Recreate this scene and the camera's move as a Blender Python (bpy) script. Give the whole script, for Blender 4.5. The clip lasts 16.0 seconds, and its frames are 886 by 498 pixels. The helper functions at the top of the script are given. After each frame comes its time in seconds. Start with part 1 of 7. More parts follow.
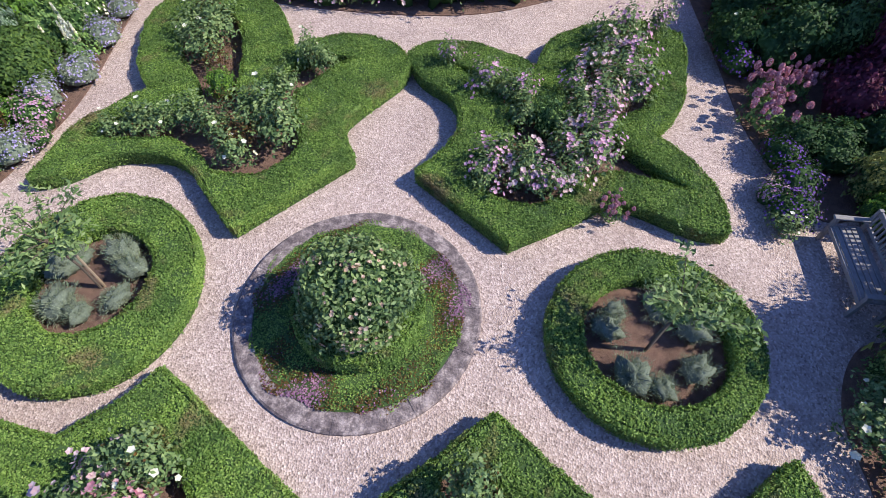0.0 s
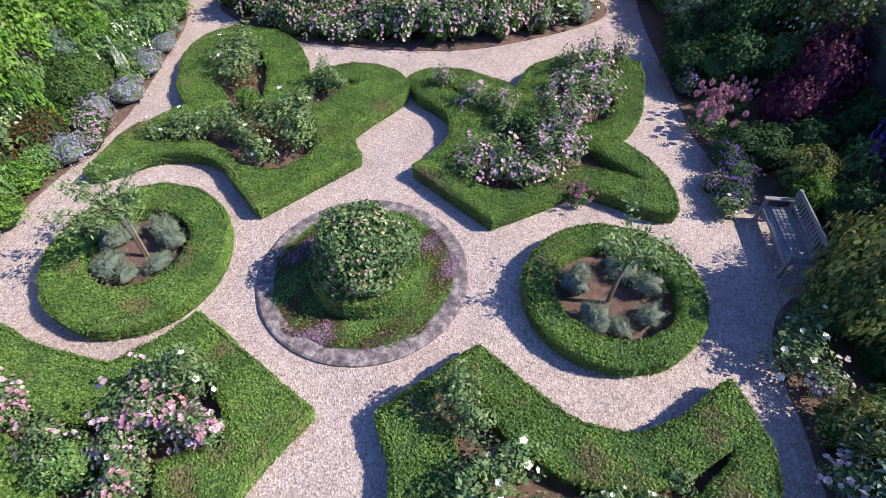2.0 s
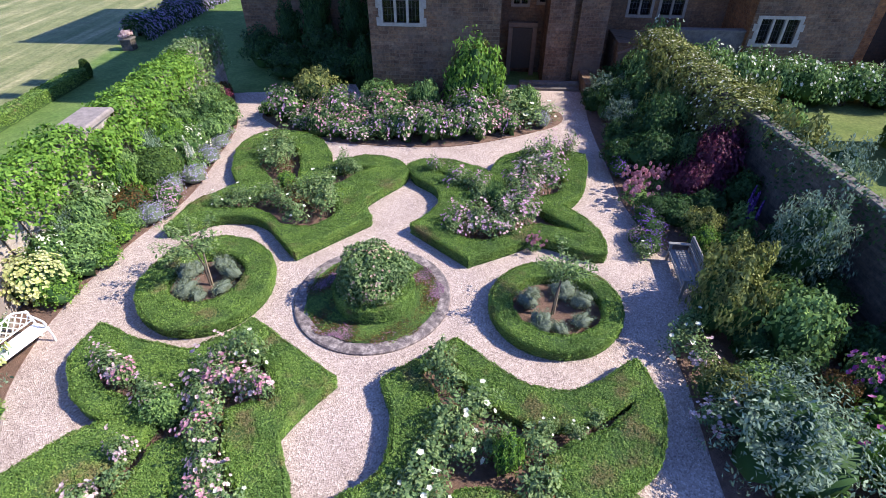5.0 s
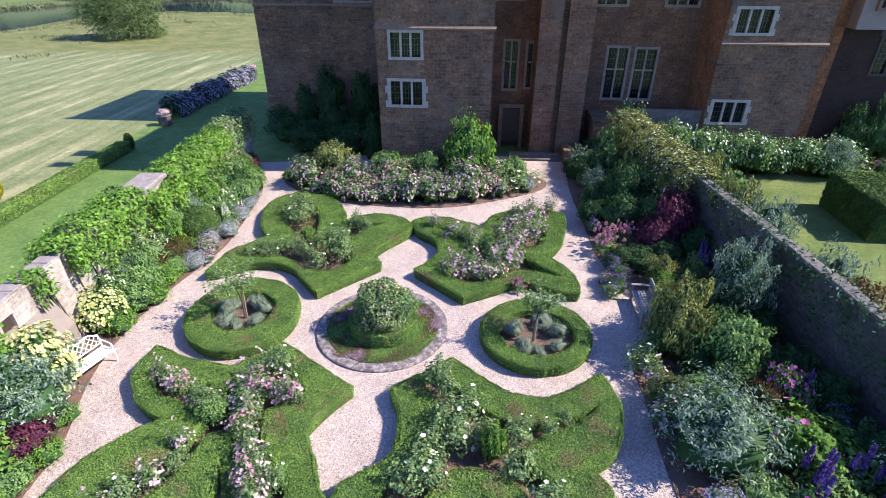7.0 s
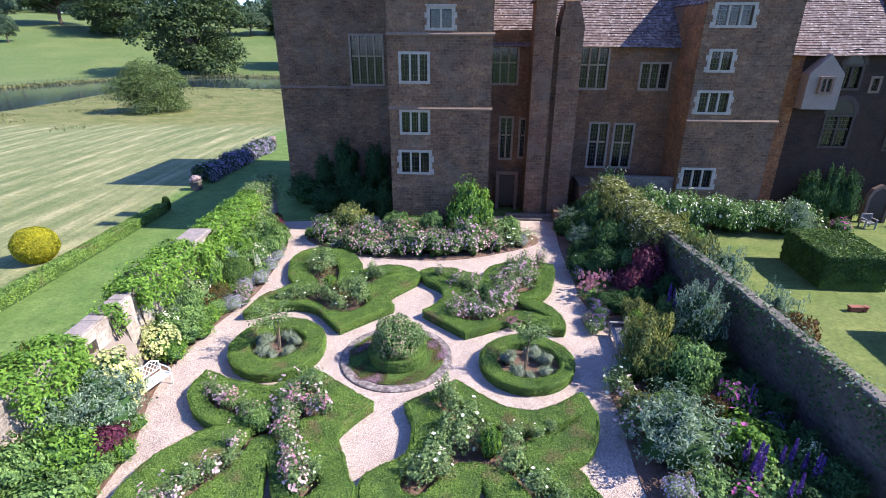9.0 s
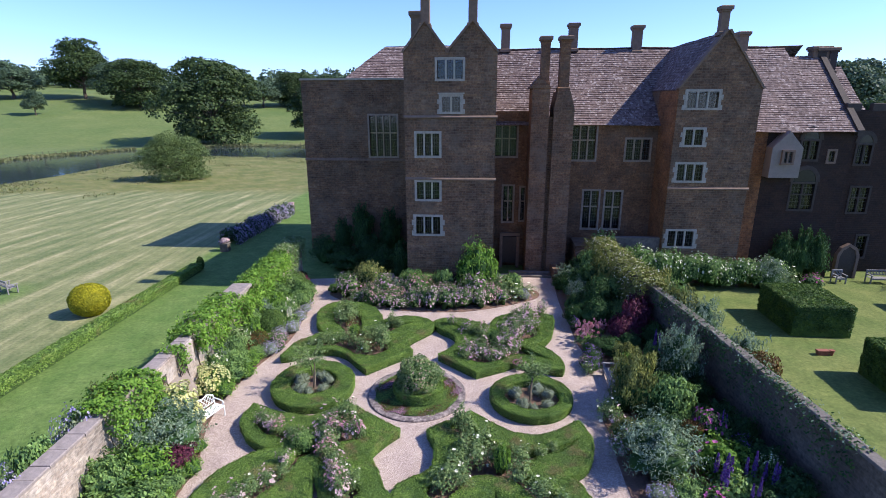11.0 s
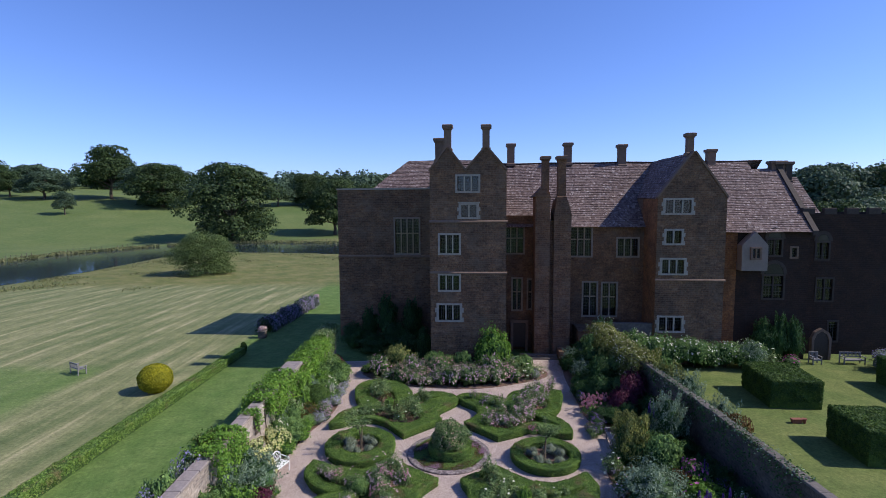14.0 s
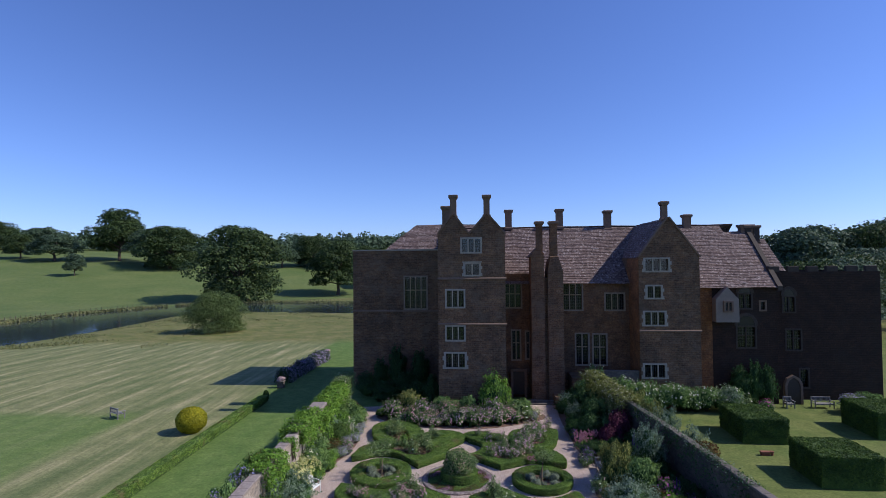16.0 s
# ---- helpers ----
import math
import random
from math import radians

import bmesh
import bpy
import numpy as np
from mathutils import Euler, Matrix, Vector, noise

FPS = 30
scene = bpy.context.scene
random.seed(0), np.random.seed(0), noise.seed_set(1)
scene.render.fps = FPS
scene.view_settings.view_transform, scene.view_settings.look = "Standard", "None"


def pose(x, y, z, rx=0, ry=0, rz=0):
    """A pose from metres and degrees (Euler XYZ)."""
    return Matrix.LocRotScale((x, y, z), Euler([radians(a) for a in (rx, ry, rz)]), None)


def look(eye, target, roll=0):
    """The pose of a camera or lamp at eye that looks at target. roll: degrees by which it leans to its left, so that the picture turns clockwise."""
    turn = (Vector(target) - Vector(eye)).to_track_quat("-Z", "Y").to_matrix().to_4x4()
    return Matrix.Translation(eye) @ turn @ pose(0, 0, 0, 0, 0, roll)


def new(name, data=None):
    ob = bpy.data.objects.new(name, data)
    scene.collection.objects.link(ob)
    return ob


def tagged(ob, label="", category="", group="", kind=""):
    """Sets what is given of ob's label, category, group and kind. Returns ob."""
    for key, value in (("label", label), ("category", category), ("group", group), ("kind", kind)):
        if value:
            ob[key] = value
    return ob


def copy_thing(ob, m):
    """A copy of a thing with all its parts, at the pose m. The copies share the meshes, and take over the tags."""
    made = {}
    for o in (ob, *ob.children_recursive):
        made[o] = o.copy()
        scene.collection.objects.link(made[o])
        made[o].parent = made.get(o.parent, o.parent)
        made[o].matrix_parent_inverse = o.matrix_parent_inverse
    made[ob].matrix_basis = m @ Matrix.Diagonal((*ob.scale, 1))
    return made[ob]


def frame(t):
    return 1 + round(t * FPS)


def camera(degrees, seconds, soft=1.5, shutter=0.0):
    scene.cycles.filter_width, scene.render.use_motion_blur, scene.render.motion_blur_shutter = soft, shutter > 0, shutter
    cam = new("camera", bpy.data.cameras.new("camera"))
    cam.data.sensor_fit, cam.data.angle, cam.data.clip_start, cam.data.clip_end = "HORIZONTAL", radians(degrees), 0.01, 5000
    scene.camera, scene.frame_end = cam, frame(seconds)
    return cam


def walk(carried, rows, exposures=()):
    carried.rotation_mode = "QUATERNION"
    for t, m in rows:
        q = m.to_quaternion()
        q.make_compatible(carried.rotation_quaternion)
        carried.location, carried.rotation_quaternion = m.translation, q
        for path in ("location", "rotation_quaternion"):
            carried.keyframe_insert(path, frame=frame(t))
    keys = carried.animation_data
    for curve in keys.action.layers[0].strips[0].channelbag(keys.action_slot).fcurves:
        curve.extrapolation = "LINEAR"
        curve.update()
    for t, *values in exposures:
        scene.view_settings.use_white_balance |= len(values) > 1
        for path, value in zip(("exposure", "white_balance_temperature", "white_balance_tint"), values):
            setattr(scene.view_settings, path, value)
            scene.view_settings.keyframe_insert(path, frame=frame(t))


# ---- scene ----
cam = camera(81.61, 16.0, 0.6)
# seconds, x, y, z, yaw, pitch, roll
ROWS = [
    (0.0, -0.000, 0.000, 8.449, 0.14, -55.03, -0.02),
    (0.5, -0.016, -0.551, 8.480, 0.15, -53.44, -0.00),
    (1.0, 0.014, -1.147, 8.525, 0.12, -51.94, -0.04),
    (1.5, 0.072, -1.768, 8.617, 0.07, -50.41, -0.06),
    (2.0, 0.146, -2.404, 8.774, 0.03, -48.77, -0.04),
    (2.5, 0.226, -3.051, 8.963, -0.02, -47.03, 0.01),
    (3.0, 0.287, -3.714, 9.193, -0.01, -45.13, 0.10),
    (3.5, 0.344, -4.399, 9.454, -0.03, -43.11, 0.14),
    (6.0, 0.459, -7.929, 10.723, -0.16, -33.52, -0.14),
    (6.5, 0.461, -8.678, 10.982, -0.14, -31.60, -0.14),
    (7.0, 0.466, -9.464, 11.210, -0.11, -29.77, -0.17),
    (7.5, 0.466, -10.264, 11.433, -0.10, -27.93, -0.16),
    (8.0, 0.439, -11.090, 11.652, -0.05, -26.12, -0.17),
    (8.5, 0.379, -11.947, 11.871, -0.01, -24.36, -0.15),
    (9.0, 0.290, -12.816, 12.076, 0.02, -22.65, -0.16),
    (11.5, -0.464, -17.243, 13.104, 0.21, -13.98, 0.18),
    (12.0, -0.677, -18.164, 13.290, 0.28, -12.22, 0.24),
    (12.5, -0.918, -19.114, 13.456, 0.33, -10.45, 0.28),
    (13.0, -1.158, -20.086, 13.593, 0.38, -8.70, 0.31),
    (13.5, -1.368, -21.065, 13.671, 0.41, -6.99, 0.31),
    (14.0, -1.546, -22.065, 13.698, 0.45, -5.29, 0.33),
    (14.5, -1.702, -23.177, 13.694, 0.51, -3.54, 0.38),
    (15.0, -1.846, -24.484, 13.668, 0.53, -1.80, 0.41),
    (15.5, -1.988, -25.985, 13.615, 0.50, -0.15, 0.45),
    (16.0, -2.132, -27.592, 13.551, 0.39, 1.53, 0.46),
]
# exposure along the way, sun and sky
EXPO = [(0.0, 0.55), (3.5, 0.78), (6.0, 0.98), (9.0, 1.13), (11.5, 0.45), (12.5, 0.17), (14.0, -0.02), (16.0, -0.22)]
SUN_STRENGTH, SKY_STRENGTH = 4.8, 0.132
walk(cam, [(t, pose(x, y, z, 90 + pitch, roll, yaw)) for t, x, y, z, yaw, pitch, roll in ROWS],
     exposures=EXPO)

# ---- sky and sun ----
SUN = Vector((1.10, -0.075, 1.0)).normalized()
world = bpy.data.worlds.new("sky")
scene.world = world
world.use_nodes = True
wn = world.node_tree
sky = wn.nodes.new("ShaderNodeTexSky")
sky.sky_type = "NISHITA"
sky.sun_disc = False
sky.sun_elevation = math.asin(SUN.z)
sky.sun_rotation = math.atan2(SUN.x, SUN.y)
sky.altitude = 600
sky.air_density = 1.0
sky.dust_density = 0.3
sky.ozone_density = 4.0
wn.nodes["Background"].inputs[1].default_value = SKY_STRENGTH
tint = wn.nodes.new("ShaderNodeMix")
tint.data_type, tint.blend_type = "RGBA", "MULTIPLY"
tint.inputs[0].default_value = 1.0
tint.inputs[7].default_value = (0.82, 0.94, 1.44, 1)
wn.links.new(sky.outputs[0], tint.inputs[6])
wn.links.new(tint.outputs[2], wn.nodes["Background"].inputs[0])
sun_data = bpy.data.lights.new("sun", "SUN")
sun_data.energy = SUN_STRENGTH
sun_data.angle = radians(0.53)
sun_data.color = (1.0, 0.95, 0.87)
sun = new("sun", sun_data)
sun.matrix_world = look(SUN * 60, (0, 0, 0))

# ---- materials ----


def material(name):
    m = bpy.data.materials.new(name)
    m.use_nodes = True
    return m, m.node_tree, m.node_tree.nodes["Principled BSDF"]


def node(tree, kind, **inputs):
    n = tree.nodes.new(kind)
    for key, value in inputs.items():
        n.inputs[key.replace("_", " ")].default_value = value
    return n


def ramp(tree, fac, stops):
    r = tree.nodes.new("ShaderNodeValToRGB")
    while len(r.color_ramp.elements) < len(stops):
        r.color_ramp.elements.new(0.5)
    for e, (at, c) in zip(r.color_ramp.elements, stops):
        e.position, e.color = at, (*c, 1)
    tree.links.new(fac, r.inputs[0])
    return r.outputs[0]


def coords(tree, kind="Object"):
    return tree.nodes.new("ShaderNodeTexCoord").outputs[kind]


def noise_out(tree, vec, scale, detail=4.0, rough=0.6):
    n = node(tree, "ShaderNodeTexNoise", Scale=scale, Detail=detail, Roughness=rough)
    tree.links.new(vec, n.inputs["Vector"])
    return n.outputs[0]


def mix(tree, fac, a, b, blend="MIX"):
    m = tree.nodes.new("ShaderNodeMix")
    m.data_type, m.blend_type = "RGBA", blend
    for sock, value in ((m.inputs[0], fac), (m.inputs[6], a), (m.inputs[7], b)):
        if isinstance(value, (int, float)):
            sock.default_value = value
        elif isinstance(value, tuple):
            sock.default_value = (*value, 1)
        else:
            tree.links.new(value, sock)
    return m.outputs[2]


def bump(tree, bsdf, height, strength=0.5, distance=0.02):
    b = node(tree, "ShaderNodeBump", Strength=strength, Distance=distance)
    tree.links.new(height, b.inputs["Height"])
    tree.links.new(b.outputs[0], bsdf.inputs["Normal"])


def math_node(tree, op, a, b=0.0):
    m = tree.nodes.new("ShaderNodeMath")
    m.operation = op
    for sock, value in zip(m.inputs, (a, b)):
        if isinstance(value, (int, float)):
            sock.default_value = value
        else:
            tree.links.new(value, sock)
    return m.outputs[0]


def leaf_material(name, dark, mid, light, gloss=0.6, through_light=0.25, patch=None):
    """Leaves: each one its own shade, with broad patches of younger and older growth."""
    m, t, b = material(name)
    geo = t.nodes.new("ShaderNodeNewGeometry")
    col = ramp(t, geo.outputs["Random Per Island"], [(0.0, dark), (0.5, mid), (1.0, light)])
    big = noise_out(t, coords(t), 1.3, 3)
    tone = ramp(t, big, [(0.35, (0.72, 0.76, 0.74)), (0.65, (1.22, 1.18, 1.0))])
    col = mix(t, 1.0, col, tone, "MULTIPLY")
    if patch:
        spot = ramp(t, noise_out(t, coords(t), 0.7, 7, 0.68), [(0.565, (0, 0, 0)), (0.66, (1, 1, 1))])
        col = mix(t, math_node(t, "MULTIPLY", spot, 0.7), col, patch)
    t.links.new(col, b.inputs["Base Color"])
    b.inputs["Roughness"].default_value = gloss
    b.inputs["Specular IOR Level"].default_value = 0.2
    tr = t.nodes.new("ShaderNodeBsdfTranslucent")
    t.links.new(col, tr.inputs[0])
    ms = node(t, "ShaderNodeMixShader", Fac=through_light)
    t.links.new(b.outputs[0], ms.inputs[1])
    t.links.new(tr.outputs[0], ms.inputs[2])
    t.links.new(ms.outputs[0], t.nodes["Material Output"].inputs[0])
    return m


def plain(name, color, rough=0.6, spread=0.25, scale=6.0, bumped=0.3, metal=0.0, distance=0.01):
    """A surface with fine and broad variation of one colour."""
    m, t, b = material(name)
    co = coords(t)
    f = noise_out(t, co, scale, 6)
    g = noise_out(t, co, scale * 9, 3)
    lo = tuple(c * (1 - spread) for c in color)
    hi = tuple(min(1, c * (1 + spread)) for c in color)
    col = ramp(t, f, [(0.3, lo), (0.7, hi)])
    col = mix(t, 0.35, col, ramp(t, g, [(0.3, lo), (0.7, hi)]))
    t.links.new(col, b.inputs["Base Color"])
    b.inputs["Roughness"].default_value = rough
    b.inputs["Metallic"].default_value = metal
    bump(t, b, g, bumped, distance)
    return m


def masonry(name, tones, mortar, width=0.42, height=0.17, pale=None, moss=None):
    """Coursed rubble: blocks of several tones in recessed mortar, with pale and mossy weathering."""
    m, t, b = material(name)
    geo = t.nodes.new("ShaderNodeNewGeometry")
    sep = t.nodes.new("ShaderNodeSeparateXYZ")
    t.links.new(geo.outputs["Position"], sep.inputs[0])
    com = t.nodes.new("ShaderNodeCombineXYZ")
    t.links.new(math_node(t, "ADD", sep.outputs[0], sep.outputs[1]), com.inputs[0])
    t.links.new(sep.outputs[2], com.inputs[1])
    warp = node(t, "ShaderNodeTexNoise", Scale=2.2, Detail=2.0)
    t.links.new(com.outputs[0], warp.inputs["Vector"])
    vec = mix(t, 0.11, com.outputs[0], warp.outputs[1], "ADD")
    brick = node(t, "ShaderNodeTexBrick", Scale=1.0, Mortar_Size=0.014, Mortar_Smooth=0.3)
    brick.inputs["Brick Width"].default_value, brick.inputs["Row Height"].default_value = width, height
    brick.inputs["Color1"].default_value, brick.inputs["Color2"].default_value = (0, 0, 0, 1), (1, 1, 1, 1)
    brick.inputs["Mortar"].default_value = (0.5, 0.5, 0.5, 1)
    t.links.new(vec, brick.inputs["Vector"])
    cell = ramp(t, brick.outputs[0], [(i / (len(tones) - 1), c) for i, c in enumerate(tones)])
    co = geo.outputs["Position"]
    cell = mix(t, 0.35, cell, tones[1])
    cell = mix(t, 0.85, cell, ramp(t, noise_out(t, co, 0.8, 7, 0.65), [(0.34, (0.5, 0.5, 0.52)), (0.66, (1.45, 1.38, 1.3))]), "MULTIPLY")
    cell = mix(t, 0.8, cell, ramp(t, noise_out(t, co, 7, 6, 0.72), [(0.34, (0.45, 0.44, 0.44)), (0.66, (1.6, 1.58, 1.55))]), "MULTIPLY")
    if pale:
        f = ramp(t, noise_out(t, co, 0.5, 7, 0.7), [(0.50, (0, 0, 0)), (0.68, (1, 1, 1))])
        cell = mix(t, math_node(t, "MULTIPLY", f, 0.75), cell, pale)
    if moss:
        f = ramp(t, noise_out(t, co, 0.9, 7, 0.7), [(0.55, (0, 0, 0)), (0.66, (1, 1, 1))])
        cell = mix(t, math_node(t, "MULTIPLY", f, 0.7), cell, moss)
    col = mix(t, math_node(t, "MULTIPLY", brick.outputs[1], 0.6), cell, mortar)
    t.links.new(col, b.inputs["Base Color"])
    b.inputs["Roughness"].default_value = 0.9
    h = math_node(t, "SUBTRACT", math_node(t, "MULTIPLY", noise_out(t, co, 9, 4), 0.5), brick.outputs[1])
    bump(t, b, h, 0.7, 0.03)
    return m


BOX_GREEN = leaf_material("box_leaf", (0.084, 0.156, 0.035), (0.156, 0.265, 0.060), (0.262, 0.375, 0.105), patch=(0.26, 0.18, 0.10))
# Dark core colour paints in the shade of gaps between the leaves.
BOX_CORE = plain("shaded_growth", (0.040, 0.080, 0.016), 0.9, 0.5, 12)
YEW_GREEN = leaf_material("yew_leaf", (0.036, 0.074, 0.022), (0.068, 0.125, 0.03), (0.13, 0.20, 0.046))
MID_GREEN = leaf_material("shrub_leaf", (0.085, 0.152, 0.055), (0.155, 0.262, 0.085), (0.27, 0.40, 0.125))
ROSE_GREEN = leaf_material("rose_leaf", (0.075, 0.132, 0.050), (0.155, 0.235, 0.092), (0.29, 0.37, 0.165))
VINE_GREEN = leaf_material("vine_leaf", (0.085, 0.175, 0.030), (0.150, 0.285, 0.044), (0.250, 0.405, 0.075), through_light=0.35)
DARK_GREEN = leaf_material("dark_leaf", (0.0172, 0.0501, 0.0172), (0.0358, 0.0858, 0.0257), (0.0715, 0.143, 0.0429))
GREY_GREEN = leaf_material("grey_leaf", (0.092, 0.150, 0.104), (0.185, 0.255, 0.18), (0.32, 0.405, 0.30))
LAVENDER_GREEN = leaf_material("lavender_leaf", (0.15, 0.185, 0.12), (0.24, 0.285, 0.19), (0.34, 0.385, 0.28))
YELLOW_GREEN = leaf_material("yellow_leaf", (0.34, 0.37, 0.13), (0.56, 0.55, 0.24), (0.74, 0.70, 0.40))
GOLD = leaf_material("golden_yew", (0.16, 0.17, 0.012), (0.33, 0.31, 0.02), (0.48, 0.44, 0.035))
PURPLE_LEAF = leaf_material("purple_leaf", (0.045, 0.011, 0.027), (0.11, 0.026, 0.055), (0.20, 0.045, 0.09))
RED_BROWN = leaf_material("bronze_leaf", (0.05, 0.03, 0.012), (0.11, 0.06, 0.022), (0.17, 0.10, 0.03))
OAK_GREEN = leaf_material("oak_leaf", (0.024, 0.047, 0.020), (0.050, 0.083, 0.030), (0.090, 0.130, 0.046))
WILLOW_GREEN = leaf_material("willow_leaf", (0.054, 0.09, 0.03), (0.102, 0.15, 0.048), (0.168, 0.216, 0.084))
OLIVE_GREEN = leaf_material("olive_leaf", (0.095, 0.118, 0.034), (0.175, 0.195, 0.058), (0.28, 0.29, 0.10))
# Leaf green made paler and bluer: distance haze put into the colour.
HAZY_GREEN = leaf_material("hazy_leaf", (0.0537, 0.0866, 0.063), (0.0803, 0.126, 0.084), (0.116, 0.174, 0.105))
PINK = leaf_material("pink_petal", (0.43, 0.15, 0.24), (0.54, 0.26, 0.34), (0.64, 0.41, 0.48), 0.6)
PALE_PINK = leaf_material("pale_pink_petal", (0.52, 0.31, 0.36), (0.63, 0.44, 0.48), (0.74, 0.60, 0.62), 0.6)
MAUVE = leaf_material("mauve_petal", (0.40, 0.18, 0.32), (0.51, 0.29, 0.44), (0.64, 0.46, 0.58), 0.6)
CREAM = leaf_material("cream_petal", (0.68, 0.64, 0.50), (0.78, 0.75, 0.64), (0.85, 0.83, 0.76), 0.6)
VIOLET = leaf_material("violet_petal", (0.099, 0.033, 0.238), (0.154, 0.066, 0.323), (0.264, 0.154, 0.442), 0.6)
LILAC = leaf_material("lilac_petal", (0.286, 0.22, 0.462), (0.396, 0.33, 0.594), (0.528, 0.473, 0.704), 0.6)
MAGENTA = leaf_material("magenta_petal", (0.357, 0.05, 0.242), (0.468, 0.1, 0.33), (0.561, 0.22, 0.44), 0.6)
BARK = plain("bark", (0.10, 0.075, 0.055), 0.95, 0.4, 10, 0.8)
STAKE = plain("stake_wood", (0.30, 0.22, 0.14), 0.85, 0.3, 14)
SOIL = plain("soil", (0.20, 0.118, 0.085), 1.0, 0.4, 7, 1.0, distance=0.05)
STONE = masonry("ironstone", [(0.088, 0.044, 0.024), (0.148, 0.079, 0.041), (0.19, 0.110, 0.058), (0.106, 0.060, 0.038), (0.21, 0.136, 0.086)],
                (0.15, 0.108, 0.073), pale=(0.165, 0.116, 0.080))
# Ironstone of the east end, with its deep shade put into the colour.
SHADED_STONE = masonry("shaded_ironstone", [(0.021, 0.0095, 0.0048), (0.030, 0.0132, 0.0066), (0.038, 0.018, 0.0094)], (0.026, 0.0155, 0.0095), pale=(0.026, 0.0172, 0.0118))
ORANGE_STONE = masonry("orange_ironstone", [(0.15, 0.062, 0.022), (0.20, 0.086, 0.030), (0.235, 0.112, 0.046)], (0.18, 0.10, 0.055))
RED_STONE = masonry("red_ironstone", [(0.11, 0.052, 0.025), (0.162, 0.082, 0.039), (0.195, 0.106, 0.055)], (0.13, 0.075, 0.045), pale=(0.13, 0.095, 0.07))
GARDEN_STONE = masonry("garden_wall_stone", [(0.25, 0.195, 0.155), (0.35, 0.285, 0.235), (0.42, 0.355, 0.30), (0.28, 0.225, 0.185)],
                       (0.40, 0.34, 0.285), 0.34, 0.13, pale=(0.60, 0.53, 0.48), moss=(0.20, 0.175, 0.15))
# Stone with mossy patches; the east wall's shade is in its tones.
SHADED_MOSSY = masonry("shaded_mossy_stone", [(0.06, 0.05, 0.04), (0.09, 0.075, 0.06), (0.115, 0.10, 0.082)], (0.09, 0.08, 0.068), 0.34, 0.13, moss=(0.04, 0.038, 0.033))
DRESSED = plain("dressed_limestone", (0.33, 0.285, 0.23), 0.85, 0.3, 5)
# East-end limestone, darkened in colour for the shade it stands in.
SHADED_DRESSED = plain("shaded_limestone", (0.055, 0.040, 0.031), 0.9, 0.35, 4)
MID_DRESSED = plain("aged_limestone", (0.25, 0.19, 0.145), 0.9, 0.3, 4)
OLD_DRESSED = plain("weathered_limestone", (0.18, 0.115, 0.078), 0.9, 0.3, 4)
COPING = plain("coping_stone", (0.25, 0.205, 0.185), 0.95, 0.4, 5, 0.8)
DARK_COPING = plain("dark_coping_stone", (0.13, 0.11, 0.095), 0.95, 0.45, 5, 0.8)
WHITE_PAINT = plain("white_paint", (0.78, 0.78, 0.75), 0.5, 0.06, 10)
GREY_PAINT = plain("grey_teak", (0.21, 0.195, 0.185), 0.7, 0.25, 12)
RENDERED = plain("pale_render", (0.24, 0.19, 0.155), 0.9, 0.15, 3)
LEAD = plain("lead", (0.065, 0.065, 0.068), 0.6, 0.2, 6)
TERRACOTTA = plain("terracotta", (0.24, 0.085, 0.055), 0.85, 0.2, 8)
DARK_WOOD = plain("dark_oak", (0.045, 0.03, 0.02), 0.7, 0.3, 10)
LAVENDER_CORE = plain("shaded_lavender", (0.13, 0.155, 0.11), 0.95, 0.4, 12)
DARK_GLASS = plain("old_dark_glass", (0.018, 0.02, 0.023), 0.15, 0.3, 6)
THYME_PETAL = leaf_material("thyme_petal", (0.19, 0.085, 0.17), (0.30, 0.15, 0.27), (0.40, 0.24, 0.37), 0.6)
TUFT = leaf_material("meadow_grass", (0.13, 0.16, 0.07), (0.18, 0.19, 0.085), (0.25, 0.235, 0.125))
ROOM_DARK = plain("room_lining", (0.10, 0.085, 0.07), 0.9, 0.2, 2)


def tile_roof():
    m, t, b = material("stone_slates")
    geo = t.nodes.new("ShaderNodeNewGeometry")
    co = geo.outputs["Position"]
    vor = node(t, "ShaderNodeTexVoronoi", Scale=5.5)
    t.links.new(co, vor.inputs["Vector"])
    c = ramp(t, vor.outputs["Color"], [(0.0, (0.062, 0.036, 0.033)), (0.4, (0.125, 0.086, 0.080)), (0.72, (0.18, 0.135, 0.128)), (1.0, (0.37, 0.32, 0.31))])
    c = mix(t, 0.6, c, ramp(t, noise_out(t, co, 0.6, 6), [(0.3, (0.7, 0.68, 0.68)), (0.7, (1.3, 1.25, 1.2))]), "MULTIPLY")
    c = mix(t, 0.5, c, ramp(t, noise_out(t, co, 7, 5, 0.7), [(0.35, (0.42, 0.40, 0.40)), (0.65, (1.6, 1.55, 1.5))]), "MULTIPLY")
    t.links.new(c, b.inputs["Base Color"])
    b.inputs["Roughness"].default_value = 0.9
    bump(t, b, noise_out(t, co, 8, 4), 0.7, 0.04)
    return m


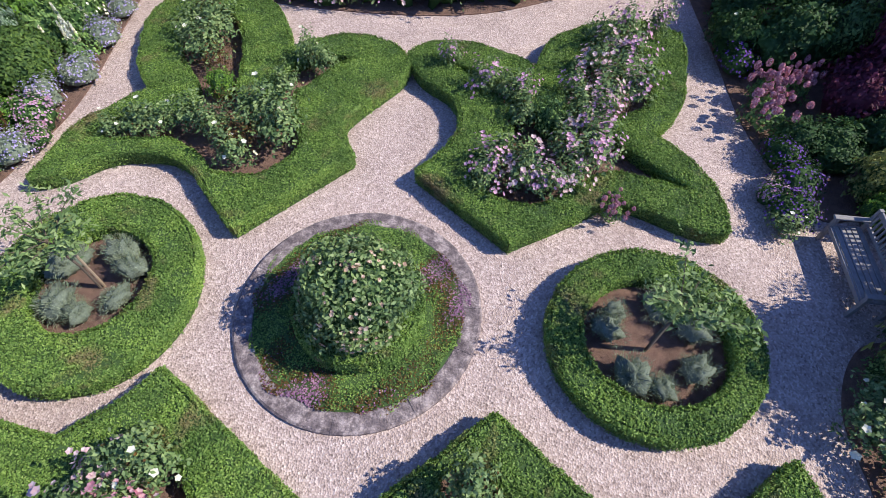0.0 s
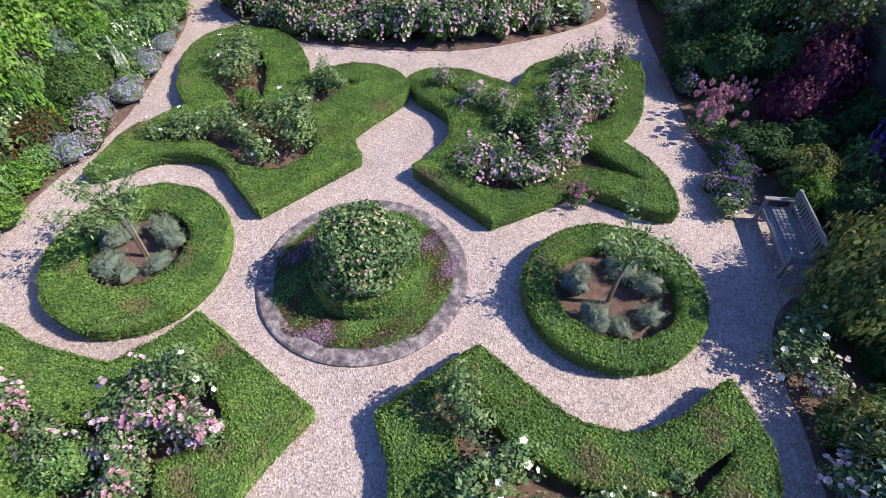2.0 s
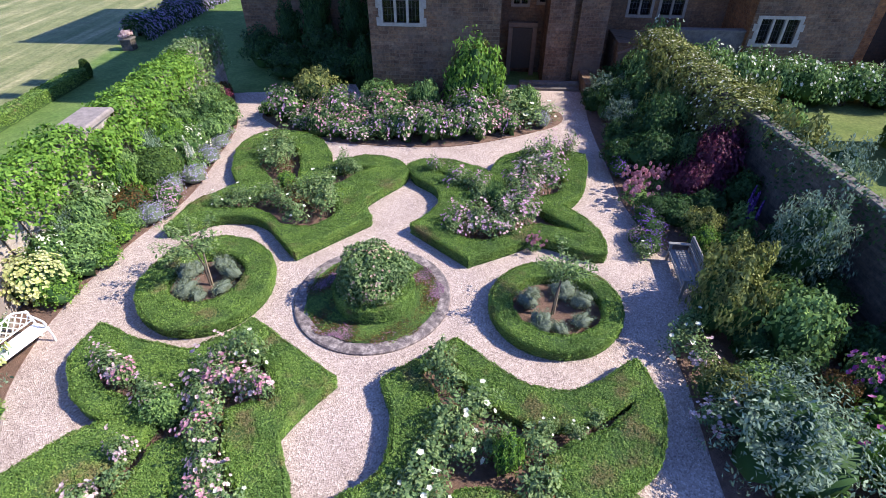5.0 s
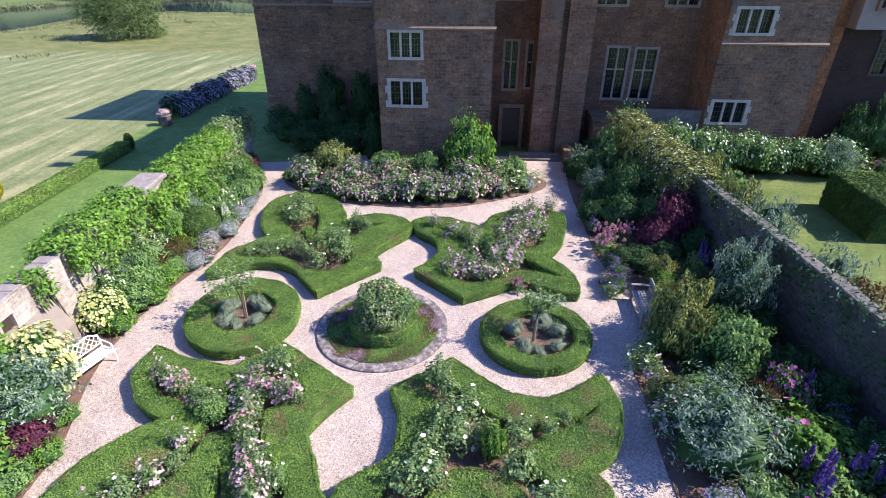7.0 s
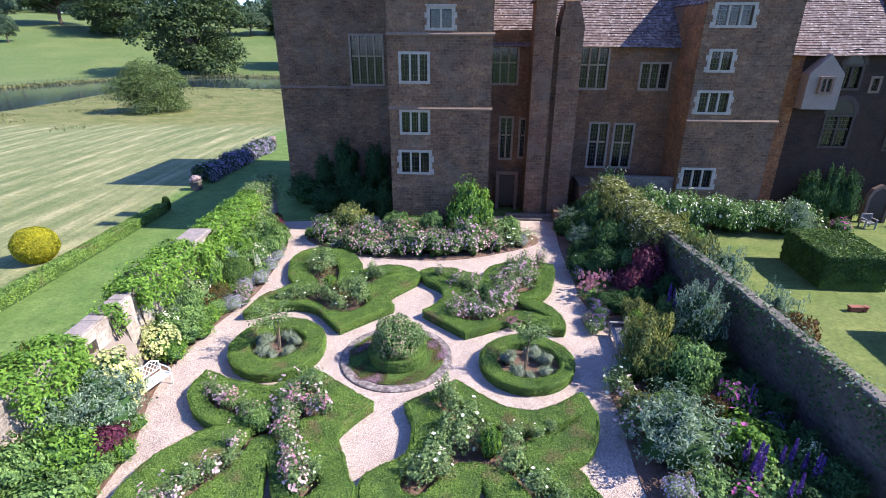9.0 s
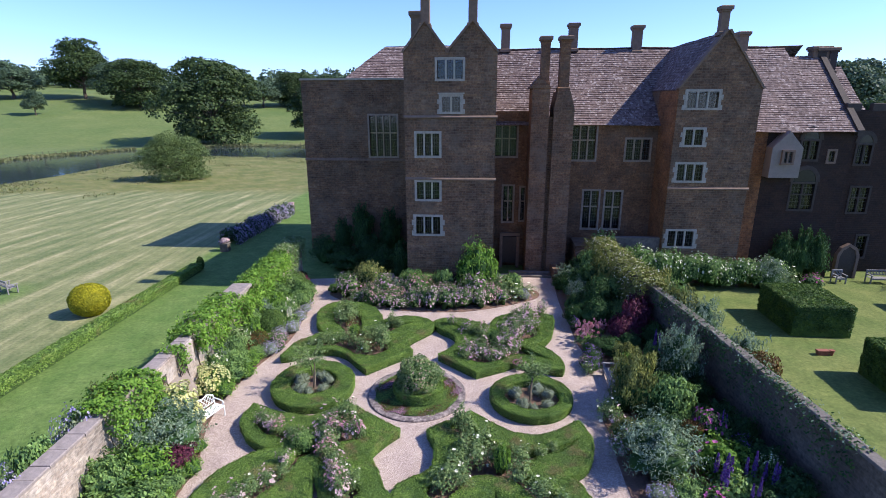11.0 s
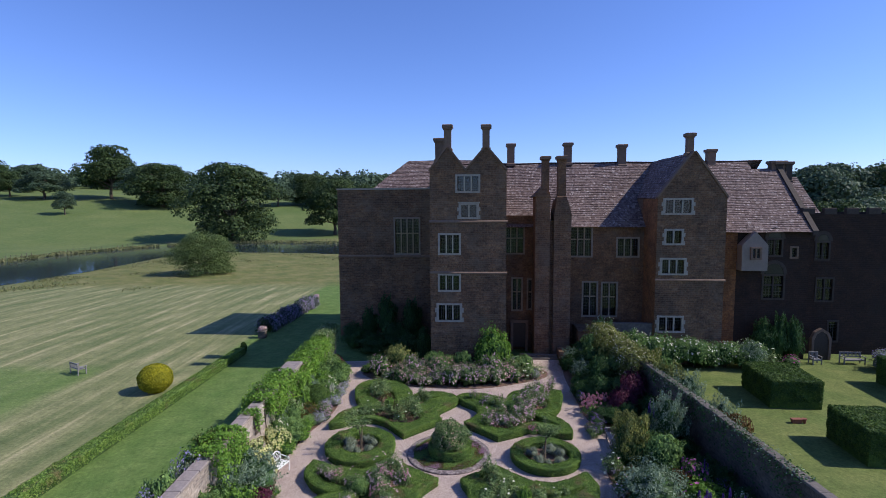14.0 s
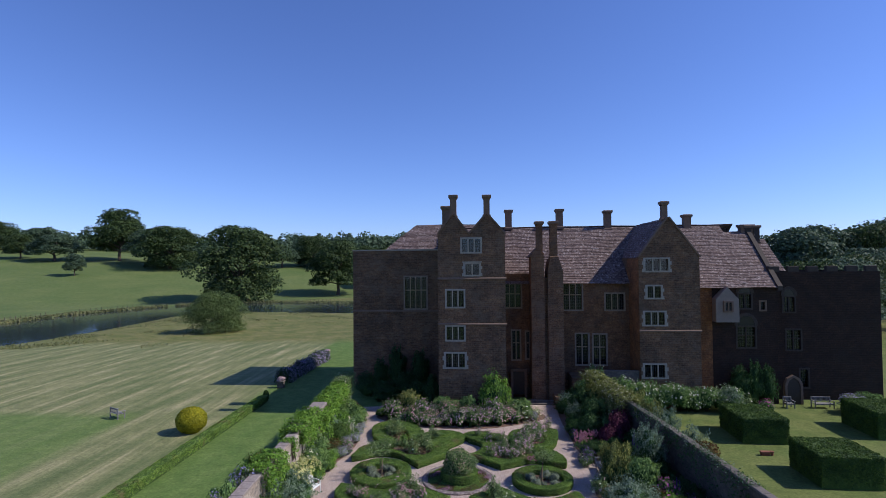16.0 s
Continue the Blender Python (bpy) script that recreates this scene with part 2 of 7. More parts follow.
def gravel_material():
    m, t, b = material("gravel")
    co = coords(t)
    vor = node(t, "ShaderNodeTexVoronoi", Scale=32.0)
    t.links.new(co, vor.inputs["Vector"])
    c = ramp(t, vor.outputs["Color"], [(0.0, (0.20, 0.147, 0.125)), (0.3, (0.37, 0.284, 0.248)), (0.65, (0.485, 0.382, 0.336)), (1.0, (0.66, 0.555, 0.505))])
    c = mix(t, 0.8, c, ramp(t, noise_out(t, co, 0.9, 6, 0.65), [(0.3, (0.80, 0.77, 0.75)), (0.7, (1.12, 1.10, 1.07))]), "MULTIPLY")
    c = mix(t, 0.6, c, ramp(t, noise_out(t, co, 9, 4), [(0.3, (0.8, 0.8, 0.8)), (0.7, (1.15, 1.15, 1.15))]), "MULTIPLY")
    t.links.new(c, b.inputs["Base Color"])
    b.inputs["Roughness"].default_value = 0.95
    bump(t, b, vor.outputs["Distance"], 0.8, 0.02)
    return m


def ground_material():
    """Mown stripes by the house, rough meadow towards the water, sheep pasture beyond it."""
    m, t, b = material("grassland")
    co = coords(t)
    sep = t.nodes.new("ShaderNodeSeparateXYZ")
    t.links.new(co, sep.inputs[0])
    x, y = sep.outputs[0], sep.outputs[1]
    wob = math_node(t, "MULTIPLY", noise_out(t, co, 0.06, 3), 3.0)
    u = math_node(t, "ADD", math_node(t, "SUBTRACT", math_node(t, "MULTIPLY", x, 0.96), math_node(t, "MULTIPLY", y, 0.27)), wob)
    along = t.nodes.new("ShaderNodeMapping")
    along.inputs["Rotation"].default_value = (0, 0, radians(-16))
    along.inputs["Scale"].default_value = (1.1, 0.05, 1)
    t.links.new(co, along.inputs[0])
    streak = noise_out(t, along.outputs[0], 1.0, 3)
    stripe = math_node(t, "MULTIPLY", math_node(t, "SINE", math_node(t, "MULTIPLY", u, 1.75)), 0.45)
    stripe = math_node(t, "ADD", stripe, math_node(t, "MULTIPLY", math_node(t, "SUBTRACT", streak, 0.5), 5.5))
    stripe = math_node(t, "ADD", stripe, math_node(t, "MULTIPLY", noise_out(t, co, 0.5, 5), 1.2))
    mown = ramp(t, math_node(t, "MULTIPLY", math_node(t, "ADD", stripe, 1.0), 0.3), [(0.15, (0.125, 0.152, 0.062)), (0.55, (0.20, 0.205, 0.096)), (0.95, (0.36, 0.32, 0.18))])
    near = ramp(t, noise_out(t, co, 0.7, 6), [(0.3, (0.088, 0.150, 0.038)), (0.7, (0.138, 0.196, 0.058))])
    dry = ramp(t, noise_out(t, co, 0.35, 6), [(0.3, (0.098, 0.138, 0.038)), (0.7, (0.162, 0.180, 0.060))])
    near = mix(t, math_node(t, "GREATER_THAN", x, 11.6), near, dry)
    mead = ramp(t, noise_out(t, co, 0.22, 8, 0.7), [(0.25, (0.085, 0.115, 0.035)), (0.5, (0.15, 0.155, 0.055)), (0.75, (0.25, 0.21, 0.10))])
    past = ramp(t, noise_out(t, co, 0.05, 6), [(0.3, (0.09, 0.135, 0.042)), (0.7, (0.145, 0.175, 0.062))])

    def edge(value, lo, hi):
        r = t.nodes.new("ShaderNodeMapRange")
        t.links.new(value, r.inputs[0])
        r.inputs[1].default_value, r.inputs[2].default_value = lo, hi
        return r.outputs[0]
    jag = math_node(t, "MULTIPLY", math_node(t, "SUBTRACT", noise_out(t, co, 0.12, 4), 0.5), 8.0)
    c = mix(t, edge(math_node(t, "ADD", x, math_node(t, "MULTIPLY", jag, 0.05)), -22.3, -21.3), mown, near)
    c = mix(t, edge(math_node(t, "ADD", math_node(t, "ADD", y, jag), math_node(t, "MULTIPLY", x, 0.0)), 60.0, 66.0), c, mead)
    c = mix(t, edge(math_node(t, "SUBTRACT", y, math_node(t, "MULTIPLY", x, 0.9)), 215.0, 232.0), c, past)
    lush = math_node(t, "MULTIPLY", edge(math_node(t, "ADD", x, math_node(t, "MULTIPLY", jag, 0.3)), -29.5, -31.0), edge(math_node(t, "ADD", y, math_node(t, "MULTIPLY", jag, 0.3)), 20.5, 18.5))
    c = mix(t, math_node(t, "MULTIPLY", lush, 0.8), c, near)
    fine = ramp(t, noise_out(t, co, 5, 6, 0.75), [(0.32, (0.55, 0.58, 0.55)), (0.68, (1.45, 1.42, 1.4))])
    c = mix(t, 0.7, c, fine, "MULTIPLY")
    tuft = ramp(t, noise_out(t, co, 0.9, 6, 0.75), [(0.35, (0.72, 0.76, 0.72)), (0.65, (1.25, 1.22, 1.2))])
    c = mix(t, 0.7, c, tuft, "MULTIPLY")
    t.links.new(c, b.inputs["Base Color"])
    b.inputs["Roughness"].default_value = 0.9
    b.inputs["Specular IOR Level"].default_value = 0.15
    bump(t, b, noise_out(t, co, 16, 4), 0.6, 0.04)
    return m


def glass_material():
    m, t, b = material("window_glass")
    clear = node(t, "ShaderNodeBsdfTransparent", Color=(0.62, 0.66, 0.68, 1))
    gloss = node(t, "ShaderNodeBsdfGlossy", Roughness=0.04, Color=(0.9, 0.93, 0.95, 1))
    fres = node(t, "ShaderNodeFresnel", IOR=1.5)
    n = noise_out(t, coords(t), 3.0, 2)
    bm = node(t, "ShaderNodeBump", Strength=0.12, Distance=0.02)
    t.links.new(n, bm.inputs["Height"])
    t.links.new(bm.outputs[0], gloss.inputs["Normal"])
    t.links.new(bm.outputs[0], fres.inputs["Normal"])
    ms = t.nodes.new("ShaderNodeMixShader")
    t.links.new(fres.outputs[0], ms.inputs[0])
    t.links.new(clear.outputs[0], ms.inputs[1])
    t.links.new(gloss.outputs[0], ms.inputs[2])
    t.links.new(ms.outputs[0], t.nodes["Material Output"].inputs[0])
    return m


def water_material():
    m, t, b = material("still_water")
    b.inputs["Base Color"].default_value = (0.03, 0.045, 0.055, 1)
    b.inputs["Roughness"].default_value = 0.01
    b.inputs["IOR"].default_value = 1.33
    b.inputs["Specular IOR Level"].default_value = 1.0
    bump(t, b, noise_out(t, coords(t), 1.6, 3), 0.3, 0.03)
    return m


def kerb_material():
    """Old kerb stone, blotched with lichen and soil."""
    m, t, b = material("kerb_stone")
    co = t.nodes.new("ShaderNodeNewGeometry").outputs["Position"]
    c = ramp(t, noise_out(t, co, 6, 7, 0.7), [(0.36, (0.085, 0.066, 0.068)), (0.5, (0.175, 0.14, 0.138)), (0.64, (0.37, 0.31, 0.29))])
    c = mix(t, 0.6, c, ramp(t, noise_out(t, co, 32, 4, 0.7), [(0.35, (0.5, 0.5, 0.5)), (0.65, (1.5, 1.45, 1.4))]), "MULTIPLY")
    t.links.new(c, b.inputs["Base Color"])
    b.inputs["Roughness"].default_value = 0.95
    bump(t, b, noise_out(t, co, 22, 5), 0.9, 0.03)
    return m


KERB = kerb_material()
ROOF, GRAVEL, GRASS, GLASS, WATER = tile_roof(), gravel_material(), ground_material(), glass_material(), water_material()

# ---- building blocks ----
rng = np.random.default_rng(7)


class Shape:
    """Gathers polygons for one mesh."""

    def __init__(self):
        self.v, self.f = [], []

    def add(self, verts, faces, m=None):
        k = len(self.v)
        self.v += [tuple(m @ Vector(p)) for p in verts] if m else [tuple(p) for p in verts]
        self.f += [tuple(i + k for i in f) for f in faces]
        return self

    def box(self, x0, x1, y0, y1, z0, z1, m=None, cut=0.0):
        """A block with chamfered upper edges."""
        c = cut
        vs = [(x0, y0, z0), (x1, y0, z0), (x1, y1, z0), (x0, y1, z0), (x0, y0, z1 - c), (x1, y0, z1 - c), (x1, y1, z1 - c), (x0, y1, z1 - c)]
        fs = [(3, 2, 1, 0), (0, 1, 5, 4), (1, 2, 6, 5), (2, 3, 7, 6), (3, 0, 4, 7)]
        if c:
            vs += [(x0 + c, y0 + c, z1), (x1 - c, y0 + c, z1), (x1 - c, y1 - c, z1), (x0 + c, y1 - c, z1)]
            fs += [(4, 5, 9, 8), (5, 6, 10, 9), (6, 7, 11, 10), (7, 4, 8, 11), (8, 9, 10, 11)]
        else:
            fs.append((4, 5, 6, 7))
        return self.add(vs, fs, m)

    def extrude(self, poly, y0, y1, m=None):
        """A profile in x and z, drawn out along y."""
        n = len(poly)
        vs = [(x, y0, z) for x, z in poly] + [(x, y1, z) for x, z in poly]
        fs = [tuple(range(n)), tuple(range(2 * n - 1, n - 1, -1))] + [(i, i + n, (i + 1) % n + n, (i + 1) % n) for i in range(n)]
        return self.add(vs, fs, m)

    def tube(self, path, radii, sides=6):
        """A round limb along a path."""
        k = len(self.v)
        for i, (p, r) in enumerate(zip(path, radii)):
            p = Vector(p)
            d = (Vector(path[min(i + 1, len(path) - 1)]) - Vector(path[max(i - 1, 0)])).normalized()
            a = d.cross(Vector((0.3, 1, 0.2))).normalized()
            b = d.cross(a)
            self.v += [tuple(p + (a * math.cos(s * math.tau / sides) + b * math.sin(s * math.tau / sides)) * r) for s in range(sides)]
        for i in range(len(path) - 1):
            for s in range(sides):
                self.f.append((k + i * sides + s, k + i * sides + (s + 1) % sides, k + (i + 1) * sides + (s + 1) % sides, k + (i + 1) * sides + s))
        self.f.append(tuple(k + (len(path) - 1) * sides + s for s in range(sides)))
        return self

    def lathe(self, profile, sides=16, m=None):
        vs, fs = [], []
        for r, z in profile:
            vs += [(r * math.cos(s * math.tau / sides), r * math.sin(s * math.tau / sides), z) for s in range(sides)]
        for i in range(len(profile) - 1):
            fs += [(i * sides + s, i * sides + (s + 1) % sides, (i + 1) * sides + (s + 1) % sides, (i + 1) * sides + s) for s in range(sides)]
        fs += [tuple(range(sides - 1, -1, -1)), tuple((len(profile) - 1) * sides + s for s in range(sides))]
        return self.add(vs, fs, m)

    def mesh(self, name, mat, smooth=False):
        me = bpy.data.meshes.new(name)
        me.from_pydata(self.v, [], self.f)
        me.materials.append(mat)
        if smooth:
            me.polygons.foreach_set("use_smooth", [True] * len(me.polygons))
        me.update()
        return me


def thing(name, at=None, label="", category="", group="", kind=""):
    ob = new(name)
    ob.empty_display_size = 0.2
    if at is not None:
        ob.matrix_basis = at
    return tagged(ob, label, category, group, kind)


def part(name, me, parent, label="", world_space=False):
    ob = new(name, me)
    ob.parent = parent
    if world_space:
        m = Matrix.Identity(4)
        up = parent
        while up:
            m = up.matrix_basis.copy() @ m if not up.parent else up.matrix_parent_inverse @ up.matrix_basis @ m
            up = up.parent
        ob.matrix_parent_inverse = m.inverted()
    return tagged(ob, label)


def solid(name, me, label, category, kind="", group=""):
    return tagged(new(name, me), label, category, group, kind)


def quads(name, v, mat):
    """One mesh of many loose four-cornered leaves: v has the shape (count, 4, 3)."""
    n = len(v)
    me = bpy.data.meshes.new(name)
    me.vertices.add(n * 4)
    me.vertices.foreach_set("co", np.ascontiguousarray(v, dtype=np.float32).ravel())
    me.loops.add(n * 4)
    me.loops.foreach_set("vertex_index", np.arange(n * 4, dtype=np.int32))
    me.polygons.add(n)
    me.polygons.foreach_set("loop_start", np.arange(0, n * 4, 4, dtype=np.int32))
    me.update(calc_edges=True)
    me.materials.append(mat)
    return me


def leaf_quads(p, nrm, size, spread=0.6, slim=0.55):
    """Pointed leaves at the places p, facing about nrm."""
    n = len(p)
    nrm = nrm + rng.normal(0, spread, (n, 3))
    nrm /= np.linalg.norm(nrm, axis=1)[:, None] + 1e-9
    a = np.cross(nrm, rng.normal(0, 1, (n, 3)))
    a /= np.linalg.norm(a, axis=1)[:, None] + 1e-9
    b = np.cross(nrm, a)
    s = (size * rng.uniform(0.65, 1.35, n))[:, None]
    return np.stack([p - a * s, p - b * s * slim + nrm * s * 0.15, p + a * s, p + b * s * slim + nrm * s * 0.15], 1)


def blades(p, axis, size, spread=0.35, slim=0.12):
    """Narrow upright leaves at the places p, pointing about along axis."""
    n = len(p)
    a = axis + rng.normal(0, spread, (n, 3))
    a /= np.linalg.norm(a, axis=1)[:, None] + 1e-9
    b = np.cross(a, rng.normal(0, 1, (n, 3)))
    b /= np.linalg.norm(b, axis=1)[:, None] + 1e-9
    s = (size * rng.uniform(0.65, 1.35, n))[:, None]
    return np.stack([p - a * s * 0.4, p - b * s * slim + a * s * 0.3, p + a * s, p + b * s * slim + a * s * 0.3], 1)


def rosettes(p, nrm, size):
    """Open flowers of five petals each."""
    n = len(p)
    nrm = nrm / (np.linalg.norm(nrm, axis=1)[:, None] + 1e-9)
    a = np.cross(nrm, rng.normal(0, 1, (n, 3)))
    a /= np.linalg.norm(a, axis=1)[:, None] + 1e-9
    b = np.cross(nrm, a)
    s = (size * rng.uniform(0.7, 1.3, n))[:, None]
    out = []
    for k in range(5):
        w = k * math.tau / 5
        d = a * math.cos(w) + b * math.sin(w)
        e = -a * math.sin(w) + b * math.cos(w)
        out.append(np.stack([p, p + d * s * 0.6 - e * s * 0.45 + nrm * s * 0.35, p + d * s + nrm * s * 0.4, p + d * s * 0.6 + e * s * 0.45 + nrm * s * 0.35], 1))
    return np.concatenate(out)


def lump(d, seed, amount, freq):
    """Uneven growth: a factor for each direction."""
    out = np.ones(len(d))
    r = np.random.default_rng(seed)
    for k in range(5):
        w = r.normal(0, freq * (1 + 0.5 * k), 3)
        out += amount / (1 + 0.6 * k) * np.sin(d @ w + r.uniform(0, 6.28))
    return out


def ball(n):
    d = rng.normal(0, 1, (n, 3))
    return d / np.linalg.norm(d, axis=1)[:, None]


def blob(seed, amount, freq, rx, ry, rz, cz, rings=9, sides=14, floor=None):
    """The shaded inside of a plant."""
    s = Shape()
    prof = [math.pi * i / rings for i in range(rings + 1)]
    dirs = np.array([(math.sin(a) * math.cos(b * math.tau / sides), math.sin(a) * math.sin(b * math.tau / sides), math.cos(a)) for a in prof for b in range(sides)])
    p = dirs * lump(dirs, seed, amount, freq)[:, None] * np.array([rx, ry, rz]) + np.array([0, 0, cz])
    if floor is not None:
        p[:, 2] = np.maximum(p[:, 2], floor)
    fs = [(i * sides + k, (i + 1) * sides + k, (i + 1) * sides + (k + 1) % sides, i * sides + (k + 1) % sides) for i in range(rings) for k in range(sides)]
    return s.add(p.tolist(), fs)

# ---- ground, water, distance ----
RIVER = [(-97, 10), (-98, 50), (-97, 88), (-96, 118), (-86, 138), (-66, 147), (-34, 140), (0, 140), (60, 146), (140, 160)]


def river_gap(x, y):
    """Distance from the water's middle line."""
    best = np.full(np.shape(x), 1e9)
    for (ax, ay), (bx, by) in zip(RIVER[:-1], RIVER[1:]):
        dx, dy = bx - ax, by - ay
        f = np.clip(((x - ax) * dx + (y - ay) * dy) / (dx * dx + dy * dy), 0, 1)
        best = np.minimum(best, np.hypot(x - ax - f * dx, y - ay - f * dy))
    return best


def land(x, y):
    """The lie of the land: level round the house, a dip for the water, a hillside beyond."""
    x, y = np.asarray(x, float), np.asarray(y, float)
    far = np.maximum(0, (y - 0.55 * x) - 228)
    hill = 34 * (1 - np.exp(-(far / 190.0) ** 1.35))
    hill = hill * (1 + 0.10 * np.sin(x * 0.011 + 1) + 0.06 * np.sin(y * 0.02 + x * 0.017))
    roll = -0.7 * np.clip((y - 55) / 30, 0, 1) * np.clip((-x - 5) / 20, 0, 1)
    gap = river_gap(x, y)
    dip = -2.2 * np.clip((18.0 - gap) / 3.0, 0, 1)
    return hill + roll + dip


def build_ground():
    xs = np.concatenate([np.arange(-900, -140, 40), np.arange(-140, 60, 2.5), np.arange(60, 1000, 40)])
    ys = np.concatenate([np.arange(-300, 0, 30), np.arange(0, 200, 2.5), np.arange(200, 500, 10), np.arange(500, 1600, 50)])
    gx, gy = np.meshgrid(xs, ys)
    gz = land(gx, gy) - 0.012
    v = np.stack([gx, gy, gz], -1).reshape(-1, 3)
    n = len(xs)
    f = [(j * n + i, j * n + i + 1, (j + 1) * n + i + 1, (j + 1) * n + i) for j in range(len(ys) - 1) for i in range(n - 1)]
    me = Shape().add(v.tolist(), f).mesh("ground", GRASS, True)
    solid("ground", me, "mown and rough grassland rising to a pasture hillside", "ground", "structure")


build_ground()
_river = Shape()
_river.add([(-130, 5, -0.82), (170, 5, -0.82), (170, 215, -0.82), (-130, 215, -0.82)], [(0, 1, 2, 3)])
solid("water", _river.mesh("water", WATER), "still water of a moat-like river", "water", "structure")


def smooth_loop(points, corners=(), steps=7):
    """A closed outline through a few set-out points; sharp at the listed ones."""
    pts = [Vector((*p, 0)) for p in points]
    n = len(pts)
    out = []
    for i in range(n):
        p0, p1, p2, p3 = pts[i - 1], pts[i], pts[(i + 1) % n], pts[(i + 2) % n]
        t1 = (p2 - p1) * 0.5 if i in corners else (p2 - p0) * 0.5
        t2 = (p2 - p1) * 0.5 if (i + 1) % n in corners else (p3 - p1) * 0.5
        for k in range(steps):
            s = k / steps
            h1, h2, h3, h4 = 2 * s**3 - 3 * s**2 + 1, s**3 - 2 * s**2 + s, -2 * s**3 + 3 * s**2, s**3 - s**2
            q = p1 * h1 + t1 * h2 + p2 * h3 + t2 * h4
            out.append((q.x, q.y))
    return out


def ring_points(cx, cy, rx, ry, n=56, turn=0.0):
    c, s = math.cos(turn), math.sin(turn)
    return [(cx + rx * math.cos(a) * c - ry * math.sin(a) * s, cy + rx * math.cos(a) * s + ry * math.sin(a) * c) for a in (i * math.tau / n for i in range(n))]


def area(loop):
    return 0.5 * sum(a[0] * b[1] - b[0] * a[1] for a, b in zip(loop, loop[1:] + loop[:1]))


def inset(loop, d):
    out = []
    n = len(loop)
    for i in range(n):
        a, b, c = loop[i - 1], loop[i], loop[(i + 1) % n]
        e = Vector((c[0] - a[0], c[1] - a[1]))
        e = e.normalized() if e.length > 1e-6 else Vector((1, 0))
        out.append((b[0] - e.y * d, b[1] + e.x * d))
    return out


def sheet(name, loop, z, mat, label, category):
    from mathutils.geometry import tessellate_polygon
    tris = tessellate_polygon([[Vector((*p, 0)) for p in loop]])
    s = Shape()
    for t in tris:
        a, b, c = (Vector((*loop[i], z)) for i in t)
        if (b - a).cross(c - a).z < 0:
            b, c = c, b
        s.add([a, b, c], [(0, 1, 2)])
    n = len(loop)
    s.add([(*p, z) for p in loop] + [(*p, z - 0.3) for p in loop], [(i, (i + 1) % n, (i + 1) % n + n, i + n) for i in range(n)])
    return solid(name, s.mesh(name, mat), label, category, "structure")


def hedge(name, outer, holes, height, label, group, density=4000, leaf=0.021, green=None, core=None, base=0.0):
    """A clipped hedge on a plan with openings: firm inside, rounded shoulders, a skin of small leaves."""
    from mathutils.geometry import tessellate_polygon
    outer = outer if area(outer) > 0 else outer[::-1]
    holes = [h if area(h) < 0 else h[::-1] for h in holes]
    s = Shape()
    places, normals = [], []
    c = 0.05
    tops = []
    for loop in [outer] + holes:
        top = inset(loop, c)
        tops.append([Vector((*p, 0)) for p in top])
        n = len(loop)
        k = len(s.v)
        s.v += [(*p, base) for p in loop] + [(*p, base + height - c) for p in loop] + [(*p, base + height) for p in top]
        for i in range(n):
            j = (i + 1) % n
            s.f += [(k + i, k + j, k + n + j, k + n + i), (k + n + i, k + n + j, k + 2 * n + j, k + 2 * n + i)]
            a, b = np.array(loop[i]), np.array(loop[j])
            ln = float(np.hypot(*(b - a)))
            m = rng.poisson(ln * height * density)
            f = rng.uniform(0, 1, m)[:, None]
            xy = a + (b - a) * f
            nz = np.array([(b - a)[1], -(b - a)[0], 0]) / max(ln, 1e-6)
            z = base + height * np.sqrt(rng.uniform(0.0, 1, m))
            places.append(np.column_stack([xy, z]) + nz * 0.012)
            normals.append(np.tile(nz + np.array([0, 0, 0.3]), (m, 1)))
            m = rng.poisson(ln * density * 0.12)
            f, w = rng.uniform(0, 1, m)[:, None], rng.uniform(-0.055, 0.01, m)
            e = np.column_stack([a + (b - a) * f, np.full(m, base + height)]) + nz * w[:, None]
            e[:, 2] -= np.maximum(0, w + 0.03)
            places.append(e)
            normals.append(np.tile(nz + np.array([0, 0, 1.0]), (m, 1)))
    flat = [p for loop in tops for p in loop]
    for t in tessellate_polygon(tops):
        a, b, d = (flat[i] for i in t)
        ar = (b - a).cross(d - a).z / 2
        if ar < 0:
            b, d = d, b
        s.add([(p.x, p.y, base + height) for p in (a, b, d)], [(0, 1, 2)])
        m = rng.poisson(abs(ar) * density * 1.25)
        r1, r2 = np.sqrt(rng.uniform(0, 1, m))[:, None], rng.uniform(0, 1, m)[:, None]
        A, B, D = (np.array([p.x, p.y, base + height]) for p in (a, b, d))
        places.append(A * (1 - r1) + B * r1 * (1 - r2) + D * r1 * r2)
        normals.append(np.tile([0, 0, 1.0], (m, 1)))
    p, nr = np.concatenate(places), np.concatenate(normals)
    clump = np.sin(p[:, 0] * 31 + 3 * np.sin(p[:, 1] * 17)) * np.sin(p[:, 1] * 29 + 3 * np.sin(p[:, 0] * 19 + p[:, 2] * 23)) * 0.016
    sway = 0.014 + clump + 0.012 * np.sin(p[:, 0] * 4.7 + 2.1 * np.sin(p[:, 1] * 3.1)) + 0.010 * np.sin(p[:, 1] * 9.7 + 1.7 * np.sin(p[:, 0] * 6.1)) + rng.normal(0, 0.014, len(p))
    p = p + nr * sway[:, None]
    cx, cy = np.mean([q[0] for q in outer]), np.mean([q[1] for q in outer])
    h = thing(name, Matrix.Translation((cx, cy, base)), label, "hedge", group)
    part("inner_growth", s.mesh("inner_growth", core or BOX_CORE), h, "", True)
    part("leaves", quads("leaves", leaf_quads(p, nr, leaf, 0.7), green or BOX_GREEN), h, "", True)
    return h


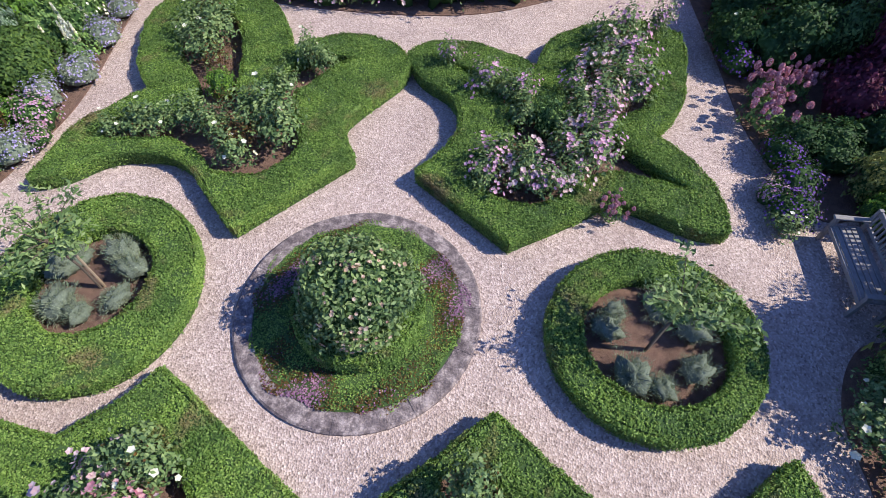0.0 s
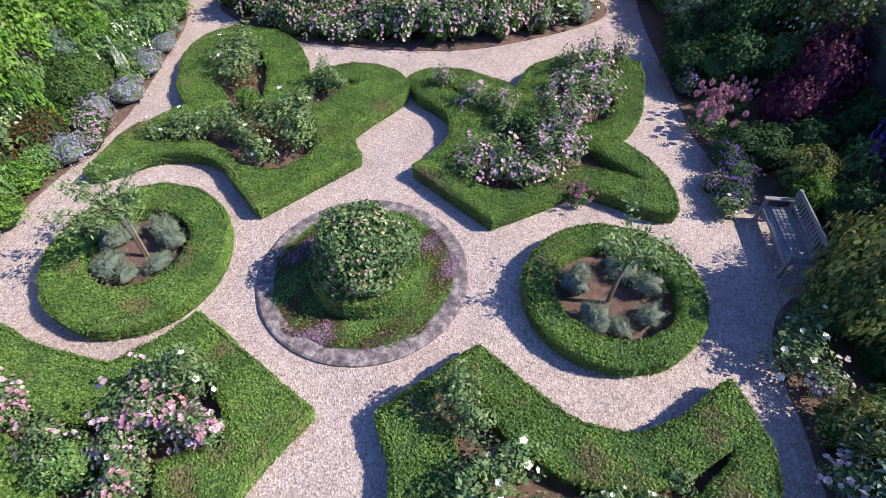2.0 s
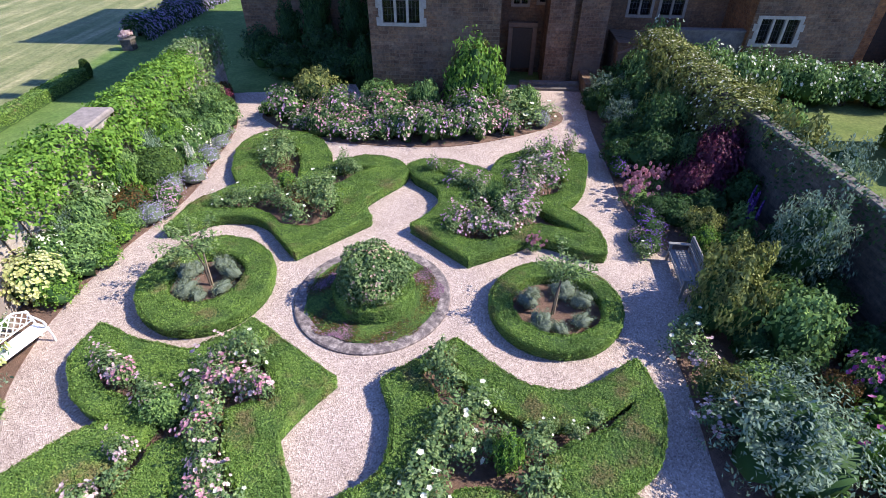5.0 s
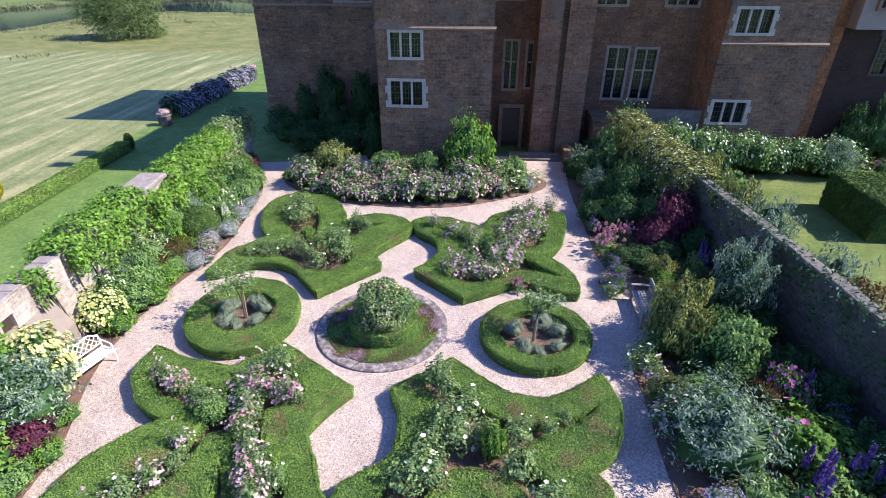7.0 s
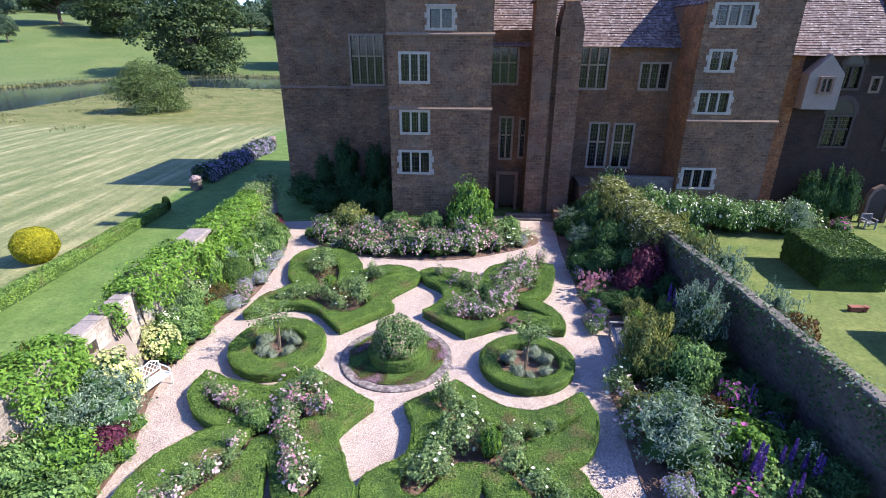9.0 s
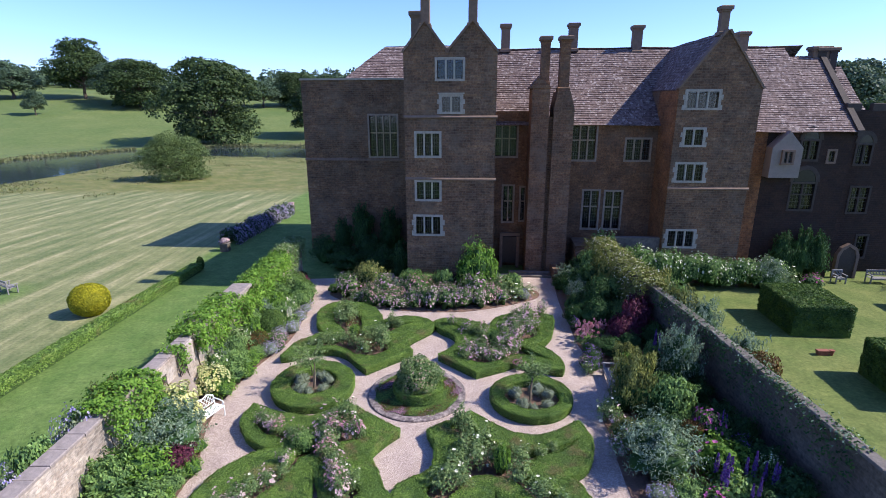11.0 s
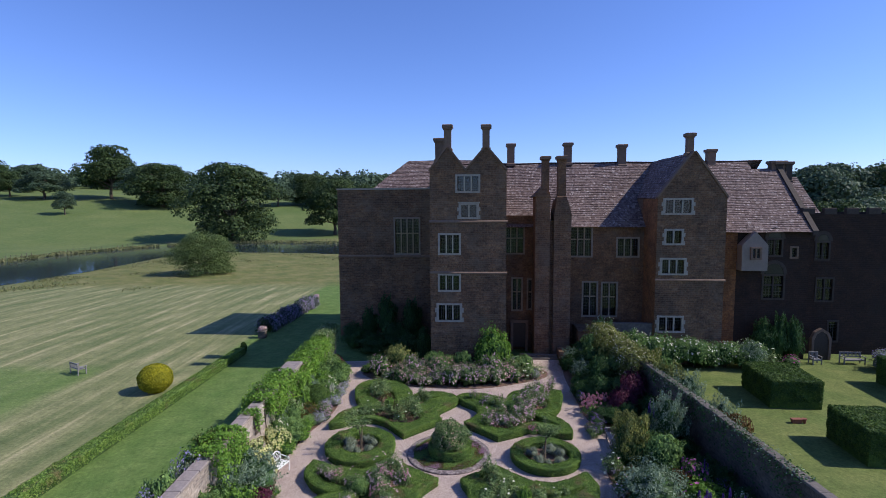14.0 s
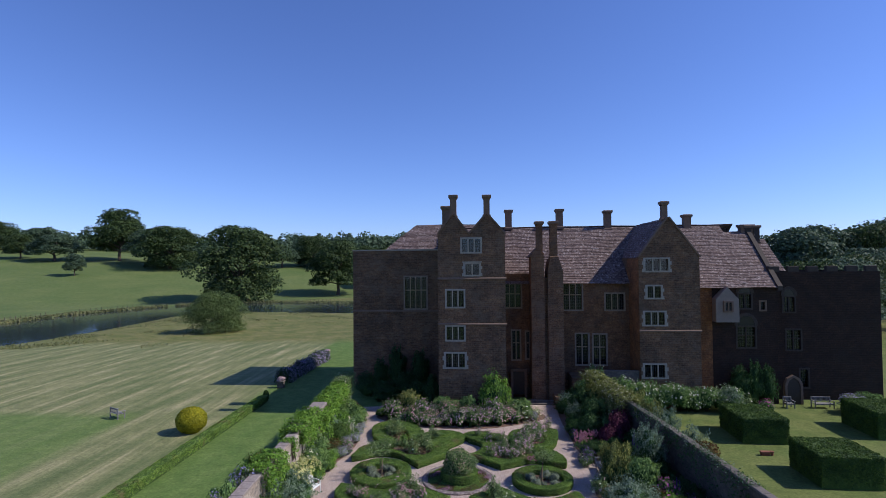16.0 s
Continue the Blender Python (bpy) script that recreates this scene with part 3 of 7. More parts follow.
# ---- the parterre: plan ----
G = 0.2  # level of the walled garden
FLEUR_NW = smooth_loop([(-4.10, 6.02), (-1.95, 7.95), (-2.26, 8.90), (-1.89, 9.60), (-1.02, 10.67), (-0.92, 11.35), (-1.35, 12.02), (-2.25, 12.40), (-3.35, 12.20),
                        (-3.95, 11.78), (-4.18, 12.68), (-4.70, 13.78), (-5.71, 14.62), (-7.10, 14.80), (-8.01, 13.64), (-7.81, 11.80), (-7.50, 10.90), (-7.04, 10.19), (-7.60, 9.65),
                        (-8.20, 9.00), (-8.45, 8.15), (-8.60, 7.25), (-8.01, 7.45), (-7.22, 7.98), (-6.09, 8.02), (-5.29, 7.55), (-4.65, 6.70)], {0, 1, 9, 17, 21})
FLEUR_NE = smooth_loop([(1.23, 5.66), (-0.58, 7.49), (0.12, 8.30), (0.38, 9.10), (0.17, 9.93), (-0.59, 10.74), (-0.88, 11.60), (-0.23, 12.10), (0.79, 11.98), (1.64, 11.56),
                        (2.32, 11.02), (2.50, 11.55), (2.96, 12.31), (4.02, 12.88), (5.26, 13.00), (6.24, 12.45), (6.10, 11.46), (5.66, 9.95), (5.20, 9.15), (4.62, 8.70),
                        (5.06, 8.12), (5.45, 7.38), (5.56, 6.47), (5.46, 5.90), (4.92, 5.99), (3.97, 6.54), (3.32, 6.79), (2.50, 6.28)], {0, 1, 6, 10, 15, 19, 23, 26})
FLEUR_SE = smooth_loop([(0.79, 2.44), (-0.96, 1.13), (-0.67, 0.30), (-0.62, -0.40), (-0.69, -0.86), (-0.98, -1.28), (-1.88, -1.85), (-2.00, -2.60), (-1.50, -3.40), (-0.60, -3.90), (0.50, -3.60),
                        (1.10, -2.90), (1.40, -2.05), (1.70, -2.90), (2.30, -3.90), (3.30, -4.70), (4.60, -5.00), (5.20, -4.40), (4.95, -3.40), (4.45, -2.40), (4.28, -1.85), (4.02, -1.46),
                        (4.70, -1.03), (5.12, -0.30), (5.32, 0.45), (5.30, 1.05), (5.15, 1.76), (4.12, 1.08), (3.16, 0.80), (2.27, 1.08), (1.55, 1.70)],
                       {0, 1, 6, 12, 21, 26})
FLEUR_SW = smooth_loop([(-4.55, 3.16), (-5.00, 2.62), (-5.75, 2.05), (-6.67, 2.24), (-7.60, 2.58), (-8.43, 2.98), (-8.57, 2.05), (-8.32, 1.35), (-7.75, 0.62), (-7.05, 0.20), (-6.35, 0.14),
                        (-7.08, -0.08), (-7.93, -0.85), (-8.30, -1.45), (-8.52, -2.30), (-8.45, -3.70), (-7.80, -5.00), (-6.60, -5.50), (-5.40, -4.90), (-4.80, -3.70), (-4.68, -2.60), (-4.93, -1.14),
                        (-4.55, -1.90), (-4.22, -2.70), (-3.70, -3.45), (-2.90, -3.75), (-2.20, -3.40), (-2.12, -2.45), (-2.38, -1.95), (-2.68, -1.10), (-2.88, -0.70), (-3.06, -0.24),
                        (-2.62, 0.50), (-2.05, 1.20)], {0, 2, 5, 10, 21, 31, 33})
HOLES_NW = [smooth_loop([(-7.90, 8.70), (-7.05, 9.40), (-6.30, 9.42), (-5.95, 10.30), (-6.75, 11.60), (-7.15, 13.00), (-6.55, 13.85), (-5.95, 13.60), (-5.43, 12.80), (-5.06, 11.43), (-4.86, 10.00),
                         (-4.10, 9.80), (-3.97, 10.60), (-3.80, 11.20), (-3.27, 11.52), (-2.68, 11.55), (-2.05, 11.45), (-2.62, 11.08), (-3.27, 10.30), (-3.50, 9.95), (-3.42, 9.30), (-3.15, 8.45),
                         (-3.22, 7.98), (-3.61, 7.55), (-4.04, 7.36), (-4.85, 7.45), (-5.28, 7.95), (-6.03, 8.44), (-6.64, 8.42), (-7.38, 8.46)], (), 4)]
HOLES_NE = [smooth_loop([(-0.34, 11.52), (0.20, 11.30), (1.03, 10.76), (1.79, 9.90), (2.13, 9.40), (2.40, 9.65), (3.06, 10.43), (3.66, 11.50), (4.07, 12.20), (4.95, 12.35), (5.07, 11.46), (5.05, 10.33),
                         (4.70, 9.50), (3.80, 9.05), (3.88, 8.42), (4.45, 7.73), (5.03, 7.02), (4.35, 7.20), (3.70, 7.44), (3.22, 7.36), (2.55, 6.90), (1.94, 6.60), (1.28, 6.62), (0.80, 6.98),
                         (0.55, 7.62), (1.16, 8.16), (1.46, 8.46), (1.54, 9.45), (1.27, 10.08), (0.70, 10.62)], (), 4)]
HOLES_SE = [smooth_loop([(-0.10, 1.50), (0.50, 1.78), (0.85, 1.35), (1.15, 0.85), (1.60, 0.45), (2.15, 0.10), (2.75, -0.05), (3.40, 0.02), (4.05, 0.25), (4.78, 0.60), (4.60, 0.30), (4.05, -0.12),
                         (3.50, -0.35), (2.95, -0.60), (2.58, -0.85), (2.60, -1.40), (3.05, -1.80), (3.60, -2.60), (4.05, -3.40), (3.65, -3.75), (2.90, -2.95), (2.35, -2.10), (1.90, -1.62), (1.40, -1.50),
                         (0.75, -1.50), (0.30, -2.00), (-0.30, -2.60), (-0.85, -2.45), (-0.90, -1.80), (-0.10, -0.85), (0.20, -0.30), (0.38, 0.25), (0.22, 0.87)], (), 4)]
HOLES_SW = [smooth_loop([(-8.02, 2.08), (-7.40, 1.62), (-6.50, 1.15), (-5.65, 1.02), (-5.15, 1.30), (-4.95, 1.85), (-4.60, 2.20), (-4.00, 1.85), (-3.50, 1.25), (-3.32, 0.62), (-3.85, 0.50), (-4.22, 0.28),
                         (-4.12, -0.25), (-3.88, -0.95), (-3.30, -1.70), (-3.05, -2.20), (-3.45, -2.70), (-4.00, -2.30), (-4.28, -1.60), (-4.50, -1.00), (-4.95, -0.42), (-5.50, -0.50), (-5.62, -1.10),
                         (-6.00, -2.00), (-6.70, -2.80), (-7.40, -3.60), (-7.75, -3.10), (-7.40, -2.20), (-6.42, -1.25), (-5.95, -0.55), (-5.80, 0.10), (-6.00, 0.48), (-6.60, 0.60), (-7.35, 0.92), (-7.82, 1.45)], (), 4)]
RING_E, RING_E_IN = ring_points(3.54, 3.74, 1.77, 1.72), ring_points(3.58, 3.70, 1.27, 1.20)
RING_W, RING_W_IN = ring_points(-6.33, 4.78, 1.84, 2.02, 56, 0.24), ring_points(-6.36, 4.86, 1.10, 1.16, 56, 0.24)
H = 0.4
sheet("gravel_path", [(-11.3, -8), (11.4, -8), (10.7, 21.6), (-5.5, 21.8), (-8.6, 20.6), (-11.3, 20.4)], G, GRAVEL, "pale buff gravel path round the parterre beds", "path")
for n, loop, holes in (("nw", FLEUR_NW, HOLES_NW), ("ne", FLEUR_NE, HOLES_NE), ("se", FLEUR_SE, HOLES_SE), ("sw", FLEUR_SW, HOLES_SW)):
    hedge("parterre_hedge", loop, holes, H, "clipped box hedge in a fleur-de-lis plan with rose beds", "parterre hedges", base=G)
    for hole in holes:
        sheet("soil", inset(hole if area(hole) > 0 else hole[::-1], -0.03), G + 0.04, SOIL, "bare reddish soil of a rose bed", "soil")
for loop, hole in ((RING_E, RING_E_IN), (RING_W, RING_W_IN)):
    hedge("ring_hedge", loop, [hole], H, "clipped round box hedge ring on gravel", "ring hedges", base=G)
    sheet("soil", inset(hole, -0.03), G + 0.04, SOIL, "bare reddish soil inside a hedge ring", "soil")

# ---- garden walls ----


def garden_wall(name, path, height, thick, label, stone=None):
    """A rubble wall with a row of coping stones on it."""
    w = thing(name, Matrix.Translation((*path[0], 0)), label, "wall", "", "structure")
    body = Shape()
    for (ax, ay), (bx, by) in zip(path[:-1], path[1:]):
        d = Vector((bx - ax, by - ay, 0))
        m = Matrix.Translation((ax, ay, 0)) @ Matrix.Rotation(math.atan2(d.y, d.x), 4, "Z")
        body.box(0, d.length, -thick / 2, thick / 2, -0.2, height, m)
        at = 0.0
        while at < d.length - 0.3:
            ln = min(rng.uniform(0.55, 0.95), d.length - at)
            st = Shape().box(0, ln - 0.012, -thick / 2 - 0.05, thick / 2 + 0.05, 0, 0.10 + rng.uniform(-0.01, 0.02), None, 0.025)
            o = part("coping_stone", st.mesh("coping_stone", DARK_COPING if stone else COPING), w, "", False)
            o.matrix_parent_inverse = w.matrix_basis.inverted()
            o.matrix_basis = m @ Matrix.Translation((at, rng.uniform(-0.015, 0.015), height)) @ Matrix.Rotation(rng.uniform(-0.012, 0.012), 4, "Y")
            at += ln
    part("masonry", body.mesh("masonry", stone or GARDEN_STONE), w, "", True)
    return w


garden_wall("wall_west", [(-11.78, -9), (-11.78, 3.0)], 2.95, 0.5, "pale rubble garden wall with flat coping")
garden_wall("wall_west", [(-11.78, 3.0), (-11.6, 12.0), (-11.45, 21.3)], 2.95, 0.5, "rubble garden wall overgrown with vine")
garden_wall("wall_east", [(12.25, -10), (12.1, -1.0), (11.85, 5.0), (11.35, 13.0), (11.1, 20.4)], 3.0, 0.34, "mossy rubble garden wall with coping, darkened in colour for shade", SHADED_MOSSY)

# ---- the manor house ----
SKEW = -4.5
house = thing("manor_house", Matrix.Translation((8, 24, 0)), "large ironstone manor house with gables and tall chimneys", "house")


def face(x, y, turn=SKEW):
    return Matrix.Translation((x, y, 0)) @ Matrix.Rotation(radians(turn), 4, "Z")


def wall_with_holes(s, m, x0, x1, z0, z1, holes, thick=0.55):
    """A wall front with openings that go right through it."""
    xs = sorted({x0, x1, *[h[0] for h in holes], *[h[1] for h in holes]})
    zs = sorted({z0, z1, *[h[2] for h in holes], *[h[3] for h in holes]})
    for a, b in zip(xs[:-1], xs[1:]):
        for c, d in zip(zs[:-1], zs[1:]):
            if any(h[0] <= a and b <= h[1] and h[2] <= c and d <= h[3] for h in holes):
                continue
            s.add([(a, 0, c), (b, 0, c), (b, 0, d), (a, 0, d)], [(0, 1, 2, 3)], m)
    for a, b, c, d in holes:
        s.add([(a, 0, c), (a, 0, d), (a, thick, d), (a, thick, c)], [(0, 1, 2, 3)], m)
        s.add([(b, 0, c), (b, thick, c), (b, thick, d), (b, 0, d)], [(0, 1, 2, 3)], m)
        s.add([(a, 0, c), (a, thick, c), (b, thick, c), (b, 0, c)], [(0, 1, 2, 3)], m)
        s.add([(a, 0, d), (b, 0, d), (b, thick, d), (a, thick, d)], [(0, 1, 2, 3)], m)


def window(m, x0, x1, z0, z1, lights=3, transom=False, stone=None, quoins=False, hood=False, glass=None):
    """A mullioned stone window: surround, sill, mullions, and a leaded pane in each light."""
    stone = stone or DRESSED
    e = 0.15
    s = Shape()
    s.box(x0 - e, x0, -0.045, 0.26, z0 - e, z1 + e, m)
    s.box(x1, x1 + e, -0.045, 0.26, z0 - e, z1 + e, m)
    s.box(x0, x1, -0.045, 0.26, z1, z1 + e, m)
    s.box(x0, x1, -0.045, 0.26, z0 - e, z0, m)
    if quoins:
        for k in range(4):
            z = z0 - e + (z1 - z0 + 2 * e) * k / 4
            w = 0.16 if k % 2 == 0 else 0.05
            s.box(x0 - e - w, x0 - e, -0.02, 0.2, z + 0.01, z + (z1 - z0 + 2 * e) / 4 - 0.01, m)
            s.box(x1 + e, x1 + e + w, -0.02, 0.2, z + 0.01, z + (z1 - z0 + 2 * e) / 4 - 0.01, m)
    if hood:
        s.box(x0 - e - 0.12, x1 + e + 0.12, -0.11, 0.02, z1 + e, z1 + e + 0.09, m)
    w = part("window", s.mesh("window_surround", stone), house, "", True)
    step = (x1 - x0) / lights
    rows = [(z0, z1)] if not transom else [(z0, z0 + (z1 - z0) * 0.58), (z0 + (z1 - z0) * 0.58, z1)]
    for k in range(1, lights):
        part("mullion", Shape().box(x0 + k * step - 0.055, x0 + k * step + 0.055, 0.0, 0.2, z0, z1, m).mesh("mullion", stone), w, "", True)
    if transom:
        for k in range(lights):
            part("transom", Shape().box(x0 + k * step + 0.056, x0 + (k + 1) * step - 0.056, 0.0, 0.2, rows[0][1] - 0.05, rows[0][1] + 0.05, m).mesh("transom", stone), w, "", True)
    for k in range(lights):
        for c, d in rows:
            a, b = x0 + k * step + 0.03, x0 + (k + 1) * step - 0.03
            pane = part("pane", Shape().box(a, b, 0.13, 0.138, c, d, m).mesh("pane", glass or GLASS), w, "leaded glass pane", True)
            pane.visible_shadow = False
            bars = Shape()
            for i in range(1, 3):
                x = a + (b - a) * i / 3
                bars.box(x - 0.009, x + 0.009, 0.118, 0.128, c, d, m)
            q = max(2, round((d - c) / 0.3))
            for i in range(1, q):
                z = c + (d - c) * i / q
                bars.box(a, b, 0.116, 0.126, z - 0.009, z + 0.009, m)
            part("leading", bars.mesh("leading", LEAD), w, "", True)


def block(name, m, x0, x1, z1, depth, windows, stone=None, gables=(), base=-0.3):
    """One range of the house: a pierced front, sides and back, and the windows in it."""
    s = Shape()
    holes = [w[:4] for w in windows]
    wall_with_holes(s, m, x0, x1, base, z1, holes)
    s.add([(x0, 0, base), (x0, depth, base), (x0, depth, z1), (x0, 0, z1)], [(0, 3, 2, 1)][::1], m)
    s.add([(x1, 0, base), (x1, depth, base), (x1, depth, z1), (x1, 0, z1)], [(0, 1, 2, 3)], m)
    s.add([(x0, depth, base), (x1, depth, base), (x1, depth, z1), (x0, depth, z1)], [(0, 3, 2, 1)], m)
    for a, b, top in gables:
        s.extrude([(a, z1), (b, z1), ((a + b) / 2, top)], 0, 0.5, m)
    part("wall", s.mesh(name, stone or STONE), house, "coursed brown ironstone wall", True)
    for w in windows:
        window(m, *w)
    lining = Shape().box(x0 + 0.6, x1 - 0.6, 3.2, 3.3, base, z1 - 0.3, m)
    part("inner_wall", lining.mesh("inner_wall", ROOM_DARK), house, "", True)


def string_course(m, x0, x1, z, out=0.10):
    part("string_course", Shape().extrude([(0, z), (out, z + 0.02), (out, z + 0.10), (0, z + 0.20)], x0, x1, m @ Matrix.Rotation(radians(-90), 4, "Z")).mesh("string_course", OLD_DRESSED), house, "", True)


def slope(m, x0, x1, y0, z0, y1, z1, course=0.27, left=0.0, right=0.0):
    """A roof slope of stone slates, course lapping over course. left, right: how far it draws in towards the ridge."""
    n = max(2, round(math.hypot(y1 - y0, z1 - z0) / course))
    rows, faces = [], []
    for i in range(n + 1):
        f = i / n
        y, z = y0 + (y1 - y0) * f, z0 + (z1 - z0) * f + 0.015 * math.sin(i * 1.7)
        for k in range(13):
            x = (x0 + left * f) * (1 - k / 12) + (x1 - right * f) * k / 12
            w = 0.035 * math.sin(x * 0.9 + f * 3)
            rows.append((x, y, z + w))
        for k in range(13):
            x = (x0 + left * f) * (1 - k / 12) + (x1 - right * f) * k / 12
            rows.append((x, y - 0.03, z + 0.028 + 0.035 * math.sin(x * 0.9 + f * 3)))
    for i in range(2 * n + 1):
        faces += [(i * 13 + k, i * 13 + k + 1, (i + 1) * 13 + k + 1, (i + 1) * 13 + k) for k in range(12)]
    s = Shape().add(rows, faces, m)
    part("roof", s.mesh("roof", ROOF), house, "stone slate roof slope", True)


def gable_roof(m, x0, x1, eaves, top, y0, y1):
    """A roof whose ridge runs back from a gable."""
    c = (x0 + x1) / 2
    for a, turn in ((x0, -90), (x1, 90)):
        q = m @ Matrix.Translation((a, (y0 + y1) / 2, 0)) @ Matrix.Rotation(radians(turn), 4, "Z")
        h = (y1 - y0) / 2
        slope(q, -h, h, 0.0, eaves, abs(c - a), top)


def gable_coping(m, a, b, z, top, y=-0.12):
    """Dressed stones laid up both slopes of a gable."""
    c = (a + b) / 2
    for x in (a, b):
        d = Vector((c - x, 0, top - z))
        nrm = Vector((-d.z, 0, d.x)).normalized()
        nrm = nrm if nrm.z > 0 else -nrm
        n = 8
        for k in range(n):
            p, q = Vector((x, 0, z)) + d * (k / n), Vector((x, 0, z)) + d * ((k + 0.97) / n)
            prof = [p + nrm * 0.01, q + nrm * 0.01, q + nrm * 0.14, p + nrm * 0.14]
            part("gable_stone", Shape().extrude([(v.x, v.z) for v in prof], y, 0.52, m).mesh("gable_stone", OLD_DRESSED), house, "", True)


def arch_head(m, x0, x1, z):
    """A pointed stone arch over a window, with dark glass in it."""
    c, w = (x0 + x1) / 2, (x1 - x0) / 2
    outer = [(c + (w + 0.28) * math.cos(a), z + 0.1 + (w + 0.42) * math.sin(a)) for a in (k * math.pi / 10 for k in range(11))]
    inner = [(c + w * math.cos(a), z + 0.1 + (w + 0.12) * math.sin(a)) for a in (k * math.pi / 10 for k in range(11))]
    ring = Shape()
    for k in range(10):
        ring.extrude([inner[k], outer[k], outer[k + 1], inner[k + 1]], -0.05, 0.1, m)
    o = part("window_arch", ring.mesh("window_arch", SHADED_DRESSED), house, "", True)
    part("pane", Shape().extrude(inner, -0.012, 0.05, m).mesh("pane", DARK_GLASS), o, "dark leaded arch light", True)


def chimney(m, x, y, z0, z1, w=0.78, d=0.78, stone=None):
    s = Shape()
    s.box(x - w / 2 - 0.09, x + w / 2 + 0.09, y - d / 2 - 0.09, y + d / 2 + 0.09, z0, z0 + 0.28, m, 0.06)
    s.box(x - w / 2, x + w / 2, y - d / 2, y + d / 2, z0 + 0.2, z1 - 0.32, m)
    s.box(x - w / 2 - 0.06, x + w / 2 + 0.06, y - d / 2 - 0.06, y + d / 2 + 0.06, z1 - 0.38, z1 - 0.26, m)
    c = part("chimney", s.mesh("chimney", stone or OLD_DRESSED), house, "tall dressed stone chimney stack", True)
    cap = Shape().box(x - w / 2 - 0.14, x + w / 2 + 0.14, y - d / 2 - 0.14, y + d / 2 + 0.14, z1 - 0.258, z1, m, 0.05)
    part("cap", cap.mesh("chimney_cap", OLD_DRESSED), c, "", True)


# west wing
m = face(-7.7, 29.2)
block("west_wing", m, -4.85, 5.6, 14.9, 10, [(0.86 + 0.1, 3.44 - 0.1, 8.55, 12.0, 4, True, MID_DRESSED)])
string_course(m, -4.9, 4.75, 8.15)
part("coping", Shape().box(-4.95, 5.6, -0.1, 0.35, 14.904, 15.05, m).mesh("coping", DRESSED), house, "", True)
slope(m, -1.9, 9.0, 1.5, 14.8, 6.5, 18.2, left=3.3)
slope(m @ Matrix.Translation((-1.9, 6.5, 0)) @ Matrix.Rotation(radians(-90), 4, "Z"), -5.0, 5.0, 0, 14.8, 3.3, 18.2, left=5.0, right=5.0)
# north-west tower with the twin gables
m = face(0.08, 18.4)
block("twin_gable_tower", m, -3.0, 3.02, 16.05, 12,
      [(-2.33, -0.65, 4.2, 5.42, 3, False, None, True), (-2.25, -0.70, 6.65, 7.82, 3), (-2.22, -0.70, 9.6, 11.05, 3), (-0.52, 0.68, 12.45, 13.4, 2, False, None, True, True), (-0.82, 0.83, 14.5, 15.65, 3)],
      gables=((-3.0, -0.18, 17.9), (-0.18, 3.02, 17.9)))
string_course(m, -3.05, 3.12, 7.95)
string_course(m, -3.05, 3.12, 12.02)
gable_coping(m, -3.0, -0.18, 16.05, 17.9)
gable_coping(m, -0.18, 3.02, 16.05, 17.9)
gable_roof(m, -3.0, -0.18, 16.05, 17.85, 0.5, 14)
gable_roof(m, -0.18, 3.02, 16.05, 17.85, 0.5, 14)
chimney(m, -1.6, 0.55, 17.6, 19.7, 0.56, 0.56)
chimney(m, 1.42, 0.55, 17.6, 19.65, 0.56, 0.56)
chimney(m, -2.35, 2.6, 16.9, 18.9, 0.85)
# middle range
m = face(9.4, 24.2)
block("middle_range", m, -6.4, 7.6, 11.5, 14,
      [(-5.75, -4.05, 9.0, 11.3, 3, True, MID_DRESSED), (-4.95, -4.2, 3.75, 6.6, 2, True, MID_DRESSED), (-3.55, -2.85, 3.85, 6.5, 2, True, MID_DRESSED), (0.2, 2.0, 8.75, 11.3, 3, True, MID_DRESSED),
       (4.35, 6.1, 8.75, 10.3, 3, False, MID_DRESSED), (1.4, 2.55, 3.3, 6.3, 2, True, MID_DRESSED), (3.1, 4.3, 3.3, 6.25, 2, True, MID_DRESSED)], RED_STONE)
slope(m, -12.0, 18.5, -0.45, 11.35, 7.3, 17.45)
slope(m @ Matrix.Translation((5, 14.6, 0)) @ Matrix.Rotation(radians(180), 4, "Z"), -15.0, 17.0, -0.4, 11.3, 7.3, 17.6)
part("upper_wall", Shape().box(-6.4, -3.1, -0.12, 0.3, 11.5, 12.4, m).mesh("upper_wall", RED_STONE), house, "", True)
for x, top in ((-4.9, 19.6), (0.9, 19.6), (6.3, 19.35), (15.0, 18.75)):
    chimney(m, x, 7.3, top - 2.3, top, 0.74, 0.74)
chimney(m, 21.2, 7.0, 16.2, 17.5, 1.3)
# the great stack between the windows
m = face(7.6, 21.8)
s = Shape()
s.box(-1.6, -0.35, 0, 2.6, -0.3, 14.0, m)
s.extrude([(-1.85, 14.0), (-0.25, 14.0), (-1.05, 14.9)], -0.05, 2.6, m)
part("stack_base", s.mesh("stack_base", STONE), house, "stone base of the double chimney stack", True)
s = Shape()
s.box(0.0, 1.45, 0.1, 2.6, -0.3, 12.4, m)
s.extrude([(-0.05, 12.4), (1.5, 12.4), (1.1, 13.8), (0.2, 13.8)], 0.05, 2.6, m)
s.box(-0.35, 0.0, 0.5, 2.6, -0.3, 12.0, m)
part("stack_base", s.mesh("stack_base", STONE), house, "stone base of the double chimney stack", True)
chimney(m, -0.75, 0.6, 14.2, 17.5, 0.62, 0.62, RED_STONE)
chimney(m, 0.62, 0.6, 13.8, 17.5, 0.70, 0.70, RED_STONE)
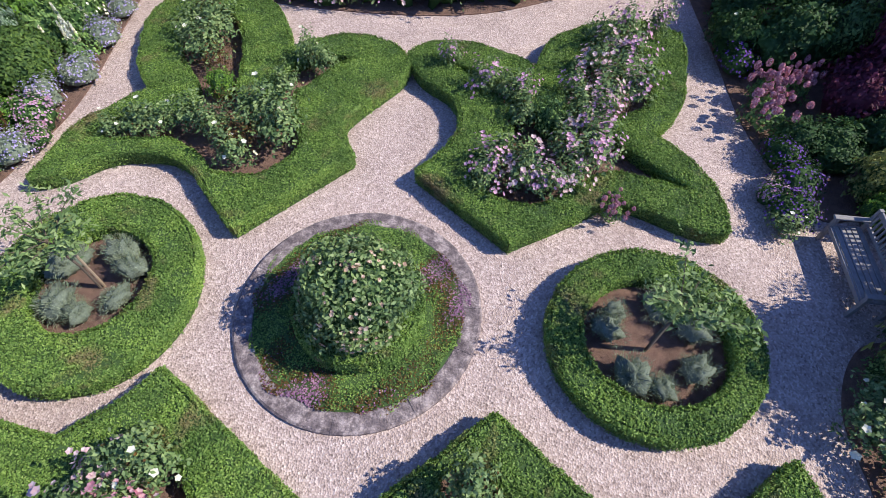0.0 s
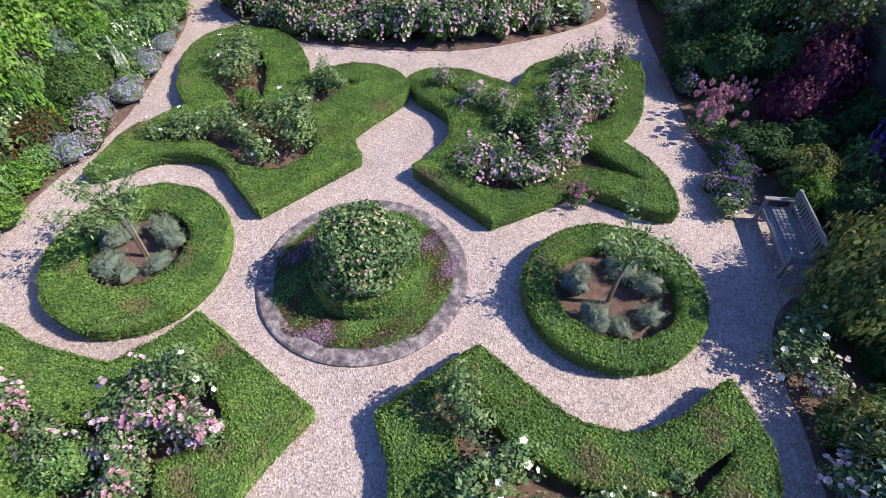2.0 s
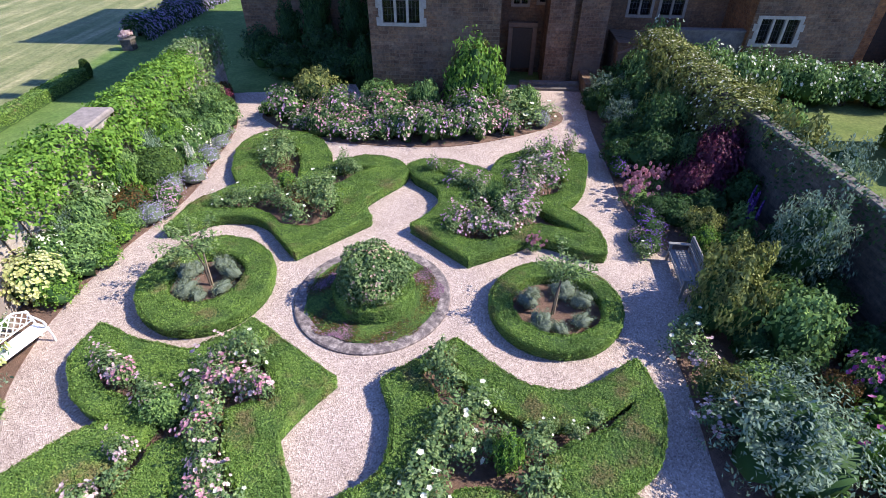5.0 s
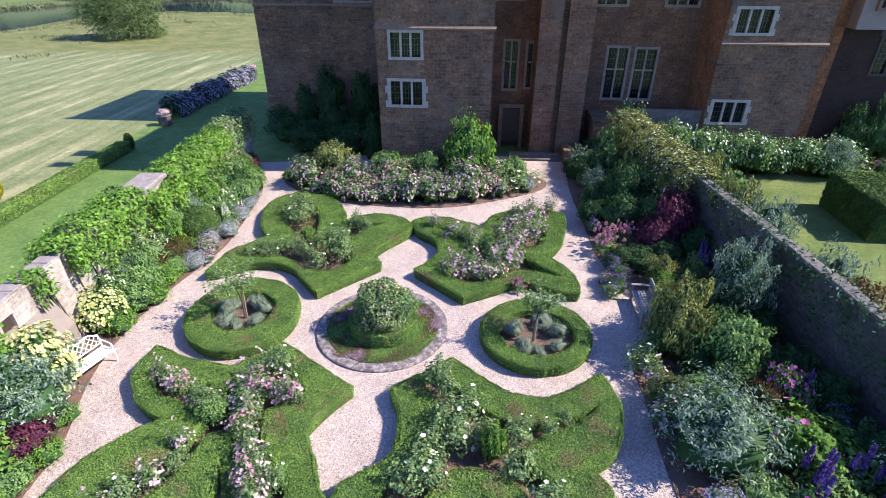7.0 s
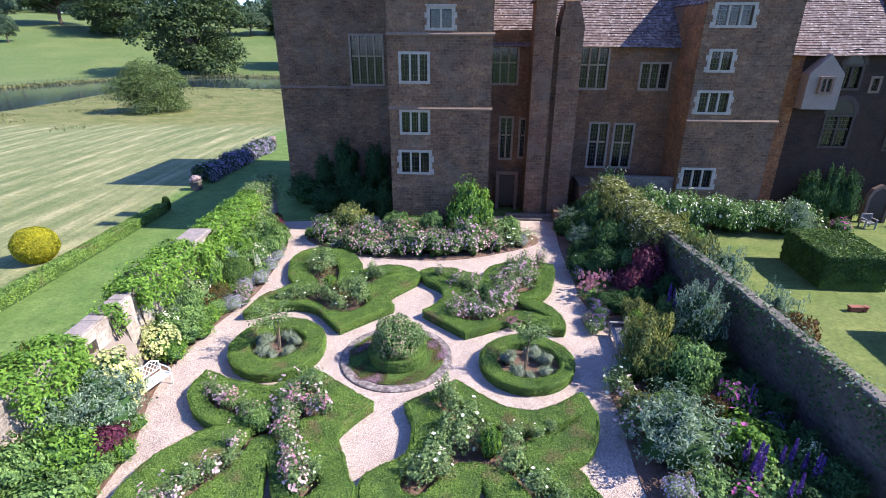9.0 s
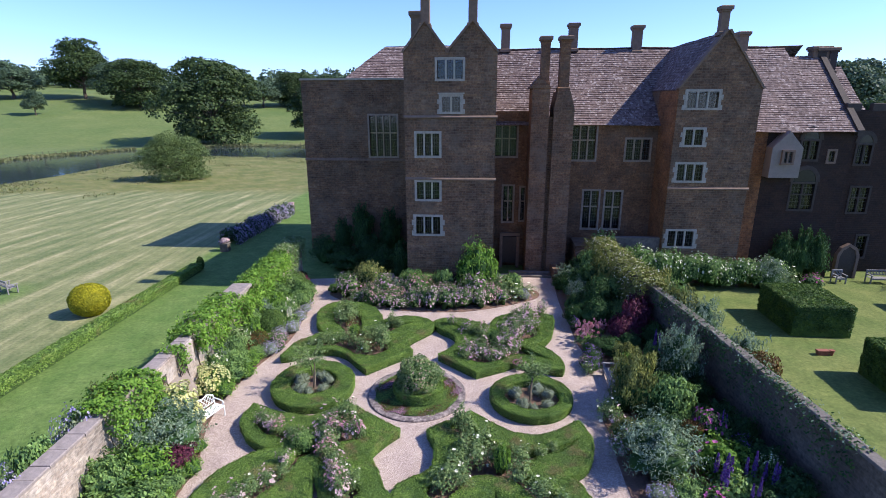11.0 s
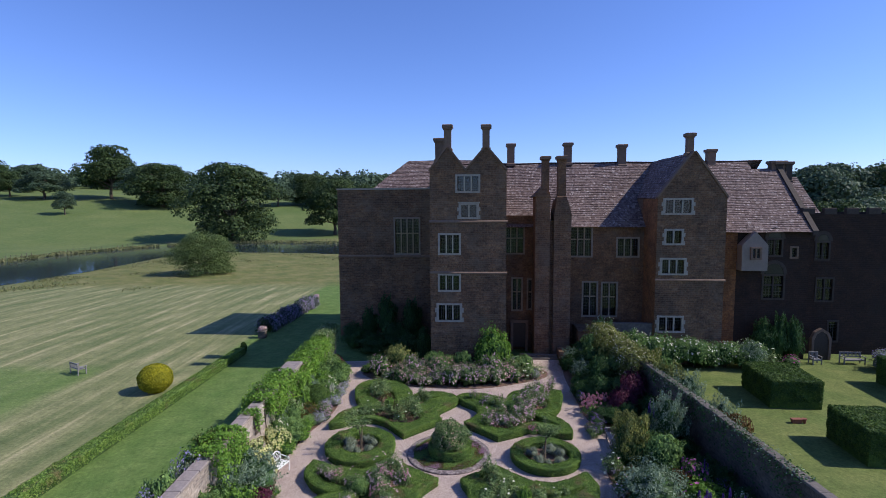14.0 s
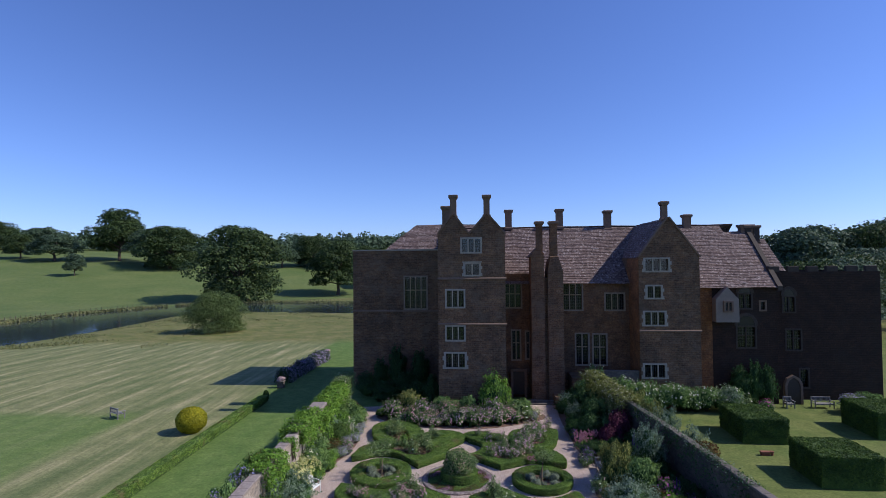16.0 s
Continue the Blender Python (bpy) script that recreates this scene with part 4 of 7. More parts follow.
# east tower
m = face(18.75, 20.1)
block("east_tower", m, -3.0, 2.45, 13.85, 9,
      [(-2.4, -0.35, 12.65, 13.72, 3, False, None, True), (-2.25, -1.05, 10.15, 11.2, 2, False, None, True), (-2.5, -0.75, 7.65, 8.8, 3, False, None, True), (-2.6, -0.8, 2.8, 3.95, 3, False, None, True)],
      gables=((-3.0, 2.45, 17.6),))
string_course(m, -3.05, 2.55, 7.0)
gable_coping(m, -3.0, 2.45, 13.85, 17.6)
gable_roof(m, -3.0, 2.45, 13.85, 17.55, 0.5, 11)
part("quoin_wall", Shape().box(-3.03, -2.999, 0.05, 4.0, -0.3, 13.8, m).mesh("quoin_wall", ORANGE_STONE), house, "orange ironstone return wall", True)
chimney(m, -0.45, 0.6, 17.3, 19.15, 0.52, 0.52)
# east range with the oriel
m = face(25.8, 21.6)
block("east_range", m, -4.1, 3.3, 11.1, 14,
      [(-0.1, 1.0, 9.0, 10.3, 2, False, SHADED_DRESSED), (1.85, 2.25, 8.85, 9.6, 1, False, OLD_DRESSED), (-0.3, 1.3, 5.3, 7.2, 2, True, SHADED_DRESSED)], SHADED_STONE)
slope(m, -5.0, 3.2, -0.45, 10.95, 8.2, 16.75, right=-1.4)
s = Shape()
s.add([(3.2, -0.5, 11.1), (3.65, -0.5, 11.1), (5.05, 8.3, 17.05), (4.6, 8.3, 17.05), (3.2, -0.5, 10.7), (3.65, -0.5, 10.7), (5.05, 8.3, 10.7), (4.6, 8.3, 10.7)],
      [(0, 1, 2, 3), (0, 4, 5, 1), (1, 5, 6, 2), (3, 7, 4, 0), (3, 2, 6, 7)], m)
part("verge", s.mesh("verge", SHADED_DRESSED), house, "", True)
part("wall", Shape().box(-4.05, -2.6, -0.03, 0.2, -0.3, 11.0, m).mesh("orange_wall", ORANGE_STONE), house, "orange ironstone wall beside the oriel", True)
arch_head(m, -0.3, 1.3, 7.25)
arch_head(m, -0.1, 1.0, 10.3)
oriel = Shape().extrude([(-2.58, 7.75), (-0.5, 7.75), (-0.5, 9.9), (-1.54, 11.05), (-2.58, 9.9)], -0.9, 0.02, m)
o = part("oriel", oriel.mesh("oriel", RENDERED), house, "pale rendered gabled oriel", True)
window(m @ Matrix.Translation((0, -1.06, 0)), -1.80, -1.24, 8.85, 9.6, 2, False, OLD_DRESSED, False, False, DARK_GLASS)
# far wing with a battlemented top
m = face(35.5, 22.6)
block("far_wing", m, -6.3, 4.2, 12.4, 9, [(-4.7, -3.7, 8.5, 9.9, 2, False, SHADED_DRESSED), (-4.5, -3.2, 4.8, 6.7, 2, True, SHADED_DRESSED), (-3.3, -2.6, 1.2, 2.9, 1, False, SHADED_DRESSED)], SHADED_STONE)
arch_head(m, -4.7, -3.7, 9.95)
slope(m, -8.8, -3.0, 2.6, 12.45, 6.6, 15.9)
for x in (-4.9, -4.0):
    chimney(m, x, 6.4, 15.3, 17.4, 0.62, 0.62, SHADED_DRESSED)
for k in range(6):
    part("merlon", Shape().box(-6.0 + k * 1.8, -5.0 + k * 1.8, 0, 0.4, 12.404, 12.95, m, 0.04).mesh("merlon", SHADED_DRESSED), house, "", True)

# ---- beds ----
WEST_BED = smooth_loop([(-11.5, -7), (-9.3, -7), (-9.3, -2.2), (-9.35, -0.4), (-9.95, 1.7), (-10.15, 3.8), (-9.8, 6.5), (-9.2, 8.7), (-8.9, 10.3), (-8.95, 13), (-9.15, 16.1), (-10.0, 18.6), (-10.8, 20.8), (-11.4, 20.8)],
                       {0, 1, 12, 13})
EAST_BED = smooth_loop([(11.95, -7), (11.4, 8), (11.0, 14), (10.8, 20.2), (8.0, 20.2), (7.4, 16.3), (7.15, 11.6), (7.05, 9.0), (7.6, 6.6), (8.6, 6.3), (8.6, 4.0), (7.2, 3.7), (6.4, 2.6), (6.3, 1.2), (6.1, -0.4), (6.0, -2.1), (6.0, -7)],
                       {0, 3, 4, 16})
NORTH_BED = smooth_loop([(-8.3, 17.6), (-7.4, 16.2), (-5.8, 14.9), (-2.4, 14.1), (0.8, 14.0), (3.5, 14.9), (5.8, 16.2), (6.3, 17.4), (5.6, 18.1), (3.2, 18.2), (-3.0, 18.3), (-6.5, 19.0)])
for loop in (WEST_BED, EAST_BED, NORTH_BED):
    sheet("soil", loop, G + 0.03, SOIL, "dark border soil under the planting", "soil")

# ---- plants ----


def grown(seed, r, h, n, lumps, freq, low=0.0, inner=0.25):
    """Places and outward directions of leaves over an uneven mound of radius r and height h."""
    d = ball(n)
    d[:, 2] = np.where(d[:, 2] < -0.35, -d[:, 2], d[:, 2])
    k = lump(d, seed, lumps, freq) * (1 - inner * rng.uniform(0, 1, n) ** 2)
    p = d * k[:, None] * np.array([r, r, h * 0.55]) + np.array([0, 0, h * 0.48])
    p[:, 2] = np.maximum(p[:, 2], low + rng.uniform(0, 0.08, n))
    return p, d + np.array([0, 0, 0.35])


def shrub(name, label, category, leaf, size, n, lumps=0.14, freq=3.0, flower=None, blooms=0, bloom=0.06, inner=0.3, core=True, spread=0.6, slim=0.55, seed=1, clusters=0, group="", bladed=False, squat=False):
    """A shrub one metre high and 1.5 m across: stems, a dense inside, leaves, blooms."""
    t = thing(name, None, label, category, group)
    if core:
        # Most cores are darker than the leaves: inner shade put into the colour.
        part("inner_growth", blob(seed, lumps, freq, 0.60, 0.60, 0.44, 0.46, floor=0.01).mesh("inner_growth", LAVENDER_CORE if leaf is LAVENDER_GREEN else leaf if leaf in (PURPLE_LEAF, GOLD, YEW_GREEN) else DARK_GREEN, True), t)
    p, d = grown(seed, 0.75, 1.0, n, lumps, freq, 0.03, inner)
    v = blades(p, d, size, spread, slim) if bladed else leaf_quads(p, d, size, spread, slim)
    if squat:
        c = v.mean(1, keepdims=True)
        v = c + (v - c) * np.array([1.0, 1.0, 0.5])
    part("leaves", quads("leaves", v, leaf), t)
    st = Shape()
    for k in range(5):
        a = k * 1.26 + seed
        st.tube([(0.06 * math.cos(a), 0.06 * math.sin(a), -0.02), (0.2 * math.cos(a), 0.2 * math.sin(a), 0.4), (0.42 * math.cos(a), 0.42 * math.sin(a), 0.75)], (0.022, 0.016, 0.008), 5)
    tagged(part("woody_stem", st.mesh("woody_stem", BARK), t), kind="stuff")
    if flower:
        p, d = grown(seed, 0.79, 1.04, blooms, lumps, freq, 0.15, 0.06)
        if clusters:
            heart = rng.integers(0, clusters, blooms)
            p, d = p[heart] + rng.normal(0, 0.10, (blooms, 3)), d[heart]
            p[:, 2] = np.where(p[:, 2] < 0.45, 0.45 + rng.uniform(0, 0.5, blooms), p[:, 2])
        else:
            p[:, 2] = np.where(p[:, 2] < 0.3, 0.3 + rng.uniform(0, 0.6, blooms), p[:, 2])
        v = rosettes(p, d + np.array([0, 0, 0.4]), bloom)
        if squat:
            v = v[:, :1] + (v - v[:, :1]) * np.array([1.0, 1.0, 0.5])
        tagged(part("blossom", quads("blossom", v, flower), t), kind="stuff")
    return t


def spires(name, label, leaf, flower, count, seed):
    """Tall flower spikes over a leafy clump."""
    t = thing(name, None, label, "flowers")
    p, d = grown(seed, 0.6, 0.7, 500, 0.15, 3)
    part("leaves", quads("leaves", leaf_quads(p, d, 0.07), leaf), t)
    r = np.random.default_rng(seed)
    for k in range(count):
        x, y = r.normal(0, 0.28, 2)
        h = r.uniform(1.0, 1.45)
        n = 130
        z = np.sort(r.uniform(0.5, h, n))
        a = r.uniform(0, 6.28, n)
        w = 0.065 * np.clip((h - z) / 0.5 + 0.25, 0, 1)
        pp = np.column_stack([x + w * np.cos(a), y + w * np.sin(a), z])
        part("flower_spike", quads("flower_spike", leaf_quads(pp, np.column_stack([np.cos(a), np.sin(a), a * 0 + 0.2]), 0.035, 0.3, 0.8), flower), t)
    return t


def pompoms(name, label, leaf, flower, count, seed):
    """Round flower heads on stalks."""
    t = thing(name, None, label, "flowers")
    p, d = grown(seed, 0.6, 0.6, 600, 0.15, 3)
    part("leaves", quads("leaves", leaf_quads(p, d, 0.06), leaf), t)
    r = np.random.default_rng(seed)
    for k in range(count):
        x, y = r.normal(0, 0.36, 2)
        c = np.array([x, y, r.uniform(0.6, 0.95)])
        d = ball(110)
        part("flower_head", quads("flower_head", leaf_quads(c + d * 0.085 * r.uniform(0.7, 1.2), d, 0.026, 0.4, 0.8), flower), t)
    return t


KINDS = {
    "mid": shrub("green_shrub", "leafy mid-green border shrub on soil", "shrub", MID_GREEN, 0.045, 2600, 0.2, 4, seed=2),
    "fresh": shrub("fresh_green_perennial", "fresh bright green leafy perennial clump", "plant", VINE_GREEN, 0.048, 2000, 0.19, 4, seed=3),
    "dark": shrub("dark_shrub", "dark glossy evergreen border shrub", "shrub", DARK_GREEN, 0.045, 2500, 0.2, 4, seed=4),
    "dome": shrub("clipped_dome", "dark clipped evergreen dome in the border", "topiary", YEW_GREEN, 0.035, 3800, 0.02, 2, inner=0.06, seed=5),
    "grey": shrub("grey_shrub", "silvery grey-green leafy border shrub", "shrub", GREY_GREEN, 0.034, 5200, 0.26, 4.5, slim=0.36, spread=0.8, seed=6),
    "lavender": shrub("lavender", "grey-green lavender bush on bare soil", "lavender", LAVENDER_GREEN, 0.13, 1500, 0.28, 5, slim=0.07, spread=0.35, inner=0.5, seed=7, bladed=True),
    "euphorbia": shrub("euphorbia", "pale yellow-green euphorbia in flower", "plant", MID_GREEN, 0.05, 900, 0.16, 4, YELLOW_GREEN, 560, 0.06, seed=8),
    "purple": shrub("purple_shrub", "dark purple-leaved shrub in the border", "shrub", PURPLE_LEAF, 0.05, 1800, 0.15, 3, seed=9),
    "bronze": shrub("bronze_shrub", "bronze-brown leaved low shrub", "shrub", RED_BROWN, 0.045, 1400, 0.12, seed=10),
    "catmint": shrub("catmint", "soft lilac flowering catmint mound", "flowers", LAVENDER_GREEN, 0.04, 900, 0.12, 4, LILAC, 220, 0.034, seed=11),
    "lilac": shrub("lilac_perennial", "mauve flowering perennial clump", "flowers", MID_GREEN, 0.045, 900, 0.14, 4, MAUVE, 260, 0.04, seed=12),
    "white": shrub("white_perennial", "white flowering perennial clump", "flowers", MID_GREEN, 0.05, 1000, 0.14, 4, CREAM, 150, 0.04, seed=13),
    "violet": shrub("violet_perennial", "deep violet flowering perennial clump", "flowers", DARK_GREEN, 0.045, 900, 0.14, 4, VIOLET, 170, 0.04, seed=14),
    "olive": shrub("olive_shrub", "upright yellow-green leafy shrub", "shrub", OLIVE_GREEN, 0.045, 3400, 0.26, 4.5, seed=15),
    "magenta": shrub("magenta_rose", "leafy rose with magenta blooms", "rose", ROSE_GREEN, 0.055, 1000, 0.18, 4, MAGENTA, 55, 0.075, seed=16),
    "bed_pale": shrub("pale_rose", "dense rose bush covered in small pale pink blooms", "rose", ROSE_GREEN, 0.055, 1500, 0.3, 4.5, PALE_PINK, 150, 0.056, 0.45, seed=28, group="bed roses"),
    "bed_pink": shrub("pink_rose", "dense rose bush covered in small pink blooms", "rose", ROSE_GREEN, 0.055, 1500, 0.3, 4.5, PINK, 150, 0.056, 0.45, seed=29, group="bed roses"),
    "bed_mauve": shrub("mauve_rose", "dense rose bush with small mauve blooms", "rose", ROSE_GREEN, 0.055, 1500, 0.3, 4.5, MAUVE, 150, 0.056, 0.45, seed=30, group="bed roses"),
    "geranium": shrub("pink_geranium", "bright leafy clump with a few magenta flowers", "flowers", VINE_GREEN, 0.06, 2400, 0.2, 4, MAGENTA, 14, 0.07, seed=27),
    "rose_pink": shrub("pink_rose", "rose bush with clusters of pink blooms", "rose", ROSE_GREEN, 0.078, 800, 0.3, 4, PINK, 80, 0.095, 0.55, core=False, clusters=24, seed=17, group="roses", squat=True),
    "rose_pale": shrub("pale_rose", "rose bush full of pale pink blooms", "rose", ROSE_GREEN, 0.078, 800, 0.3, 4, PALE_PINK, 80, 0.095, 0.55, core=False, clusters=24, seed=18, group="roses", squat=True),
    "rose_cream": shrub("white_rose", "leggy rose bush with few white blooms", "rose", ROSE_GREEN, 0.082, 800, 0.32, 4, CREAM, 6, 0.13, 0.6, core=False, seed=19, group="roses", squat=True),
    "rose_mauve": shrub("mauve_rose", "rose bush with mauve-pink blooms", "rose", ROSE_GREEN, 0.078, 760, 0.3, 4, MAUVE, 62, 0.09, 0.55, core=False, clusters=22, seed=20, group="roses", squat=True),
    "rose_green": shrub("green_rose", "leafy rose bush past its bloom", "rose", ROSE_GREEN, 0.085, 850, 0.32, 4, RED_BROWN, 24, 0.05, 0.6, core=False, seed=21, group="roses", squat=True),
    "rose_bronze": shrub("bronze_rose", "rose bush with bronze young leaves", "rose", RED_BROWN, 0.045, 700, 0.32, 4, ROSE_GREEN, 60, 0.05, 0.6, core=False, seed=26, group="roses", squat=True),
    "delphinium": spires("delphinium", "deep blue delphinium spikes over leaves", MID_GREEN, VIOLET, 3, 22),
    "foxglove": spires("pink_foxglove", "pale yellow and white flower spires", MID_GREEN, CREAM, 6, 23),
    "allium": pompoms("pink_phlox", "rounded dusty pink flower heads", MID_GREEN, PINK, 34, 24),
    "tangle": shrub("climbing_tangle", "tangled white flowering climbing rose", "rose", MID_GREEN, 0.05, 1700, 0.26, 4.5, CREAM, 75, 0.05, seed=25),
}
used = set()


def plant(kind, x, y, r, h, z=0.03, turn=None):
    turn = (x * 37.7 + y * 91.3) % 6.28 if turn is None else turn
    if abs(x) < 11.45 and -8 < y < 20.8:
        z += G
    m = Matrix.Translation((x, y, z)) @ Matrix.Rotation(turn, 4, "Z") @ Matrix.Diagonal((r / 0.75, r / 0.75 * (0.88 + 0.24 * ((x * 7.1 + y * 3.7) % 1)), h, 1))
    if kind in used:
        sx, sy, sz = KINDS[kind].scale
        return copy_thing(KINDS[kind], m @ Matrix.Diagonal((1 / sx, 1 / sy, 1 / sz, 1)))
    used.add(kind)
    KINDS[kind].matrix_basis = m
    return KINDS[kind]


# west border, from the south
for row in [
    ("grey", -10.6, 0.3, 0.95, 1.7), ("fresh", -10.7, -1.6, 0.9, 1.2), ("mid", -9.9, -2.6, 0.7, 0.8), ("purple", -9.85, -0.75, 0.5, 0.85), ("fresh", -9.35, -0.9, 0.35, 0.5),
    ("euphorbia", -10.9, 1.5, 0.72, 1.7), ("euphorbia", -10.5, 0.9, 0.5, 1.2), ("mid", -10.2, -3.8, 1.0, 1.2), ("fresh", -9.7, 0.35, 0.3, 0.35),
    ("euphorbia", -11.0, 4.4, 0.62, 1.1), ("mid", -10.6, 4.5, 0.5, 0.75), ("fresh", -10.3, 4.3, 0.45, 0.6), ("white", -11.1, 5.4, 0.55, 1.2), ("mid", -10.5, 5.4, 0.65, 0.9), ("fresh", -9.95, 5.9, 0.42, 0.55),
    ("mid", -10.6, 6.5, 0.65, 1.1), ("grey", -11.2, 6.4, 0.5, 1.2), ("bronze", -10.75, 7.5, 0.45, 0.8), ("fresh", -10.1, 7.0, 0.45, 0.6), ("mid", -10.0, 7.9, 0.45, 0.6), ("catmint", -9.5, 8.2, 0.4, 0.6),
    ("bronze", -10.4, 8.6, 0.6, 0.9), ("white", -11.1, 8.8, 0.45, 1.1), ("lilac", -9.35, 9.2, 0.4, 0.7), ("catmint", -9.5, 9.9, 0.4, 0.7), ("dome", -10.25, 10.7, 0.78, 1.25), ("grey", -11.0, 11.6, 0.55, 1.5),
    ("catmint", -9.1, 10.9, 0.42, 0.6), ("foxglove", -9.4, 11.8, 0.45, 0.85), ("catmint", -9.1, 12.5, 0.42, 0.6), ("mid", -10.2, 12.3, 0.7, 1.2), ("fresh", -10.9, 13.2, 0.6, 1.4), ("white", -10.0, 13.4, 0.5, 1.0),
    ("mid", -9.7, 14.4, 0.65, 1.1), ("catmint", -9.15, 13.9, 0.4, 0.5), ("dark", -10.3, 15.3, 0.75, 1.2), ("mid", -9.7, 16.3, 0.7, 1.0), ("dome", -10.2, 17.0, 0.7, 1.0), ("purple", -10.7, 18.6, 0.5, 0.9),
    ("mid", -10.9, 17.6, 0.6, 1.1), ("bronze", -10.9, 19.6, 0.45, 0.7),
]:
    plant(row[0], row[1], row[2], row[3] * 1.22, row[4] * 1.12)
for row in [
    ("mid", -11.1, -2.6, 0.9, 1.9), ("grey", -11.2, -0.6, 0.8, 1.9), ("fresh", -11.1, 0.6, 0.6, 1.8), ("white", -11.25, 2.9, 0.4, 0.9), ("mid", -11.0, 6.9, 0.7, 1.7), ("rose_green", -11.0, 7.8, 0.7, 1.7), ("fresh", -10.9, 9.4, 0.6, 1.6),
    ("mid", -10.9, 10.2, 0.6, 1.7), ("fresh", -10.6, 12.6, 0.7, 1.7), ("mid", -10.8, 14.2, 0.8, 1.9), ("fresh", -10.3, 13.9, 0.5, 1.2), ("rose_green", -10.8, 15.6, 0.7, 1.8), ("mid", -10.7, 16.6, 0.7, 1.6), ("catmint", -9.3, 15.0, 0.4, 0.5),
    ("lilac", -9.1, 8.6, 0.35, 0.55), ("fresh", -9.9, 9.2, 0.4, 0.7), ("white", -9.8, 12.9, 0.35, 0.8), ("mid", -10.9, 18.4, 0.5, 1.2), ("mid", -9.6, -1.8, 0.5, 0.7), ("fresh", -9.6, -2.6, 0.5, 0.6),
]:
    plant(*row)
